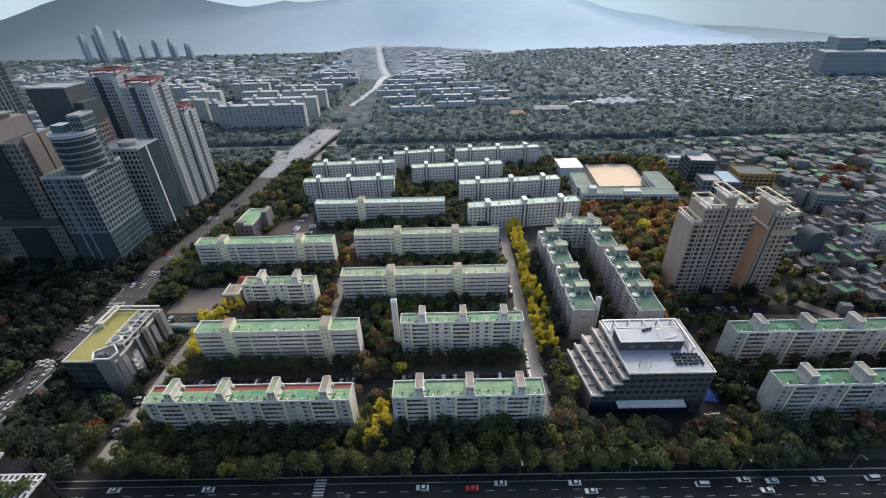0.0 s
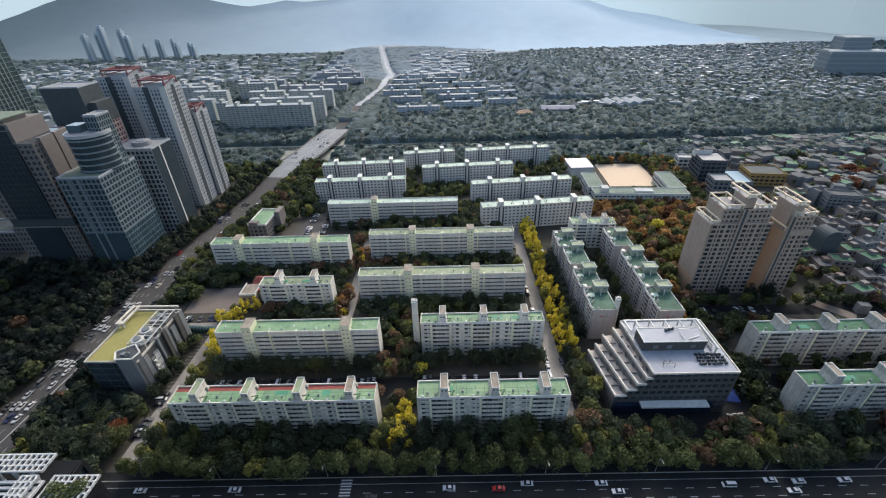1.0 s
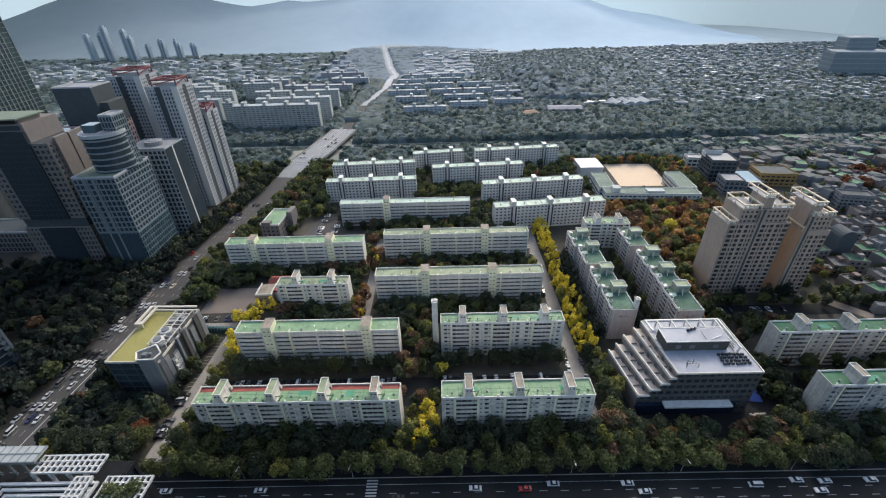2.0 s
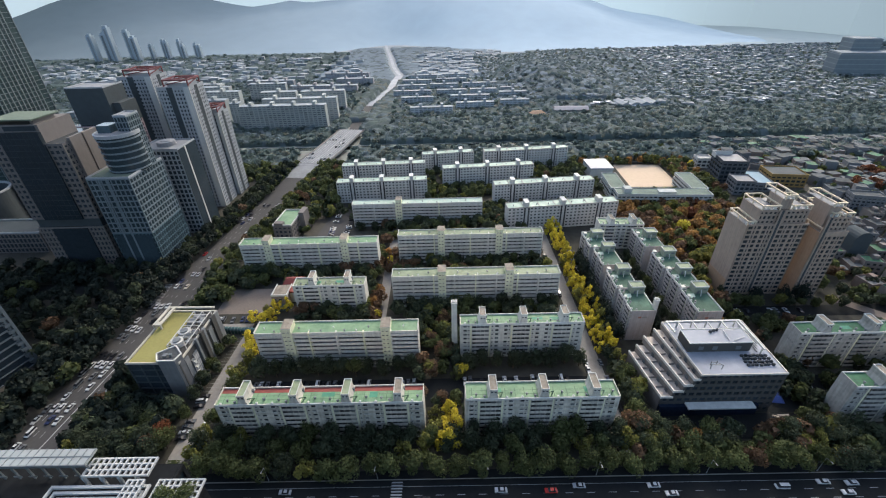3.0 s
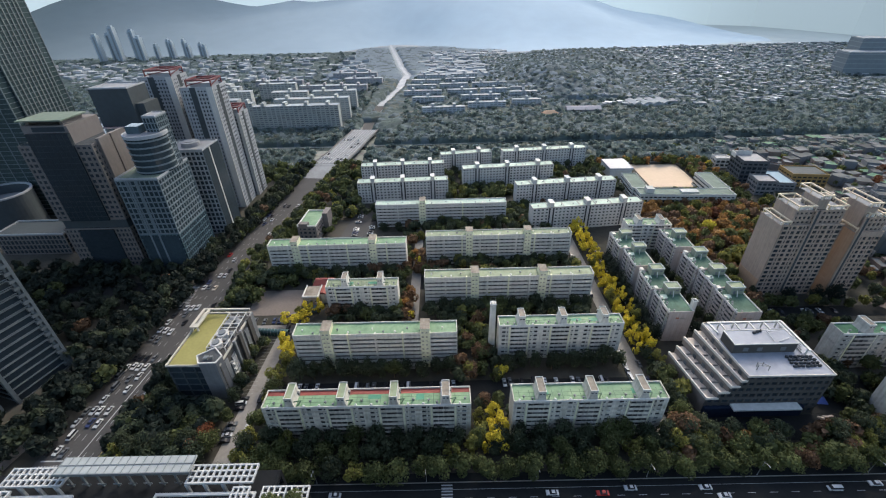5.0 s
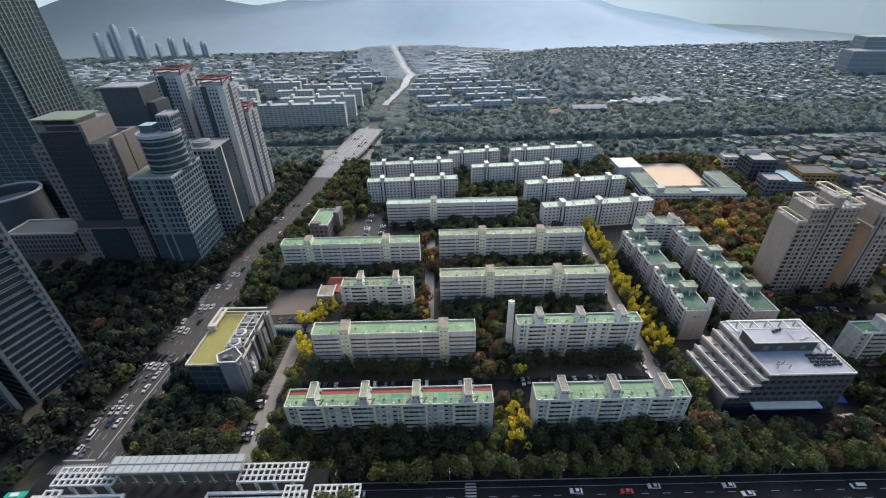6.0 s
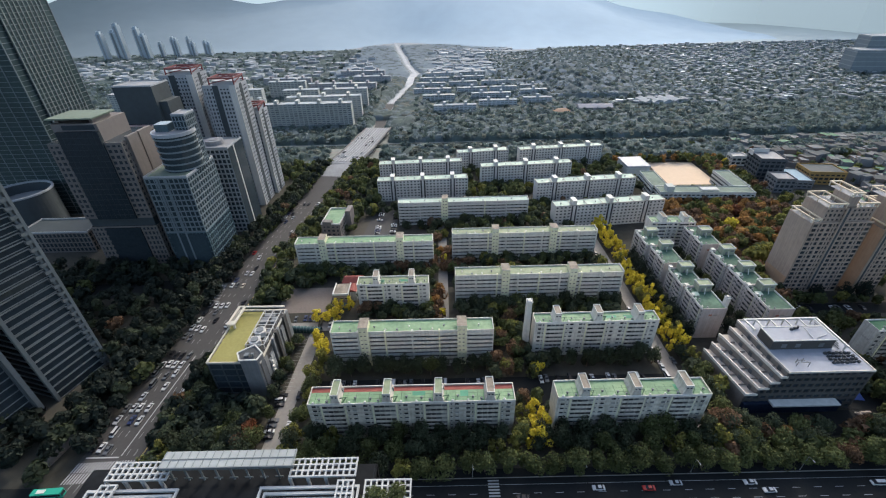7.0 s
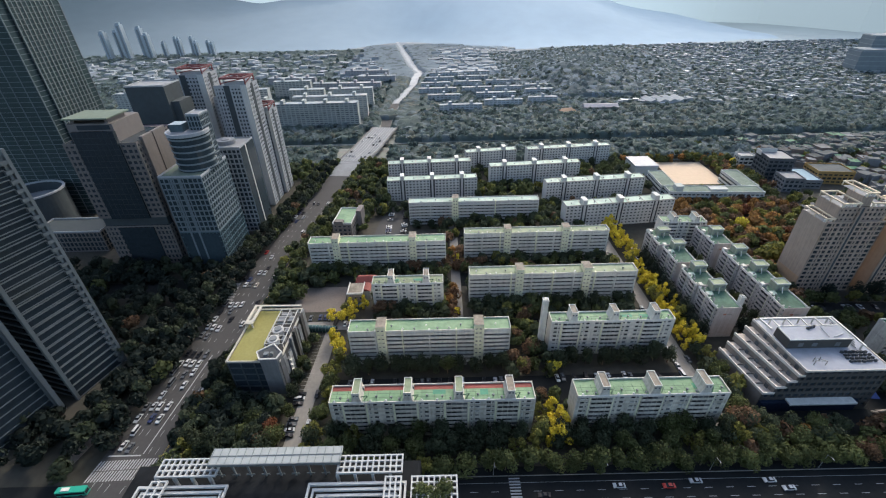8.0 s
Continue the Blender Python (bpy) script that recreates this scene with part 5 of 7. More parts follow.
for k in range(12):
    spot(hoop, "hoop", ww, k * 1.9, 0, 0)

# school
sc = thing("school", pose(113, 322, 0, 0, 0, -4), "grey-green roofed school building round a sand field", "school")
SCHOOL = material("grey_school_wall", (0.40, 0.41, 0.38), 0.85, 0.12, 0.5, 0.05, streak=0.1)
ROOF_SCHOOL = material("grey_green_school_roof", (0.13, 0.165, 0.13), 0.85, 0.35, 0.6, 0.12)
for x0, y0, w, d in ((0, 0, 76, 13), (-2, 13, 13, 34), (64, 13, 14, 36)):
    grid(sc, w, d, 0, 11, 3.6, 3.6, SCHOOL, CURTAIN_DARK, 1.6, 0.9, x0=x0, y0=y0)
    flat_roof(sc, w, d, 11, ROOF_SCHOOL, x0, y0, 0.8, SCHOOL)
part("stair_house", Shape().box(6, 3, 11.2, 12, 10, 15).box(34, 3, 11.2, 48, 9, 12.6), SCHOOL, sc)
gy = thing("gymnasium", pose(110, 384, 0, 0, 0, 0), "grey gymnasium with a pale sloped roof beside the field", "gymnasium")
part("wall", Shape().box(0, 0, 0, 21, 26, 9), SCHOOL, gy)
part("roof", Shape().prism(((-0.6, -0.6), (21.6, -0.6), (21.6, 26.6), (-0.6, 26.6)), 9, 10.2, 0, None, ((-0.6, 0), (21.6, 0), (21.6, 26), (-0.6, 26))), ROOF_SILVER, gy, "pale metal roof")
field = Shape()
field.prism(((141, 362), (186, 360), (189, 416), (144, 419)), 0.0, 0.12)
solid("ground_school_field", field, SAND, "pale sand school field", "sports field")

# stands and hedges along the field
stand = thing("field_stand", pose(143, 352.5, 0, 0, 0, -3), "low pale stone stand beside the sand field", "stand")
for k in range(3):
    part("stand_step", Shape().box(0, 2.2 - k * 1.1, 0, 42, 3.3 - k * 1.1, 0.5 + 0.4 * k), TERR, stand)

# roof garden building in front of the estate
pg = thing("roof_garden_tower", Matrix.Translation((-7.41, 0.05, 16.1)) @ Matrix.Scale(0.901, 4) @ pose(-141, 8, 0), "dark tower with white roof pergolas and green sunken roof lights", "office tower")
# Near-black colour paints in the shade of the enclosed roof deck.
ROOF_SHADE_BLACK = material("roof_deck_painted_shade", (0.014, 0.015, 0.016), 0.8, 0.4, 0.7, 0.15)
ROOF_SHADE_BLACK.node_tree.nodes["Principled BSDF"].inputs["Specular IOR Level"].default_value = 0.03
PERG = material("white_pergola_paint", (0.37, 0.37, 0.355), 0.7, 0.12, 0.8, 0.1)
grid(pg, 60, 45.5, -17.8, 76.2, 4.0, 4.0, ROOF_SHADE_BLACK, CURTAIN_DARK, 1.0, 0.8)
part("roof", Shape().box(0.5, 0.5, 76.2, 59.5, 45, 76.4), ROOF_SHADE_BLACK, pg)


CANOPY = material("grey_canopy_glass", (0.27, 0.285, 0.27), 0.5, 0.15, 0.7, 0.1)


def lattice(parent, x0, y0, x1, y1, z, cell=1.2, w=0.3, posts=True, deck=76.4):
    """A pergola of crossing white bars."""
    nx, ny = max(1, round((x1 - x0) / cell)), max(1, round((y1 - y0) / cell))
    across = Shape().box(-w / 2, y0 - w / 2, z, w / 2, y1 + w / 2, z + 0.5).mesh("pergola_bar", PERG)
    lengthwise = Shape().box(x0 - w / 2, -w / 2, z + 0.03, x1 + w / 2, w / 2, z + 0.47).mesh("pergola_bar", PERG)
    for i in range(nx + 1):
        spot(across, "pergola_bar", parent, x0 + (x1 - x0) * i / nx, 0, 0)
    for j in range(ny + 1):
        spot(lengthwise, "pergola_bar", parent, 0, y0 + (y1 - y0) * j / ny, 0)
    if posts:
        post = Shape().box(-0.25, -0.25, deck, 0.25, 0.25, z).mesh("pergola_post", PERG)
        for i in range(0, nx + 1, 3):
            spot(post, "pergola_post", parent, x0 + (x1 - x0) * i / nx, y0, 0)


lattice(pg, 7, 41.0, 19, 44.6, 79.5)
lattice(pg, 43.5, 41.0, 56.5, 44.6, 79.5)
lattice(pg, 53.4, 30.0, 56.5, 40.0, 79.5)
lattice(pg, 7, 30.0, 10.0, 40.0, 79.5)
can = part("canopy", Shape().box(17.5, 42.2, 81.4, 44.2, 45.6, 81.8), CANOPY, pg, "grey glazed canopy with thin ribs")
rib = Shape().box(-0.06, 42.1, 81.8, 0.06, 45.7, 81.9).mesh("canopy_rib", FIN_GREY)
part("canopy_rib", Shape().box(17.5, 43.8, 81.8, 44.2, 43.95, 81.92), FIN_GREY, can)
part("canopy_edge", Shape().box(17.4, 42.0, 81.1, 44.3, 42.2, 81.8), FIN_GREY, can)
for k in range(17):
    spot(rib, "canopy_rib", can, 17.7 + k * 1.645, 0, 0)
for k in range(9):
    part("canopy_post", Shape().box(18.6 + k * 3.1, 42.6, 76.4, 18.9 + k * 3.1, 42.9, 81.4).box(18.0 + k * 3.1, 42.5, 77.2, 19.7 + k * 3.1, 42.6, 77.6), FIN_GREY, can)
SKYLIGHT = glass("green_roof_glass", (0.03, 0.16, 0.12), 0.15)
for x0, x1 in ((38, 57.5), (4, 22)):
    for k in range(4):
        e = 0.9 * k
        s = Shape()
        for b in ((x0 + e, 39.2 - e, x1 - e, 39.7 - e), (x0 + e, 24 + e, x0 + e + 0.4, 39.2 - e), (x1 - e - 0.4, 24 + e, x1 - e, 39.2 - e)):
            s.box(b[0], b[1], 78.4 - 0.45 * k, b[2], b[3], 78.9 - 0.45 * k)
        part("roof_light_frame", s, PERG, pg, "white stepped roof light frame")
    part("roof_light", Shape().box(x0 + 3.6, 25, 76.45, x1 - 3.6, 35.6, 76.9), SKYLIGHT, pg, "green glass roof light")
lattice(pg, 58.5, 36.0, 67.5, 40.8, 78.0, posts=False)
part("planter", Shape().box(58.5, 34, 70, 67.5, 40, 77.0), ROOF_SHADE_BLACK, pg)
part("planter_link", Shape().box(57.0, 30, 60, 68, 40, 70), ROOF_SHADE_BLACK, pg)

# yard beside the terraced office
TARP = material("blue_tarpaulin", (0.10, 0.14, 0.36), 0.6, 0.3, 0.9, 0.2)
tp = thing("tarpaulin_heap", pose(112, 125, 0), "crumpled blue tarpaulin over building material", "tarpaulin")
part("sheet", Shape().prism(((0, 0), (7, -1), (9, 6), (3, 10), (-1, 6)), 0, 2.6, 0, None, ((1.5, 2), (5, 1), (6, 5), (3, 7), (1, 5))), TARP, tp)
for k in range(7):
    pile = thing("timber_stack", pose(109 + 2.3 * (k % 4), 115 + 2.6 * (k // 4), 0, 0, 0, rng.uniform(-30, 30)), "small stack of pale building timber in the yard", "timber stack", "timber stacks")
    part("board", Shape().box(0, 0, 0, 2.6, 0.8, 0.5), TERR, pile)
    part("board", Shape().box(0.2, 0.1, 0.5, 2.4, 0.7, 0.8), TERR, pile)

# ---- trees ----
gen = np.random.default_rng(5)


def crown_arrays(n, size, seed, squash=1.0, lobes=6, reach=(0.3, 0.55), girth=(0.44, 0.60)):
    """Leaf clumps for a crown of radius 1 round the origin: verts (n*4, 3), as tilted four-sided tufts on uneven lobes."""
    r = np.random.default_rng(seed)
    centre = r.normal(size=(lobes, 3))
    centre /= np.linalg.norm(centre, axis=1)[:, None]
    centre *= r.uniform(*reach, (lobes, 1))
    rad = r.uniform(*girth, lobes)
    which = r.integers(0, lobes, n)
    d = r.normal(size=(n, 3))
    d[:, 2] = np.where(d[:, 2] < 0, d[:, 2] * 0.6, d[:, 2])
    d /= np.linalg.norm(d, axis=1)[:, None]
    p = centre[which] + d * (rad[which] * r.uniform(0.72, 1.12, n))[:, None]
    nrm = d + r.normal(size=(n, 3)) * 0.45
    nrm /= np.linalg.norm(nrm, axis=1)[:, None]
    a = np.cross(nrm, r.normal(size=(n, 3)))
    a /= np.linalg.norm(a, axis=1)[:, None]
    b = np.cross(nrm, a)
    s = size * r.uniform(0.6, 1.3, (n, 1))
    k = r.uniform(0.55, 1.2, (n, 4, 1))
    quad = np.stack([a, b, -a * 1.05, -b * 0.9], 1) * s[:, None] * k
    v = p[:, None] + quad
    v[..., 2] *= squash
    return v.reshape(-1, 3)


def quads_mesh(name, verts, mats, index=None):
    me = bpy.data.meshes.new(name)
    n = len(verts) // 4
    me.vertices.add(n * 4)
    me.vertices.foreach_set("co", np.ascontiguousarray(verts, dtype=np.float32).ravel())
    me.loops.add(n * 4)
    me.loops.foreach_set("vertex_index", np.arange(n * 4, dtype=np.int32))
    me.polygons.add(n)
    me.polygons.foreach_set("loop_start", np.arange(n, dtype=np.int32) * 4)
    for m in mats:
        me.materials.append(m)
    if index is not None:
        me.polygons.foreach_set("material_index", np.asarray(index, dtype=np.int32))
    me.update(calc_edges=True)
    return me


def trunk_shape(h):
    s = Shape().tube(0, 0, 0, h * 0.45, 0.26, 0.17, 7)
    for a in (0.3, 2.2, 4.4):
        s.beam((0, 0, h * 0.36), (1.3 * math.cos(a), 1.3 * math.sin(a), h * 0.66), 0.16)
    return s


TRUNK = trunk_shape(10).mesh("trunk", BARK)
LEAVES = {"green": GREEN, "dark": DARK_GREEN, "yellow": YELLOW, "lime": LIME, "orange": ORANGE, "russet": RUSSET, "red": RED, "deep": DEEP_GREEN}
CROWNS = {}
for kind, mat in LEAVES.items():
    for v in range(3):
        if kind in ("yellow", "lime"):
            CROWNS[kind, v] = quads_mesh("crown", crown_arrays(1150, 0.088, 11 * v + 5, 1.0, 20, (0.35, 0.92), (0.14, 0.30)), (mat,))
        else:
            CROWNS[kind, v] = quads_mesh("crown", crown_arrays(1300, 0.088, 11 * v + 3, 1.0, 10, (0.32, 0.62), (0.34, 0.56)), (mat,))
TREE_LABEL = {
    "green": "broad green street tree with a dense uneven crown", "dark": "dark green tree shading the foot of a block", "yellow": "bright yellow ginkgo tree beside the lane",
    "lime": "yellow-green tree turning in autumn", "orange": "orange autumn tree in the estate park", "russet": "russet brown autumn tree between blocks", "red": "small dark red maple tree", "deep": "tall dark evergreen tree beside a block"}
tree_count = [0]
taken = []


def tree(x, y, h, r, kind, group="estate trees"):
    t = thing("tree", pose(x, y, 0), TREE_LABEL[kind], "tree", group)
    tr = spot(TRUNK, "trunk", t, 0, 0, 0, rng.uniform(0, 360))
    tr.scale = (h / 10, h / 10, h / 10)
    rz = max(r * 0.95, h * (0.47 if kind in ("dark", "deep") else 0.43))
    c = spot(CROWNS[kind, tree_count[0] % 3], "crown", t, 0, 0, h - rz, rng.uniform(0, 360))
    c.scale = (r * rng.uniform(0.92, 1.1), r * rng.uniform(0.92, 1.1), rz * rng.uniform(0.97, 1.08))
    tree_count[0] += 1
    taken.append((x, y))


def woods(name, label, places, n_leaf=90, size=0.36, mats=(GREEN, DARK_GREEN, LIME, RUSSET), category="trees", flat=1.05):
    """Many trees as one object: places are rows of x, y, ground, height, radius, material index."""
    base = [crown_arrays(n_leaf, size, 50 + k, flat, 4) for k in range(5)]
    verts, index = [], []
    for k, (x, y, z, h, r, mi) in enumerate(places):
        a = gen.uniform(0, 6.28)
        v = base[k % 5] * (r, r, r)
        c, s = math.cos(a), math.sin(a)
        v = np.stack([v[:, 0] * c - v[:, 1] * s + x, v[:, 0] * s + v[:, 1] * c + y, v[:, 2] + z + h - r * min(1, flat)], 1)
        verts.append(v)
        index.append(np.full(n_leaf, mi))
    ob = new(name, quads_mesh(name, np.concatenate(verts), mats, np.concatenate(index)))
    return tagged(ob, label, category, kind="stuff")


# boulevard belt
for row_y, h0 in ((95.6, 11.0), (103.2, 11.5), (108.2, 12.5)):
    x = -182.0
    while x < 138:
        if not (-146 < x < -137) and not (84 < x < 104 and row_y > 103):
            k = rng.random()
            kind = "green" if k < 0.86 else "dark" if k < 0.92 else "lime" if k < 0.97 else "russet"
            # Dark leaves at both ends paint in the dimming at the view's edges.
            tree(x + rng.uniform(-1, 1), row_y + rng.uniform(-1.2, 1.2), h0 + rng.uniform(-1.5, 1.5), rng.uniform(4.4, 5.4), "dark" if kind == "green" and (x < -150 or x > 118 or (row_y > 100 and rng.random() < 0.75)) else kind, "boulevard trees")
        x += rng.uniform(7.4, 9.4)
# ginkgo lane
y = 156.0
while y < 284:
    for dx in (47.4, 52.0):
        if rng.random() < 0.86:
            k = rng.random()
            tree(dx + rng.uniform(-1.2, 1.2), y + rng.uniform(-2.0, 2.0), rng.uniform(8, 13), rng.uniform(2.8, 4.8), "yellow" if k < 0.84 else "lime" if k < 0.95 else "green", "ginkgo trees")
    y += 5.6
# feet of the slab blocks
for x0, x1, y0, step, hh in ((-120, -44, 146.5, 6.8, 12.5), (-20, 36, 149.5, 6.6, 11.5), (-112, -78, 188.5, 6.2, 9.5), (-58, 34, 191.5, 6.6, 11.0), (-58, 32, 239.0, 8.5, 9.0), (-160, -76, 230.0, 8.0, 9.5), (-96, -4, 292.0, 10.0, 8.5)):
    x = x0
    while x < x1:
        k = rng.random()
        tree(x, y0 + rng.uniform(-2.0, 1.0), hh + rng.uniform(-2.5, 2.0), rng.uniform(3.8, 5.0), "dark" if k < 0.88 else "green" if k < 0.93 else "russet" if k < 0.98 else "lime")
        x += step * rng.uniform(0.8, 1.25)
# single coloured trees that stand out
for x, y, h, r, kind in (
    (-31, 105, 12, 5.6, "yellow"), (-29, 113, 12, 5.4, "yellow"), (-35, 110, 11, 5.0, "lime"), (-30, 120, 10, 4.2, "yellow"), (-35, 118, 9, 3.8, "lime"), (-33, 127, 9, 3.6, "russet"), (-38, 143, 10, 4.4, "russet"), (-24, 143, 10, 3.4, "yellow"),
    (-33, 155, 11, 4.2, "russet"), (-40, 166, 10, 3.8, "lime"), (-36, 174, 9, 3.6, "green"), (-31, 181, 10, 3.8, "russet"), (-28, 168, 10, 3.8, "dark"), (-70, 208, 9, 3.6, "orange"), (-66, 240, 9, 3.6, "yellow"),
    (-63, 232, 9, 3.6, "russet"), (-70, 250, 9, 3.8, "orange"), (-72, 196, 9, 3.4, "orange"), (-69, 185, 8, 3.2, "yellow"), (-58, 251, 9, 3.4, "red"), (-139, 186, 9, 4.4, "yellow"), (-133, 190, 8, 3.6, "lime"), (-129, 195, 9, 3.4, "yellow"),
    (-130, 160, 11, 5.1, "yellow"), (-129, 152, 11, 5.1, "lime"), (-131, 144, 11, 5.1, "lime"), (-130, 136, 10, 5.1, "green"), (-128, 128, 10, 5.1, "lime"), (-131, 120, 10, 5.1, "green"), (-132, 112, 10, 5.1, "lime"), (-134, 168, 9, 5.1, "yellow"),
    (-131, 226, 9, 4.0, "lime"), (-124, 222, 9, 3.8, "lime"), (-117, 226, 9, 4.0, "green"), (112, 109, 9, 4.2, "red"), (106, 111, 8, 3.4, "russet"), (118, 134, 9, 3.8, "lime"), (116, 143, 9, 3.6, "yellow"),
    (49, 118, 12, 5.0, "green"), (50, 128, 12, 5.0, "dark"), (52, 138, 12, 5.0, "green"), (52, 147, 11, 4.6, "lime"), (46, 110, 14, 5.6, "russet"), (48, 101, 13, 5.0, "green"), (54, 112, 12, 5.0, "dark"), (40, 103, 14, 5.6, "lime"), (52, 103, 12, 5.2, "green"),
    (-123, 194, 10, 4.0, "yellow"), (-128, 184, 10, 4.6, "yellow"), (170, 191, 17, 4.6, "deep"), (164, 194, 12, 3.8, "deep"), (150, 196, 9, 3.6, "deep"), (-134, 184, 9, 4, "yellow"), (-150, 113, 10, 4.4, "red"), (-158, 117, 10, 4.6, "green"), (-166, 121, 11, 4.8, "dark"), (-173, 127, 10, 4.4, "dark"), (-180, 133, 9, 4.0, "dark"), (-145, 121, 9, 3.8, "green"), (-147, 133, 9, 3.6, "dark"), (-147, 141, 9, 3.4, "dark"),
    (-147, 150, 9, 3.4, "green"), (-148, 160, 9, 3.2, "green"), (-152, 107, 10, 4.4, "russet"),
):
    tree(x, y, h, r, kind)
# between the stepped blocks
for k in range(14):
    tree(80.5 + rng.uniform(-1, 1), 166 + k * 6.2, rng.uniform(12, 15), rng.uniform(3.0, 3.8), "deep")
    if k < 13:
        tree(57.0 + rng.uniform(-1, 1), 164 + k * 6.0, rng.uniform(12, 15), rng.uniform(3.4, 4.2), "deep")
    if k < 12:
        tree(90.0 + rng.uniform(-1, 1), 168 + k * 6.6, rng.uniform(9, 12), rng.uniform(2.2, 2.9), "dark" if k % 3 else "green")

# shrub in the roof planter
shrub = thing("shrub", pose(-77.6, 41.0, 85.4), "clipped green shrub in the roof planter", "shrub")
for dx, kind in ((-2.2, 0), (1.6, 1)):
    c = spot(CROWNS["green", kind], "crown", shrub, dx, 0.4, 1.2, 40 * kind)
    c.scale = (2.6, 2.0, 1.5)


def scatter(x0, x1, y0, y1, step, h, r, weights, avoid=()):
    out = []
    y = y0
    while y < y1:
        x = x0
        while x < x1:
            px_, py_ = x + gen.uniform(-0.45, 0.45) * step, y + gen.uniform(-0.45, 0.45) * step
            if not any(a <= px_ <= c and b <= py_ <= d for a, b, c, d in avoid):
                out.append((px_, py_, 0.0, h * gen.uniform(0.82, 1.18), r * gen.uniform(0.8, 1.25), int(gen.choice(len(weights), p=weights))))
            x += step
        y += step
    return out


def verge(points, off, step, h, r, weights):
    out = []
    for x, y, hd in along(points, step):
        c, s = math.cos(radians(hd)), math.sin(radians(hd))
        out.append((x - s * off + gen.uniform(-1, 1), y + c * off + gen.uniform(-1, 1), 0.0, h * gen.uniform(0.8, 1.2), r * gen.uniform(0.85, 1.2), int(gen.choice(len(weights), p=weights))))
    return out


PARK = (ORANGE, RUSSET, GREEN, LIME, RED, YELLOW)
woods("park_trees", "orange, red and green autumn trees of the estate park", scatter(106, 200, 264, 320, 7.4, 10, 5.4, (0.30, 0.28, 0.18, 0.16, 0.05, 0.03)) + scatter(111, 131, 178, 264, 7.2, 10, 5.2, (0.16, 0.26, 0.36, 0.17, 0.03, 0.02)) + scatter(131, 215, 222, 264, 8, 10, 5.4, (0.10, 0.24, 0.44, 0.17, 0.03, 0.02)), 260, 0.2, PARK)
woods("avenue_trees", "green street trees along the avenue", verge(AVENUE[1:], -17.5, 6.5, 9, 4.3, (0.5, 0.4, 0.07, 0.03)) + verge(AVENUE[2:], -14.2, 6.5, 9, 4.4, (0.6, 0.3, 0.08, 0.02)) + verge(AVENUE[2:], -23, 7, 10, 4.8, (0.6, 0.3, 0.08, 0.02)) + verge(AVENUE[2:], 14.5, 7, 9, 4.2, (0.5, 0.4, 0.08, 0.02)), 240, 0.2)
# Mostly darkened leaves here imitate the shade on the towers' side.
woods("avenue_shade_trees", "street trees on the towers' side, shade painted into leaves", verge([(-202.5, 108), (-190.5, 266), (-181, 346), (-171, 428)], 14.6, 6.2, 11, 4.8, (0.28, 0.68, 0.03, 0.01)) + verge([(-202, 110), (-198.8, 158)], -13.2, 5.5, 10, 4.6, (0.4, 0.56, 0.03, 0.01)) + verge([(-202, 110), (-199.5, 146)], -20, 6, 10, 4.6, (0.45, 0.5, 0.04, 0.01)) + verge(AVENUE[1:], 25, 7.5, 10, 4.8, (0.5, 0.48, 0.01, 0.01)), 260, 0.2, (DARK_GREEN, DEEP_GREEN, GREEN, RUSSET))
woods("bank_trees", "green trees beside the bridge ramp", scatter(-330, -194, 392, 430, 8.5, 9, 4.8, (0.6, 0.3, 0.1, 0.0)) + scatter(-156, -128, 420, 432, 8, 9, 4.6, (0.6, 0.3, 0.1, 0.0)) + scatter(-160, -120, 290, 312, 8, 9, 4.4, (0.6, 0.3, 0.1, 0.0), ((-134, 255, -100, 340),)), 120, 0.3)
# The towers' shade over the plaza is painted by dark leaf colours.
woods("plaza_trees", "trees round the office towers, shade painted into leaves", scatter(-375, -222, 104, 246, 7.6, 10, 4.8, (0.2, 0.76, 0.03, 0.01), ((-300, 128, -240, 172), (-292, 212, -250, 224), (-232, 90, -200, 116), (-303, 244, -222, 260))), 180, 0.24, (DARK_GREEN, DEEP_GREEN, GREEN, RUSSET))
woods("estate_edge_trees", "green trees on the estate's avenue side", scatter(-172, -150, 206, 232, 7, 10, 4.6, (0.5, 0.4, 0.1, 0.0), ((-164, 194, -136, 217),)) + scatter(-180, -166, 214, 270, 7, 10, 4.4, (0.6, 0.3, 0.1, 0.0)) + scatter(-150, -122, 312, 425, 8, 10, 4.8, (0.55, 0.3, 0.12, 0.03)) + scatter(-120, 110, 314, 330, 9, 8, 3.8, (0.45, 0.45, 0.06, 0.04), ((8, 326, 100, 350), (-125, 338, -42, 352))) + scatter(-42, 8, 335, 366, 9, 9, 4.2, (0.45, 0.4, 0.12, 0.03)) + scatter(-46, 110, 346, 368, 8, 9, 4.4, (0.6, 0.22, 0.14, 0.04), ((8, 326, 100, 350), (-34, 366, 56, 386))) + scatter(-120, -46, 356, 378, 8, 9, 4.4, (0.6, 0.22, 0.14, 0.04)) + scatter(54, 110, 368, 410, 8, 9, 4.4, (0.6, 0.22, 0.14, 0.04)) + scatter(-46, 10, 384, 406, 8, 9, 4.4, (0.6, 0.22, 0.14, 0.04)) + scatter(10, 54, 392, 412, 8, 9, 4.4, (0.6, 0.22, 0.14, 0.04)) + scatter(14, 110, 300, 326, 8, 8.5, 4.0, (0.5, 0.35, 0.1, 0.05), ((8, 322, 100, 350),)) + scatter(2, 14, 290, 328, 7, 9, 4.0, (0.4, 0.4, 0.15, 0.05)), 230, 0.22)
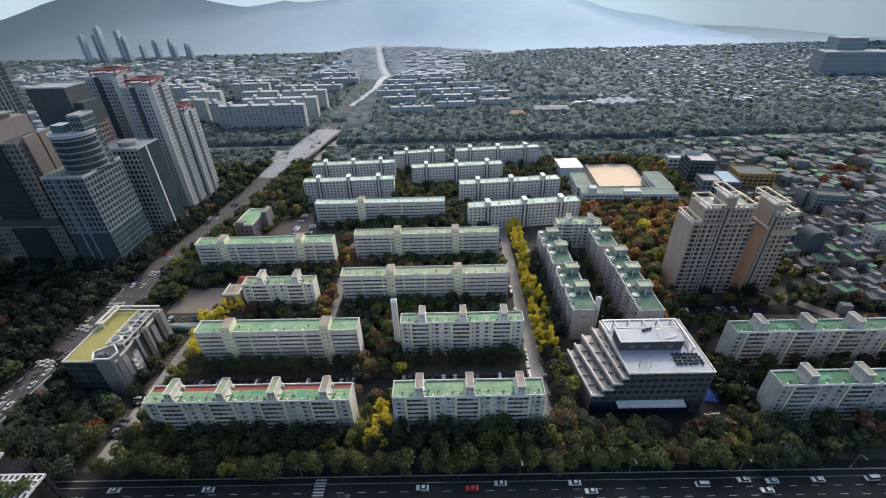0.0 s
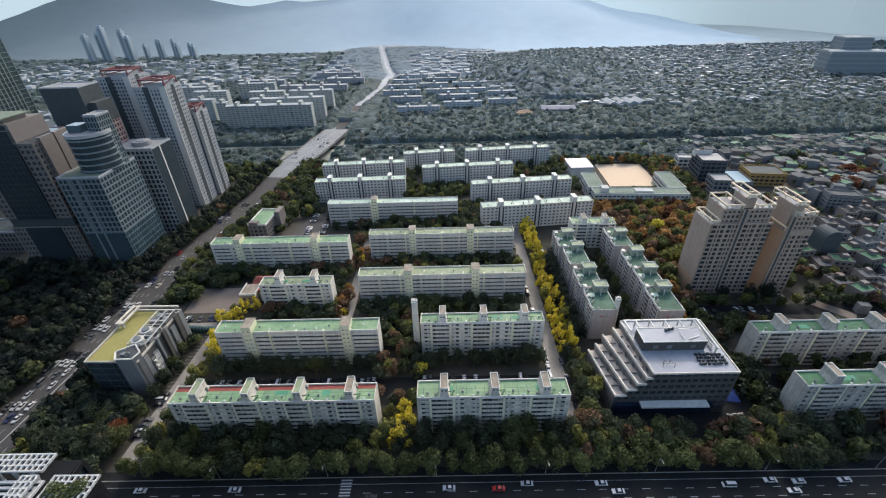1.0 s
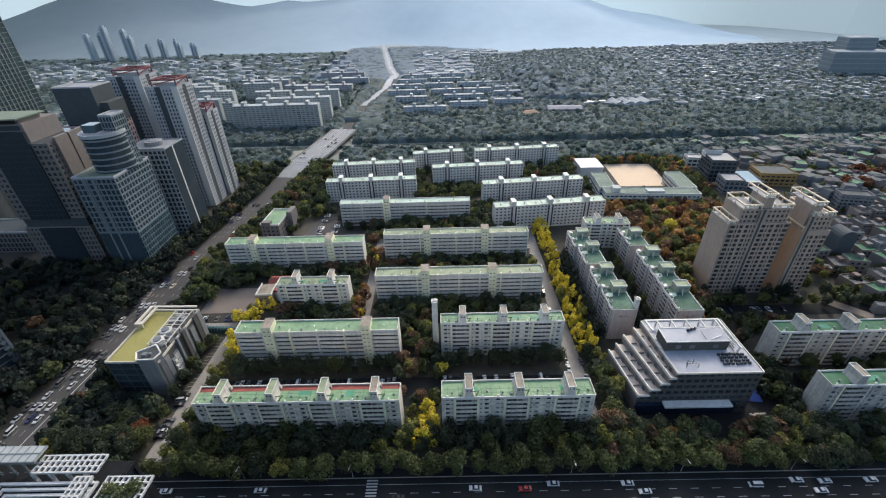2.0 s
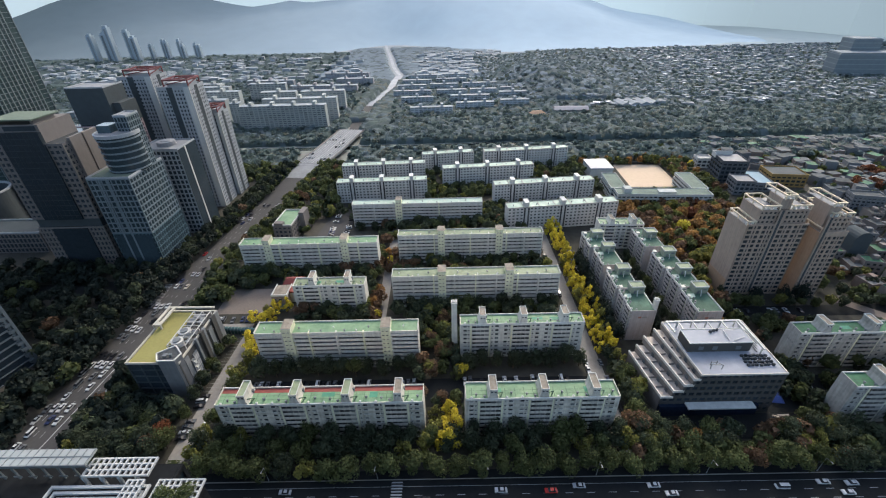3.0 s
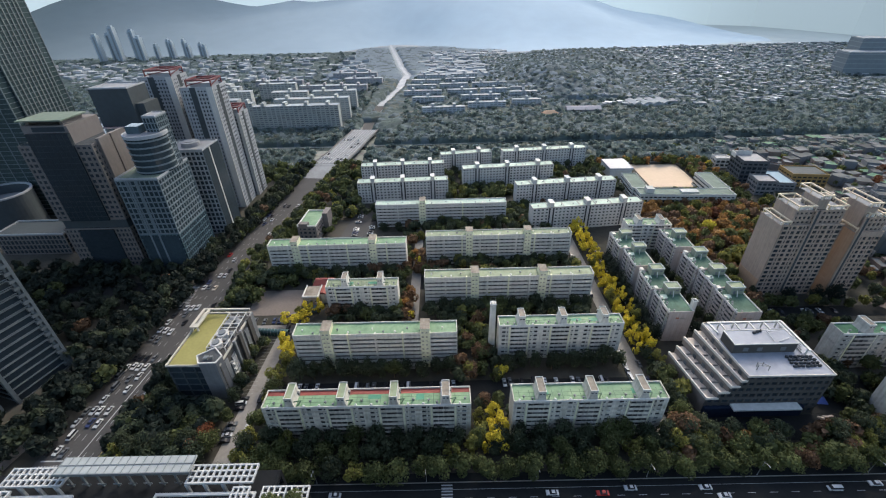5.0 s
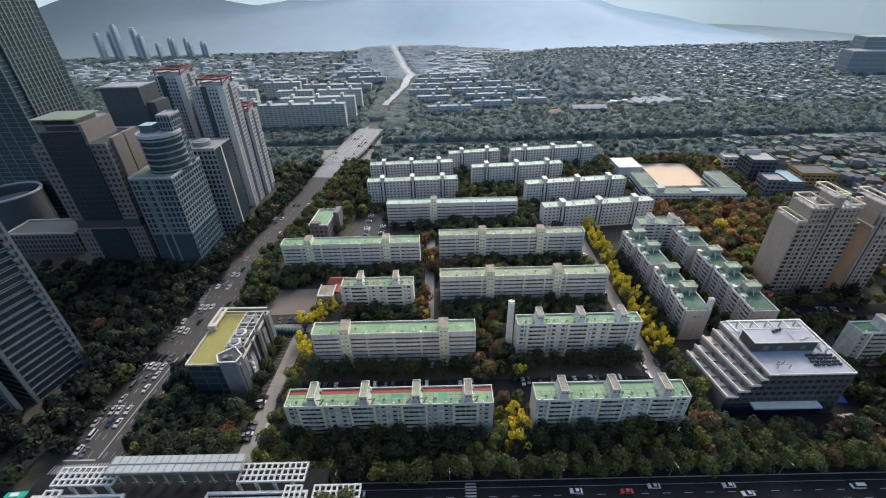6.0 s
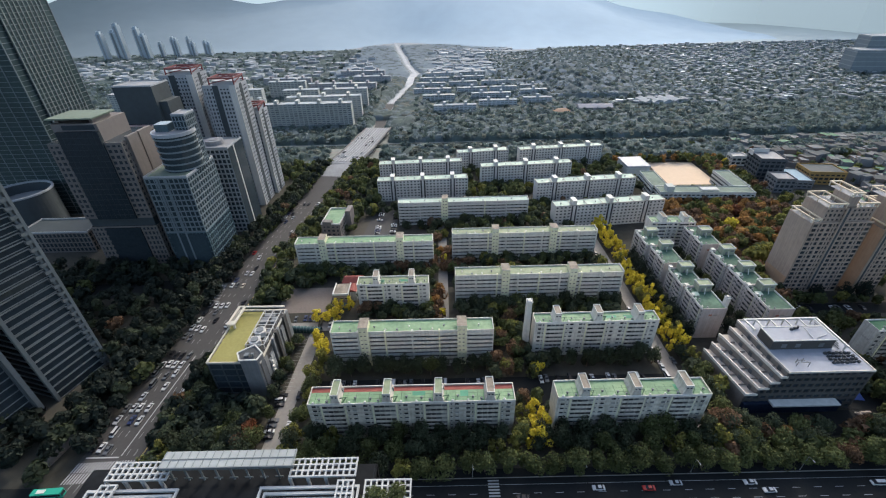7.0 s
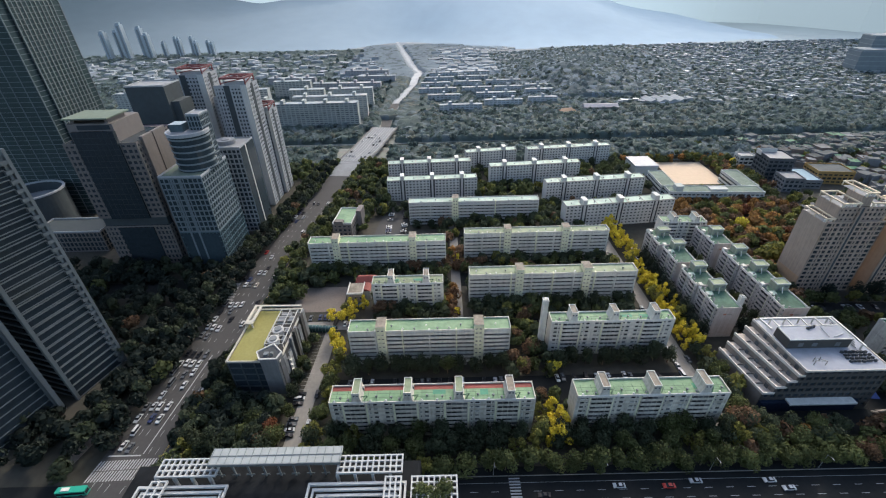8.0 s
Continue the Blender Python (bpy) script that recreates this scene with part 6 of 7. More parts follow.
# Darker leaves imitate the fall-off towards the view's right edge.
woods("east_trees", "trees round the eastern slab blocks, leaves darkened for edge dimming", scatter(132, 250, 100, 112.5, 6.5, 11, 4.4, (0.12, 0.74, 0.08, 0.06)) + scatter(126, 245, 136, 144, 7, 9, 3.8, (0.4, 0.55, 0.03, 0.02)) + scatter(112, 250, 154, 181, 7.6, 8.0, 3.6, (0.3, 0.56, 0.04, 0.10), ((172, 164, 242, 180),)) + scatter(110, 132, 112, 150, 7, 8.5, 4.0, (0.3, 0.5, 0.1, 0.1), ((108, 114, 118, 130),)) + scatter(132, 230, 191, 202, 8, 8, 3.6, (0.4, 0.4, 0.1, 0.1), ((136, 192, 200, 240),)) + scatter(198, 240, 196, 330, 11, 8, 3.8, (0.4, 0.3, 0.2, 0.1)), 220, 0.22)
# Dark leaf colours stand in for shade before the office.
woods("office_trees", "trees before the lawn-roofed office, shade painted into leaves", scatter(-178, -148, 108, 134, 6.5, 9.5, 4.4, (0.15, 0.78, 0.05, 0.02), ((-190, 90, -176, 112),)) + scatter(-146, -143.5, 134, 172, 6, 7.5, 2.8, (0.5, 0.4, 0.1, 0.0)), 260, 0.2, (DARK_GREEN, DEEP_GREEN, GREEN, RUSSET))
woods("field_trees", "green and orange trees round the school field", scatter(192, 220, 344, 425, 7, 8.5, 4.2, (0.2, 0.15, 0.45, 0.16, 0.02, 0.02), ((216, 334, 250, 395),)) + scatter(104, 192, 421, 428, 6.5, 8, 4.0, (0.2, 0.1, 0.55, 0.13, 0.02, 0.0)) + scatter(146, 162, 357, 359, 2.2, 2.0, 1.5, (0, 0, 0.3, 0.7, 0, 0)) + scatter(170, 184, 356, 358, 2.2, 2.0, 1.5, (0, 0, 0.3, 0.7, 0, 0)) + scatter(56, 134, 100, 108, 6.0, 9.5, 4.4, (0.04, 0.22, 0.58, 0.1, 0.06, 0)), 160, 0.25, PARK)
court = []
for x0, x1, y0, y1 in ((-122, -44, 123, 126.5), (-22, 36, 123, 126.5), (-122, 36, 164, 171), (-112, -78, 183.5, 191), (-58, 34, 184, 193), (-114, -72, 203, 214), (-60, 34, 207, 214.5), (-60, 34, 231, 240), (-160, -78, 216, 231), (-160, -76, 247, 258), (-60, 34, 252, 264), (-64, 34, 281, 295), (-100, -4, 308, 318)):
    court += scatter(x0, x1, y0, y1, 6.2, 9.5, 4.0, (0.3, 0.58, 0.05, 0.07), ((-71, 100, -65, 400), (-166, 190, -134, 219)))
woods("court_trees", "dark green trees in the courts between the slab blocks", court, 210, 0.22)
woods("gap_trees", "mixed autumn trees between the slab blocks", scatter(-40, -25, 127, 240, 6.5, 9.5, 4.0, (0.3, 0.25, 0.2, 0.25), ((-45, 129, -20, 140),)) + scatter(-75, -63, 183, 300, 6.4, 9.0, 4.3, (0.3, 0.2, 0.2, 0.3), ((-69.6, 100, -66.4, 400),)) + scatter(44, 58, 101, 156, 7, 11, 4.6, (0.5, 0.3, 0.15, 0.05), ((40, 100, 47.5, 160),)), 260, 0.2)
# Haze is painted into these far leaves: paler and bluer than real foliage.
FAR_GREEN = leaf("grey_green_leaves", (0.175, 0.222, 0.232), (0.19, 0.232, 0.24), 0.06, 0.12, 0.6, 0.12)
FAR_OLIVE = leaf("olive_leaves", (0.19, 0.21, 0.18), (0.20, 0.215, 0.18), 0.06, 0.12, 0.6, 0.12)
MID_GREEN = leaf("haze_tinted_mid_leaves", (0.118, 0.158, 0.148), (0.135, 0.17, 0.152), 0.08, 0.14, 0.55, 0.14)
SHADE_GREEN = leaf("haze_tinted_shade_leaves", (0.085, 0.115, 0.115), (0.095, 0.125, 0.12), 0.05, 0.14, 0.55, 0.14)
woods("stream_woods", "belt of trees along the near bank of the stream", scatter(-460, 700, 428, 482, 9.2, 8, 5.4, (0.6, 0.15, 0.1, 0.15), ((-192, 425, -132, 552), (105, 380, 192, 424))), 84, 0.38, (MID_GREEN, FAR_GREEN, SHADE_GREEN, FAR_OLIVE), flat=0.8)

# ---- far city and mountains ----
# Far walls, roofs and panes get low-contrast blue-grey colours that imitate haze.
FAR_WALL = material("haze_tinted_pale_wall", (0.35, 0.365, 0.365), 0.9, 0.1, 0.2, 0.02, per_object=0.08, per_island=0.1)
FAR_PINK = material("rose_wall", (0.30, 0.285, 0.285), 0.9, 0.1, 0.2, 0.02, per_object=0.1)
FAR_ROOF = material("haze_tinted_roof_deck", (0.25, 0.27, 0.275), 0.8, 0.15, 0.1, 0.02, per_island=0.15)
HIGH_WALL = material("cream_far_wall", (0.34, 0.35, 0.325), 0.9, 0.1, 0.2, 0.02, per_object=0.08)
FAR_PANE = glass("haze_lightened_glass", (0.17, 0.19, 0.20), 0.4)
FAR_DARK = material("haze_tinted_office_wall", (0.16, 0.185, 0.195), 0.8, 0.12, 0.2, 0.02)


def far_slab(m, length, depth, floors, wall, label, group):
    b = thing("apartment_block", m, label, "apartment block", group)
    h = floors * 2.7
    part("wall", Shape().box(0, 0.3, 0, length, depth, h), wall, b)
    n = max(3, round(length / 6))
    rows = Shape()
    for i in range(floors):
        for j in range(n):
            rows.box(length * (j + 0.15) / n, 0.22, i * 2.7 + 1.0, length * (j + 0.85) / n, 0.3, i * 2.7 + 2.3)
    part("glazing", rows, FAR_PANE, b, kind="stuff")
    part("roof", Shape().box(-0.2, 0, h, length + 0.2, depth + 0.2, h + 0.5), FAR_ROOF, b, "pale shining roof")
    for k in range(max(1, int(length / 28))):
        x = (k + 0.5) * length / max(1, int(length / 28))
        part("roof_house", Shape().box(x - 2, 1, h + 0.5, x + 2, depth - 1, h + 4.5), wall, b)


HIGH = "hazy row slab block of a distant estate beyond the stream"
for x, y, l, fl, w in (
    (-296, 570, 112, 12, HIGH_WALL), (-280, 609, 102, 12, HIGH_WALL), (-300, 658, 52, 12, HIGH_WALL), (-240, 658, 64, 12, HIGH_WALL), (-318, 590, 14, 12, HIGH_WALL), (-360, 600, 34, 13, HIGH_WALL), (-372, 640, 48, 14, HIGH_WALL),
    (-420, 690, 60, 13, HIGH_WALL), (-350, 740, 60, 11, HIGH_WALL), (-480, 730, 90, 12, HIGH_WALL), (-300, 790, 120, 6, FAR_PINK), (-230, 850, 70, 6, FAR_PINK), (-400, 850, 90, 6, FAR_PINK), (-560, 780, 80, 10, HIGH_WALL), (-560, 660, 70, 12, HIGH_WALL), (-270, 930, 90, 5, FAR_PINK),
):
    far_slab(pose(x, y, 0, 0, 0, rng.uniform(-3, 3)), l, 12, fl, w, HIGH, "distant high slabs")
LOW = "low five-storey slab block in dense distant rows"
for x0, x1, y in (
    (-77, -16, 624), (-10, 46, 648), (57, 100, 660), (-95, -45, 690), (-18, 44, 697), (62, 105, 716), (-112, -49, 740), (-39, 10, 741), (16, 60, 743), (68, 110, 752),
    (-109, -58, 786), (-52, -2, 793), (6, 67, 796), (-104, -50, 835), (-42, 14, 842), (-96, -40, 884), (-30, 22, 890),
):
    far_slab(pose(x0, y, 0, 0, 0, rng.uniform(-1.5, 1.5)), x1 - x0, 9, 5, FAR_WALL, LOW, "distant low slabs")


# House walls share the painted haze tint of the far blocks.
HOUSE_WALL = material("haze_tinted_house_wall", (0.22, 0.24, 0.245), 0.9, 0.1, 0.2, 0.02, per_island=0.18)


def sprinkle(name, label, x0, x1, y0, y1, count, seed, roofs, hi=(5, 12), side=(7, 15), skew=0.0, mats=None):
    """Very many small far houses with flat roofs, as one object."""
    r = random.Random(seed)
    s = Shape()
    for _ in range(count):
        u, v = r.random(), r.random()
        y = y0 + (y1 - y0) * v
        x = x0 + (x1 - x0) * u + skew * (y - y0)
        w, d, h, a = r.uniform(*side), r.uniform(*side), r.uniform(*hi), r.uniform(-0.5, 0.5)
        c, n = math.cos(a), math.sin(a)
        s.prism([(x + c * p - n * q, y + n * p + c * q) for p, q in ((0, 0), (w, 0), (w, d), (0, d))], 0, h, r.choice((0, 0, 1, 2)), r.choice(roofs))
    ob = new(name, s.mesh(name, *(mats or (HOUSE_WALL, FAR_DARK, HOUSE_WALL, FAR_ROOF, ROOF_GREEN, FAR_EARTH))))
    return tagged(ob, label, "houses", kind="stuff")


TIN = material("pale_tin_roof", (0.52, 0.54, 0.55), 0.5, 0.15, 0.3, 0.02, per_island=0.2)
EAST_MATS = (HOUSE_WALL, FAR_DARK, HOUSE_WALL, FAR_ROOF, ROOF_GREEN, FAR_EARTH, TIN)
FOOT = (FAR_WALL, HOUSE_WALL, HOUSE_WALL, FAR_ROOF, FAR_ROOF, FAR_EARTH)
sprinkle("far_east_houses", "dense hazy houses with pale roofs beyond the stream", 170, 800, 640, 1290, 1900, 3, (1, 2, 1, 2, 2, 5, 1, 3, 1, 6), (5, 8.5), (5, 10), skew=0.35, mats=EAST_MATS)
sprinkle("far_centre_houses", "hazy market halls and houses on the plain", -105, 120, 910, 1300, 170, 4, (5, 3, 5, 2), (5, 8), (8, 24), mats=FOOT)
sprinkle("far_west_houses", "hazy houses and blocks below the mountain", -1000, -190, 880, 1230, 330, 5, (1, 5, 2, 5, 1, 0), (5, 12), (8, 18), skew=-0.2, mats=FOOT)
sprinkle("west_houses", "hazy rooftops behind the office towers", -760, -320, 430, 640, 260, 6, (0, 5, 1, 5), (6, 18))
# Wall colour follows the mountain's tone, so the haze is painted on.
SLIM_WALL = material("haze_tinted_tower_wall", (0.30, 0.345, 0.37), 0.9, 0.08, 0.2, 0.02)
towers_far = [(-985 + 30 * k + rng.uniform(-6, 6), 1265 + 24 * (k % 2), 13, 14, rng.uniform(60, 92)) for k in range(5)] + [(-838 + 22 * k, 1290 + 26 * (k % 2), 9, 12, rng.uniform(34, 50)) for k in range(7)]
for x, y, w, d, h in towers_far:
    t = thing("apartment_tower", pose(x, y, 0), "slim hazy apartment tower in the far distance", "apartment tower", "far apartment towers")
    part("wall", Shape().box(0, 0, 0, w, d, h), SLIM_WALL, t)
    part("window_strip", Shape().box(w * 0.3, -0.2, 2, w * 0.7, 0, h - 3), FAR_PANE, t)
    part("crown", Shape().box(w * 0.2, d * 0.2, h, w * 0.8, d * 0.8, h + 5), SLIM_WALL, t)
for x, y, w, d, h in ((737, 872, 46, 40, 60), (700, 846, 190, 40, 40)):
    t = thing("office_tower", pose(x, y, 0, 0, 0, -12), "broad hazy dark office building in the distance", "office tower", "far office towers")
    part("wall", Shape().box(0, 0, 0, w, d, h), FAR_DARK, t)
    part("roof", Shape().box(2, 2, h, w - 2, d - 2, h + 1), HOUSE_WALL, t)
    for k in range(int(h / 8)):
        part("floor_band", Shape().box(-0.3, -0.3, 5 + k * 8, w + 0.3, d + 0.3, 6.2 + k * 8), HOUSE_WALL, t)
hall = thing("market_hall", pose(232, 640, 0, 0, 0, 4), "hall with pale blue roofs beyond the stream", "hall")
for k in range(4):
    part("roof_bay", Shape().prism(((k * 15, 0), (k * 15 + 14, 0), (k * 15 + 14, 30), (k * 15, 30)), 7, 10, 0, None, ((k * 15 + 6, 0), (k * 15 + 8, 0), (k * 15 + 8, 30), (k * 15 + 6, 30))), FAR_ROOF, hall)
part("wall", Shape().box(0, 0.5, 0, 59, 29.5, 7), FAR_WALL, hall)
vh = thing("village_hall", pose(128, 612, 0, 0, 0, -3), "long brown roofed hall beyond the stream", "hall")
part("wall", Shape().box(0, 0, 0, 46, 16, 9), FAR_PINK, vh)
part("roof", Shape().prism(((-1, -1), (47, -1), (47, 17), (-1, 17)), 9, 12, 0, None, ((-1, 6), (47, 6), (47, 10), (-1, 10))), FAR_PINK, vh)
vy = thing("villa", pose(92, 596, 0, 0, 0, 8), "cream villa with a tiled roof among trees", "house")
part("wall", Shape().box(0, 0, 0, 20, 12, 8), CREAM, vy)
part("roof", Shape().prism(((-1, -1), (21, -1), (21, 13), (-1, 13)), 8, 11, 0, None, ((4, 5), (16, 5), (16, 7), (4, 7))), TOWER_TAN, vy)

def canopy(name, label, x0, x1, y0, y1, step, cell, h, mats, weights, avoid=(), road=0.0, base=None, seed=1):
    """A closed roof of tree crowns seen from far: domed crowns of uneven height, one face colour per crown."""
    r = np.random.default_rng(seed)
    nx, ny = int((x1 - x0) / step), int((y1 - y0) / step)
    gx, gy = np.meshgrid(np.linspace(x0, x1, nx + 1), np.linspace(y0, y1, ny + 1))
    gx, gy = gx + r.uniform(-0.3, 0.3, gx.shape) * step, gy + r.uniform(-0.3, 0.3, gy.shape) * step
    cx, cy = int((x1 - x0) / cell) + 3, int((y1 - y0) / cell) + 3
    sx, sy = r.uniform(0, 1, (cy, cx)), r.uniform(0, 1, (cy, cx))
    tall, kind = r.uniform(0.75, 1.2, (cy, cx)), r.choice(len(mats), size=(cy, cx), p=weights)
    ux, uy = (gx - x0) / cell + 1, (gy - y0) / cell + 1
    top, sort = np.full(gx.shape, -1e9), np.zeros(gx.shape, dtype=int)
    for dj in (-1, 0, 1):
        for di in (-1, 0, 1):
            i, j = np.clip(ux.astype(int) + di, 0, cx - 1), np.clip(uy.astype(int) + dj, 0, cy - 1)
            d2 = (i + sx[j, i] - ux) ** 2 + (j + sy[j, i] - uy) ** 2
            z = h * tall[j, i] * (1 - 0.7 * d2)
            sort, top = np.where(z > top, kind[j, i], sort), np.maximum(z, top)
    top = np.maximum(top, 0.3 * h) + r.uniform(-0.05, 0.05, top.shape) * h
    shut = np.zeros(gx.shape, dtype=bool)
    for a, b, c, d in avoid:
        shut |= (gx >= a) & (gx <= c) & (gy >= b) & (gy <= d)
    if road:
        ry, rx = [p[1] for p in FAR_ROAD], [p[0] for p in FAR_ROAD]
        shut |= (np.abs(gx - np.interp(gy, ry, rx)) < road) & (gy > 640)
    ground_z = np.zeros(gx.shape) if base is None else base(gx, gy)
    z = ground_z + np.where(shut, -1.0, top)
    z[0], z[-1], z[:, 0], z[:, -1] = 0, 0, 0, 0
    k = np.arange(ny)[:, None] * (nx + 1) + np.arange(nx)[None]
    quad = np.stack([k, k + 1, k + nx + 2, k + nx + 1], -1).reshape(-1, 4)
    gone = shut.ravel()[quad].all(1)
    quad = quad[~gone]
    me = bpy.data.meshes.new(name)
    me.from_pydata(np.stack([gx, gy, z], -1).reshape(-1, 3).tolist(), [], quad.tolist())
    for m in mats:
        me.materials.append(m)
    me.polygons.foreach_set("material_index", sort.ravel()[quad[:, 0]].astype(np.int32))
    me.polygons.foreach_set("use_smooth", [True] * len(quad))
    return tagged(new(name, me), label, "trees", kind="stuff")


# wooded hill on the plain
hill_v, hill_f = [], []
HN = 36


def hill_z(x, y):
    return 30 * np.exp(-(((x - 165) / 95) ** 2 + ((y - 860) / 130) ** 2)) + 20 * np.exp(-(((x - 300) / 120) ** 2 + ((y - 1080) / 150) ** 2)) - 2.0


for j in range(HN + 1):
    for i in range(HN + 1):
        x, y = -60 + 620 * i / HN, 640 + 760 * j / HN
        hill_v.append((x, y, float(hill_z(x, y))))
for j in range(HN):
    for i in range(HN):
        k = j * (HN + 1) + i
        hill_f.append((k, k + 1, k + HN + 2, k + HN + 1))
hill_me = bpy.data.meshes.new("ground_hill")
hill_me.from_pydata(hill_v, [], hill_f)
# Same hazed tone as the far woods, put straight into the ground colour.
hill_me.materials.append(material("haze_tinted_hill_ground", (0.17, 0.195, 0.19), 0.95, 0.25, 0.12, 0.02))
tagged(new("ground_hill", hill_me), "low wooded hill on the plain", "hill", kind="structure")
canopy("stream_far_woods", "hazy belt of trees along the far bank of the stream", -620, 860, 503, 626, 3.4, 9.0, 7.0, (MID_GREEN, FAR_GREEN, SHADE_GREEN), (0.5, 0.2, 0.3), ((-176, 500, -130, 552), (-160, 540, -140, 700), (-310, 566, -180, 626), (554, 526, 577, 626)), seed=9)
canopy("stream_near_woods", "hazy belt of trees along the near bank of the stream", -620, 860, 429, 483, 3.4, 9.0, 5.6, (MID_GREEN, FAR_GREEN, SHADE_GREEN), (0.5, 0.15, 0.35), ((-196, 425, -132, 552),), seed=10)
# Leaf colour lifted towards the mountain's tone to paint in more haze.
FAR_MIST = leaf("haze_tinted_pale_leaves", (0.29, 0.355, 0.40), (0.30, 0.36, 0.40), 0.05, 0.1, 0.6, 0.1)
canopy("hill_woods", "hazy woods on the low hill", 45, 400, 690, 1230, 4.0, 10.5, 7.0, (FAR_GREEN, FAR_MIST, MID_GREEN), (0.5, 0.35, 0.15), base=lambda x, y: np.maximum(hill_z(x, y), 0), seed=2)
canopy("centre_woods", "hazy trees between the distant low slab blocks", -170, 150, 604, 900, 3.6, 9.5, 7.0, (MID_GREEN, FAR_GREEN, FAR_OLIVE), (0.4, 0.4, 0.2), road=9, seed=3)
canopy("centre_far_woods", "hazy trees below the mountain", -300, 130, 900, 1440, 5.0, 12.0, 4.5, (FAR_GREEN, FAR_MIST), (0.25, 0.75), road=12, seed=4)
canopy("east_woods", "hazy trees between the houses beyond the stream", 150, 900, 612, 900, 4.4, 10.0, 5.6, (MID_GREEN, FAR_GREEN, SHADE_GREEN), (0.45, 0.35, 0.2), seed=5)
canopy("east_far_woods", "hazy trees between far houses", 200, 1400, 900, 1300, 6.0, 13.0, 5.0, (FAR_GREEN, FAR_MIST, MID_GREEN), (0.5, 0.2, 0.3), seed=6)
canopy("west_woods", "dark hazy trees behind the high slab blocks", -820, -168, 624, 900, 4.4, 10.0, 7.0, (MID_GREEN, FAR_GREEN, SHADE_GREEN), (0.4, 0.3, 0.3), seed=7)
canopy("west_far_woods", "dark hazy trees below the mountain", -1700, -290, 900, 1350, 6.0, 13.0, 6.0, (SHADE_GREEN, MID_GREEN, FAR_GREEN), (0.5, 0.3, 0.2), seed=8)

# single crowns that stand up out of the far woods
OPEN_ROAD = ((-164, 540, -106, 1010),)
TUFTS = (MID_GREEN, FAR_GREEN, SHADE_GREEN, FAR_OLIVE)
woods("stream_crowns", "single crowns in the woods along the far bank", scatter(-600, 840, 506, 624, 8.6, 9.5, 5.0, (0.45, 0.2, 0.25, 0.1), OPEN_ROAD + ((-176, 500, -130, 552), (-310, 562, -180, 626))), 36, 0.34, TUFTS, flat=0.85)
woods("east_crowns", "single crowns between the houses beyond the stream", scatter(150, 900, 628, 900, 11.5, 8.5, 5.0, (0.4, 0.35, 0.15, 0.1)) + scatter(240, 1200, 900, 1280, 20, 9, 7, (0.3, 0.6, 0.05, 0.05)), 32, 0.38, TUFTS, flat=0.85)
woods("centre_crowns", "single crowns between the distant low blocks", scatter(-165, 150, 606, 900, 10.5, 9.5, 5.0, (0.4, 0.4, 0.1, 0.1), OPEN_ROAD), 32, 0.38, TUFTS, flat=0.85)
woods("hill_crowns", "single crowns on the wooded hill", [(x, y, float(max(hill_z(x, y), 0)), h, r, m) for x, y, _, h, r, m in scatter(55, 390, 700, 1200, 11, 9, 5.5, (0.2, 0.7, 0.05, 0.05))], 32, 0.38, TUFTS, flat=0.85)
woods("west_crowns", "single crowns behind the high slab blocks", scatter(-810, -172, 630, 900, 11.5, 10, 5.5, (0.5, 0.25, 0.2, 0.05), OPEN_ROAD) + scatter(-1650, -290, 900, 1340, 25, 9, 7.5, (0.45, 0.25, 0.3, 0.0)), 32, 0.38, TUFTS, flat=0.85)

# mountain ridge and the pale distance behind it, haze painted into colour and emission
RIDGE_X = (-3000, -1818, -1688, -1584, -1357, -1093, -939, -879, -790, -695, -635, -556, -417, -183, 154, 404, 574, 642, 739, 858, 933, 998, 1109, 1213, 1500)
RIDGE_Z = (60, 106, 129, 150, 194, 168, 135, 122, 107, 117, 126, 118, 126, 175, 186, 152, 99, 75, 55, 38, 19, -5, -23, -53, -90)


def mountain(name, y0, y1, y2, base_z, lift, mat, label, nx=150, ny=18):
    v, f = [], []
    for j in range(ny + 1):
        t = j / ny
        rise = math.sin(min(1, t / 0.7) * math.pi / 2) ** 1.5 if t <= 0.7 else 1 - (t - 0.7) / 0.3
        for i in range(nx + 1):
            x = -3000 + 4500 * i / nx
            foot = y0 + 240 * math.exp(-((x + 190) / 170) ** 2)
            y = foot + (y1 - foot) * min(1, t / 0.7) + (y2 - y1) * max(0, (t - 0.7) / 0.3)
            z = float(np.interp(x, RIDGE_X, RIDGE_Z)) + lift
            bumps = noise.fractal(Vector((x * 0.004, y * 0.004, 3.0)), 1.0, 2.0, 4) * 9 * (1 - rise ** 6)
            v.append((x, y, base_z + (z - base_z) * rise + bumps * (0.3 + 0.7 * (rise > 0.05))))
    for j in range(ny):
        for i in range(nx):
            k = j * (nx + 1) + i
            f.append((k, k + 1, k + nx + 2, k + nx + 1))
    me = bpy.data.meshes.new(name)
    me.from_pydata(v, [], f)
    me.materials.append(mat)
    me.polygons.foreach_set("use_smooth", [True] * len(f))
    return tagged(new(name, me), label, "mountain", kind="structure")


# Haze and glare are imitated: colour ramps along x and the surface emits.
MOUNTAIN = material("mountain_painted_haze", (0.052, 0.067, 0.076), 0.95, 0.06, 0.02, 0.004, glow=0.5, tint=(0.20, 0.25, 0.295), across=(-1600, 450))
mountain("backdrop_mountain", 1270, 2000, 2150, -4, 0, MOUNTAIN, "broad wooded mountain with haze painted in as colour and glow")
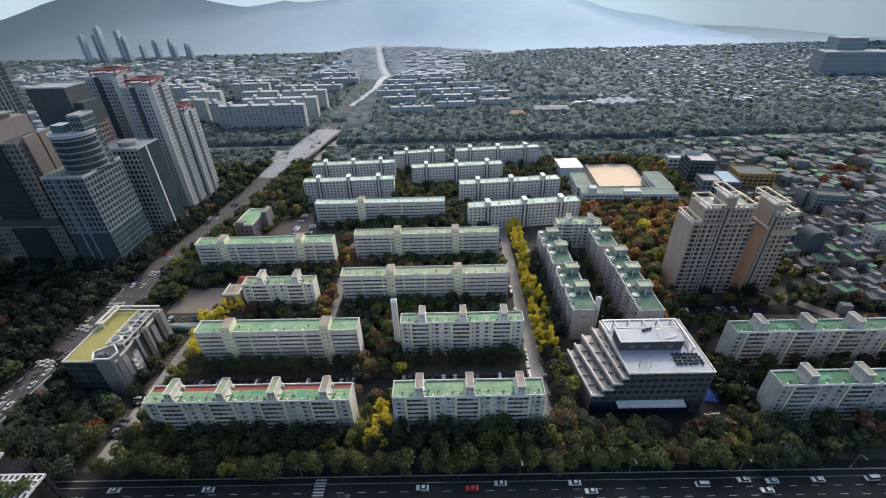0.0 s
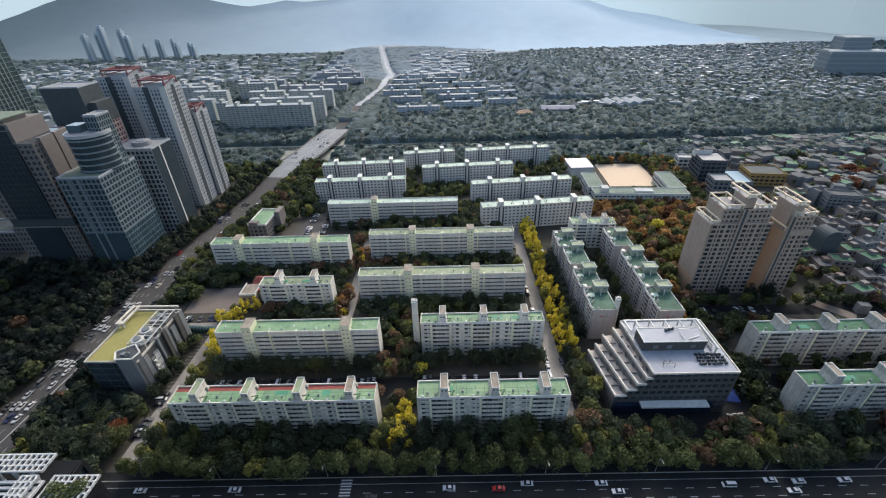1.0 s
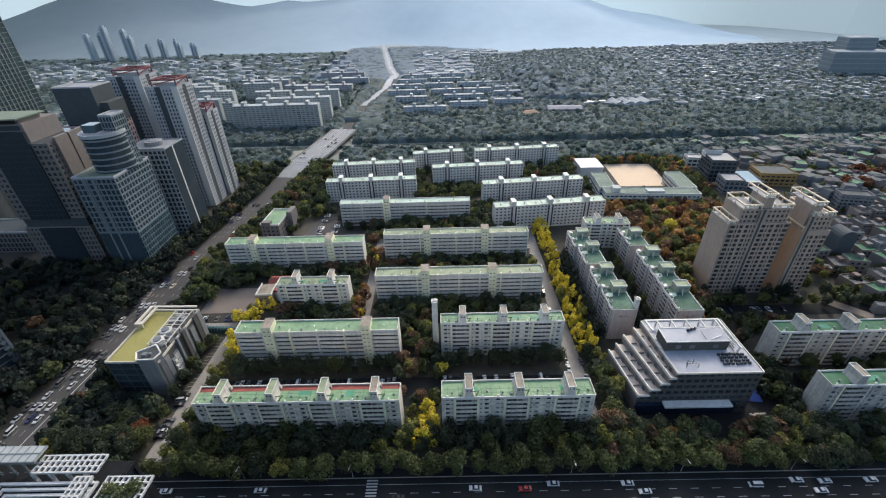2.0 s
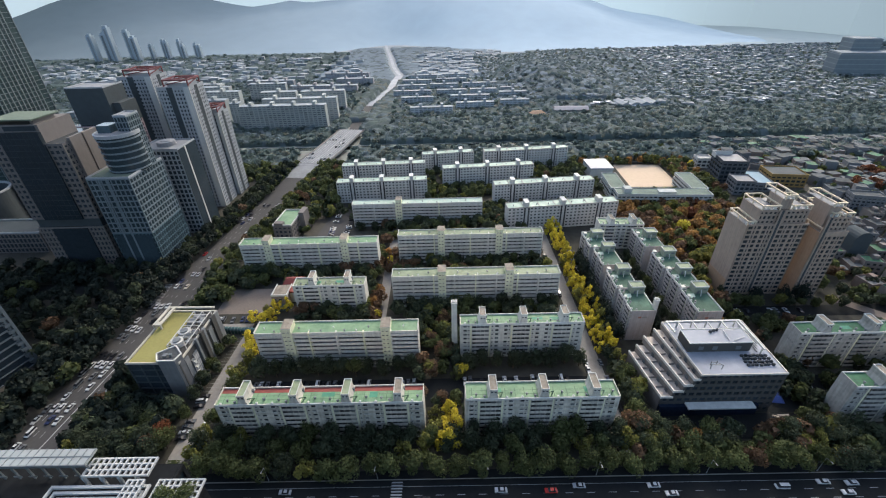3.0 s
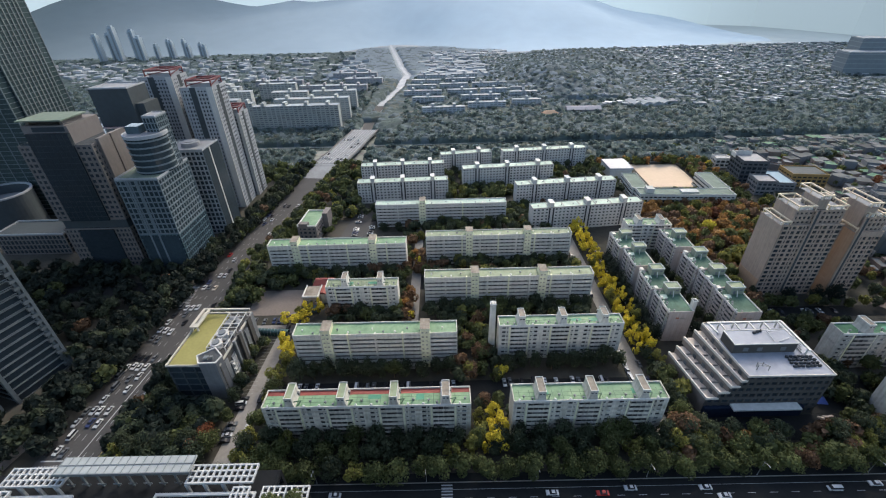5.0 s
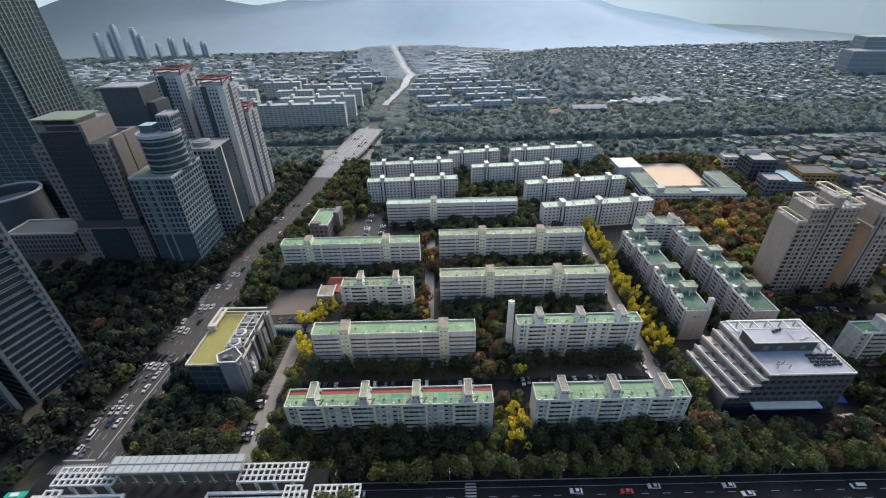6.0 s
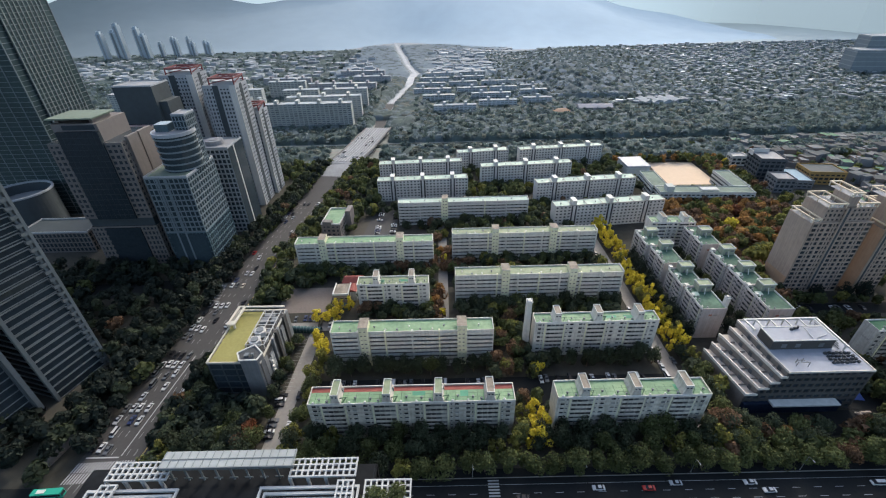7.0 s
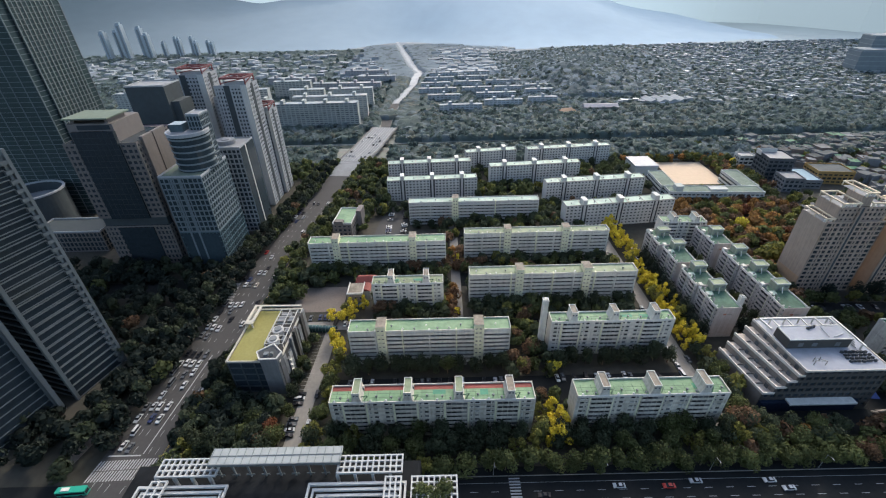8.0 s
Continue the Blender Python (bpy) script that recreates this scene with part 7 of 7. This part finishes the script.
PALE = material("distance_haze_glow", (0.40, 0.455, 0.46), 1.0, 0.02, 0.002, 0.0006, glow=0.475, tint=(0.16, 0.19, 0.20), across=(500, 1750))
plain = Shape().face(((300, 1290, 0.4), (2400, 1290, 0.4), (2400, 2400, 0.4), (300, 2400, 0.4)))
solid("backdrop_plain", plain, material("plain_painted_haze", (0.22, 0.255, 0.265), 1.0, 0.12, 0.01, 0.003, glow=0.375, tint=(0.13, 0.155, 0.16), across=(900, 1900)), "plain at the mountain's foot with haze painted in", "backdrop")
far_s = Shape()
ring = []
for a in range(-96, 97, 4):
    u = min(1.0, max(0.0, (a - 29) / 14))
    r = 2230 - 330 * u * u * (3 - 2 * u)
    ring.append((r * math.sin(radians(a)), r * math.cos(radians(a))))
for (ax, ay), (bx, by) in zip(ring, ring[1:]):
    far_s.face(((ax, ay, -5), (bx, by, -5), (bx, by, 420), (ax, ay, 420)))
solid("backdrop_distance", far_s, PALE, "pale distance beyond the mountain, haze painted as glow", "backdrop")

# ---- cars ----
TYRE = material("tyre_rubber", (0.02, 0.02, 0.02), 0.9, 0.1, 2.0, 0.5)
CAR_GLASS = glass("car_glass", (0.02, 0.022, 0.025), 0.08)
PAINTS = {}
for nm, c in (("white", (0.42, 0.42, 0.41)), ("silver", (0.33, 0.34, 0.345)), ("black", (0.015, 0.015, 0.017)), ("grey", (0.10, 0.105, 0.11)), ("red", (0.35, 0.03, 0.025)), ("beige", (0.45, 0.40, 0.32)), ("navy", (0.03, 0.04, 0.09))):
    PAINTS[nm] = material(nm + "_car_paint", c, 0.3, 0.04, 0.8, 0.2)
WHEEL = Shape()
for k in range(10):
    a, b_ = 2 * math.pi * k / 10, 2 * math.pi * (k + 1) / 10
    WHEEL.face(((0.32 * math.cos(a), -0.1, 0.32 * math.sin(a)), (0.32 * math.cos(b_), -0.1, 0.32 * math.sin(b_)), (0.32 * math.cos(b_), 0.1, 0.32 * math.sin(b_)), (0.32 * math.cos(a), 0.1, 0.32 * math.sin(a))))
WHEEL.face([(0.32 * math.cos(2 * math.pi * k / 10), -0.1, 0.32 * math.sin(2 * math.pi * k / 10)) for k in range(10)])
WHEEL.face([(0.32 * math.cos(-2 * math.pi * k / 10), 0.1, 0.32 * math.sin(-2 * math.pi * k / 10)) for k in range(10)])
WHEEL = WHEEL.mesh("wheel", TYRE)


def profile(s, pts, half0, half1, slot=0):
    """A car body from a side outline of (x, z), narrowing from half0 to half1 with height."""
    zmin, zmax = min(p[1] for p in pts), max(p[1] for p in pts)
    wid = [half0 + (half1 - half0) * (z - zmin) / max(zmax - zmin, 0.01) for _, z in pts]
    n = len(pts)
    k = len(s.v)
    s.v += [(x, -w, z) for (x, z), w in zip(pts, wid)] + [(x, w, z) for (x, z), w in zip(pts, wid)]
    s.f += [tuple(range(k, k + n)), tuple(range(k + 2 * n - 1, k + n - 1, -1))]
    s.f += [(k + i, k + n + i, k + n + (i + 1) % n, k + (i + 1) % n) for i in range(n)]
    s.m += [slot] * (n + 2)
    return s


SEDAN_LOW = ((-2.3, 0.35), (2.25, 0.35), (2.35, 0.62), (2.2, 0.82), (1.05, 0.95), (-1.55, 0.98), (-2.25, 0.92), (-2.35, 0.6))
SEDAN_TOP = ((-1.6, 0.97), (1.1, 0.95), (0.35, 1.42), (-0.95, 1.44))
VAN_LOW = ((-2.45, 0.4), (2.4, 0.4), (2.5, 0.75), (2.1, 1.05), (-2.45, 1.08))
VAN_TOP = ((-2.42, 1.07), (1.95, 1.06), (1.25, 1.85), (-2.3, 1.9))


def make_car(paint, van=False, far=False):
    c = thing("car", pose(0, 0, -50), ("white" if paint == "white" else paint) + (" minivan" if van else " sedan car") + " standing on the asphalt", "car", "cars")
    low, top = (VAN_LOW, VAN_TOP) if van else (SEDAN_LOW, SEDAN_TOP)
    part("body", profile(Shape(), low, 0.9, 0.86), PAINTS[paint], c)
    part("cabin", profile(Shape(), top, 0.82, 0.62 if not van else 0.72), CAR_GLASS, c, "dark glazed cabin")
    zt = top[2][1]
    part("roof", Shape().prism(((top[3][0] + 0.05, -0.6), (top[2][0] - 0.05, -0.6), (top[2][0] - 0.05, 0.6), (top[3][0] + 0.05, 0.6)), zt - 0.02, zt + 0.05), PAINTS[paint], c)
    if far:
        part("chassis", Shape().box(-1.9, -0.8, 0.04, 1.9, 0.8, 0.36), TYRE, c)
        return c
    for x in (-1.4, 1.4):
        for y in (-0.82, 0.82):
            spot(WHEEL, "wheel", c, x, y, 0.32)
    return c


first = {}


def car(x, y, z, turn, paint, van=False):
    key = (paint, van, y > 150)
    if key not in first:
        first[key] = make_car(*key)
        first[key].matrix_basis = pose(x, y, z, 0, 0, turn)
        return first[key]
    return copy_thing(first[key], pose(x, y, z, 0, 0, turn))


def any_paint():
    return rng.choices(("white", "silver", "black", "grey", "beige", "navy", "red"), (36, 11, 30, 15, 2, 4, 2))[0]


# traffic queue on the avenue
for lane, off in enumerate((12.2, 9.0, 5.8, 2.2)):
    for x, y, h in along(AVENUE[1:], 6.6):
        dens = 0.62 if y < 205 else 0.16
        if y > 107 and rng.random() < dens and y < 340:
            c, s_ = math.cos(radians(h)), math.sin(radians(h))
            car(x - s_ * off + rng.uniform(-0.3, 0.3), y + c * off + rng.uniform(-0.9, 0.9), 0.14, h + 180 + rng.uniform(-2, 2), any_paint(), rng.random() < 0.16)
for lane, off in enumerate((-3.0, -6.2, -9.4)):
    for x, y, h in along(AVENUE[1:], 22):
        if y > 130 and rng.random() < 0.3 and y < 340:
            c, s_ = math.cos(radians(h)), math.sin(radians(h))
            car(x - s_ * off, y + c * off + rng.uniform(-6, 6), 0.14, h, any_paint(), rng.random() < 0.12)
for x, y, h in along(BRIDGE, 13)[1:8]:
    for off in (-9, -5, 4, 8, 12):
        if rng.random() < 0.5:
            c, s_ = math.cos(radians(h)), math.sin(radians(h))
            car(x - s_ * off, y + c * off, 6.02, h, rng.choice(("white", "silver", "black", "grey")))
# boulevard
for x, y, p, v in ((-11.2, 88.1, "white", 0), (7.3, 87.6, "red", 0), (18.1, 89.3, "silver", 0), (45.8, 89.0, "white", 0), (51.1, 85.9, "white", 0), (92.6, 87.7, "white", 1), (108.7, 89.2, "white", 0),
                   (118.8, 88.6, "white", 0), (114.9, 85.2, "white", 0), (135.9, 88.8, "silver", 0), (156.0, 89.0, "silver", 1), (-92, 88.6, "silver", 0), (-128, 88.9, "white", 0), (-140, 85.4, "silver", 0), (-40, 85.2, "black", 0)):
    car(x, y, 0.10, 180 + rng.uniform(-2, 2), p, bool(v))
# parked cars
for x0, x1, y0, fill in ((-122, -46, 139.0, 0.7), (-22, 34, 140.0, 0.55), (-60, 32, 179.0, 0.22), (-110, -78, 179, 0.3), (-140, -120, 181.5, 0.6), (-166, -140, 187.5, 0.5), (130, 200, 134, 0.25), (118, 170, 186.0, 0.3)):
    x = x0
    while x < x1:
        if rng.random() < fill:
            car(x + rng.uniform(-0.2, 0.2), y0 + rng.uniform(-0.4, 0.4), 0.10, rng.choice((90, -90)) + rng.uniform(-3, 3), any_paint(), rng.random() < 0.12)
        x += 2.7
for x0, y0, y1, turn, fill in ((38.2, 140, 288, 90, 0.5), (45.4, 112, 150, 90, 0.6), (-143.6, 104, 134, 4, 0.5), (-136.2, 112, 160, 92, 0.4), (84, 166, 248, 2, 0.4), (-118, 262, 320, 2, 0.6), (-106, 262, 320, 2, 0.6), (54.6, 258, 286, 90, 0.6), (56.6, 166, 254, 90, 0.55)):
    y = y0
    while y < y1:
        if rng.random() < fill:
            car(x0 + rng.uniform(-0.2, 0.2), y, 0.14, turn + rng.uniform(-3, 3) + rng.choice((0, 180)), any_paint(), rng.random() < 0.12)
        y += 5.4 if abs(turn) > 45 else 2.7
# street lamps along the boulevard's kerb
LAMP_POST = material("grey_lamp_post", (0.22, 0.225, 0.225), 0.5, 0.1, 1.0, 0.2, metal=0.4)


def street_lamp(x, y):
    t = thing("street_lamp", pose(x, y, 0), "grey steel street lamp with a single arm at the kerb", "street lamp", "boulevard lamps")
    part("pole", Shape().tube(0, 0, 0, 8.5, 0.13, 0.08, 8).tube(0, 0, 0, 0.5, 0.22, 0.2, 8), LAMP_POST, t)
    part("arm", Shape().beam((0, 0, 8.4), (0, -1.9, 9.0), 0.1), LAMP_POST, t)
    part("lamp_head", Shape().prism(((-0.16, -2.6), (0.16, -2.6), (0.16, -1.8), (-0.16, -1.8)), 8.92, 9.1), LAMP_POST, t)


for k in range(7):
    street_lamp(-100 + 42.0 * k, 93.6)
# bus at the crossing
BUS_GREEN = material("green_bus_paint", (0.03, 0.28, 0.19), 0.4, 0.06, 1, 0.2)
bus = thing("bus", pose(-218.5, 89.8, 0.12, 0, 0, 3), "green city bus with a pale roof unit at the crossing", "bus")
part("body", Shape().prism(((-5.4, -1.2), (5.3, -1.2), (5.5, -0.9), (5.5, 0.9), (5.3, 1.2), (-5.4, 1.2)), 0.35, 3.1), BUS_GREEN, bus)
part("window_band", Shape().box(-5.2, -1.24, 1.4, 5.2, -1.2, 2.5), CAR_GLASS, bus)
part("window_band", Shape().box(-5.2, 1.2, 1.4, 5.2, 1.24, 2.5), CAR_GLASS, bus)
part("windscreen", Shape().box(5.5, -0.9, 1.2, 5.54, 0.9, 2.6), CAR_GLASS, bus)
part("roof_unit", Shape().box(-3.5, -0.7, 3.1, -0.5, 0.7, 3.35), PARAPET, bus)
for x in (-3.4, 3.4):
    for y in (-1.12, 1.12):
        w_ = spot(WHEEL, "wheel", bus, x, y, 0.5)
        w_.scale = (1.5, 1.2, 1.5)

# ---- eastern low-rise quarter ----
BRICK_BROWN = material("brown_brick_wall", (0.15, 0.115, 0.095), 0.9, 0.2, 0.8, 0.08, per_object=0.2)
# Base colour lowered to imitate dimming at the view's right edge.
STONE_GREY = material("grey_stone_wall", (0.135, 0.136, 0.136), 0.85, 0.15, 0.6, 0.06, per_object=0.2, per_island=0.2)
ROOF_BLUE = material("pale_blue_sheet_roof", (0.22, 0.31, 0.36), 0.75, 0.12, 0.4, 0.05)
MUSTARD = material("mustard_wall", (0.27, 0.17, 0.06), 0.8, 0.15, 0.5, 0.06)
# Roof tone darkened for the same edge dimming.
ROOF_DULL = material("dimmed_roof_deck", (0.062, 0.066, 0.064), 0.9, 0.35, 0.4, 0.06, per_object=0.4, per_island=0.45)
ROOF_ASH = material("ash_grey_roof_deck", (0.11, 0.115, 0.115), 0.8, 0.3, 0.4, 0.06, per_object=0.3, per_island=0.3)
HALL_DARK = material("dark_hall_cladding", (0.07, 0.075, 0.08), 0.8, 0.15, 0.4, 0.05)
HOUSE_WALLS = (STONE_GREY, BRICK_BROWN, STONE_GREY, TOWER_BROWN, TOWER_BROWN)
HOUSE_ROOFS = (ROOF_DULL, ROOF_DULL, ROOF_FOREST, ROOF_ASH, ROOF_DULL)
protos = []


def town_house(k, w, d, floors):
    wall, roof = HOUSE_WALLS[k % 5], HOUSE_ROOFS[(k * 3) % 5]
    h = floors * 3.0
    t = thing("house", pose(0, 0, -80), ("grey rendered", "brown brick", "grey stone", "brown granite", "dark brown brick")[k % 5] + " low-rise house with a flat roof", "house", "low-rise houses")
    part("wall", Shape().box(0, 0, 0, w, d, h), wall, t)
    part("roof", Shape().box(0.25, 0.25, h, w - 0.25, d - 0.25, h + 0.12), roof, t)
    part("parapet", roof_edge(Shape(), w, d, h, 0.9, 0.25), wall, t)
    part("stair_house", Shape().box(w * 0.55, d * 0.5, h + 0.1, w * 0.85, d * 0.85, h + 2.6), wall, t)
    panes = Shape()
    for i in range(floors):
        for j in range(3):
            panes.box(w * (0.12 + 0.29 * j), -0.06, i * 3.0 + 1.0, w * (0.12 + 0.29 * j) + 1.7, 0, i * 3.0 + 2.3)
    part("glazing", panes, PANE, t, kind="stuff")
    return t


for k in range(10):
    protos.append(town_house(k, rng.uniform(7.5, 12), rng.uniform(7.5, 11), rng.choice((2, 2, 3, 3, 4))))
used = set()
count = 0
y = 186.0
while y < 470:
    x = 214 + max(0, (330 - y) * 0.05)
    while x < 214 + 330 and count < 155:
        if rng.random() < 0.84 and not (x < 250 and 300 < y < 345) and not (x < 296 and 330 < y < 388) and not (x < 240 and y > 345):
            m = pose(x + rng.uniform(-3, 3), y + rng.uniform(-3, 3), 0, 0, 0, rng.uniform(-14, 14))
            k = rng.randrange(10)
            if k in used:
                copy_thing(protos[k], m)
            else:
                protos[k].matrix_basis = m
                used.add(k)
            count += 1
        x += rng.uniform(12.5, 18)
    y += rng.uniform(14, 17)
woods("quarter_trees", "street trees among the low-rise houses", scatter(205, 560, 176, 470, 13, 6.5, 3.4, (0.4, 0.4, 0.1, 0.1), ((214, 334, 294, 420),)), 70, 0.38, (GREEN, DARK_GREEN, LIME, RUSSET))
INFILL = (STONE_GREY, BRICK_BROWN, STONE_GREY, ROOF_ASH, ROOF_FOREST, ROOF_DULL)
sprinkle("quarter_sheds", "small dark sheds and annexes packed between the low-rise houses", 208, 560, 172, 330, 330, 21, (5, 5, 3, 5, 4, 5), (2.5, 6), (3.5, 7.5), mats=INFILL)
sprinkle("quarter_back_houses", "crowded low-rise houses of the eastern quarter", 240, 660, 395, 470, 330, 22, (5, 5, 3, 5, 4, 5), (4, 9), (6, 12), mats=INFILL)
sprinkle("quarter_side_houses", "crowded low-rise houses beyond the halls", 300, 660, 270, 400, 420, 23, (5, 5, 3, 5, 4, 5), (4, 9), (6, 12), mats=INFILL)
sprinkle("quarter_houses", "low-rise houses of the eastern quarter fading back", 640, 1000, 200, 500, 420, 9, (5, 5, 3, 5, 4), mats=INFILL)
for x, y, w, d, h, wall, roof, label in (
    (222, 367, 22, 24, 20, HALL_DARK, ROOF_GREY, "dark community hall with a pale roof frame"), (222, 405, 14, 12, 9, WALL_PALE, ROOF_GREY, "small pale hall beside the stream park"),
    (242, 347, 17, 30, 7, STONE_GREY, ROOF_BLUE, "hall with a pale blue sheet roof"), (262, 356, 30, 22, 11, MUSTARD, ROOF_DULL, "mustard yellow walled building"), (221, 340, 16, 17, 12, STONE_GREY, ROOF_GREY, "pale office with banded windows"),
):
    t = thing("hall", pose(x, y, 0, 0, 0, -8), label, "hall", "public halls")
    grid(t, w, d, 0, h, 3.8, 4.5, wall, CURTAIN_DARK, 1.5, 1.0, faces="flr")
    flat_roof(t, w, d, h, roof, edge=wall)
mid = thing("apartment_building", pose(290, 303, 0, 0, 0, -14), "grey mid-rise apartment building with banded windows", "apartment building")
grid(mid, 22, 11, 0, 14, 2.8, 3.0, STONE_GREY, CURTAIN_DARK, 1.4, 1.0, faces="flr")
flat_roof(mid, 22, 11, 14, ROOF_DULL, edge=STONE_GREY)
mid = thing("apartment_building", pose(286, 244, 0, 0, 0, 6), "pale mid-rise apartment building with dark windows", "apartment building")
grid(mid, 14, 10, 0, 15, 3.0, 3.4, WALL_DULL, CURTAIN_DARK, 1.5, 1.6, faces="flr")
flat_roof(mid, 14, 10, 15, ROOF_FOREST, edge=WALL_DULL)
woods("red_trees", "dark red autumn trees among the low-rise houses", scatter(356, 380, 370, 380, 7, 10, 4.6, (0.7, 0.3)) + scatter(334, 362, 342, 352, 7, 10, 4.6, (0.7, 0.3)), 160, 0.25, (RED, RUSSET))
frame_h = thing("roof_screen", pose(222, 387, 20, 0, 0, -8), "pale roof screen on the dark community hall", "roof screen")
part("panel", Shape().box(0.3, 0, 0, 18, 0.5, 4.0), WALL_PALE, frame_h)
part("panel", Shape().box(0.3, -8, 0, 0.8, 0, 4.0), WALL_PALE, frame_h)
dome = thing("church", pose(238, 234, 0, 0, 0, 0), "dark grey building with a rounded vault roof", "church")
vault = Shape()
pts_v = [(5.5 * math.cos(math.pi * k / 10), 16 + 5.5 * math.sin(math.pi * k / 10)) for k in range(11)]
vault.prism(((-5.5, 0), (5.5, 0), (5.5, 11), (-5.5, 11)), 0, 16)
for (ax, az), (bx, bz) in zip(pts_v, pts_v[1:]):
    vault.face(((ax, 0, az), (ax, 11, az), (bx, 11, bz), (bx, 0, bz)))
vault.face([(x, 0, z) for x, z in reversed(pts_v)])
vault.face([(x, 11, z) for x, z in pts_v])
part("vault", vault, TOWER_DARK, dome)
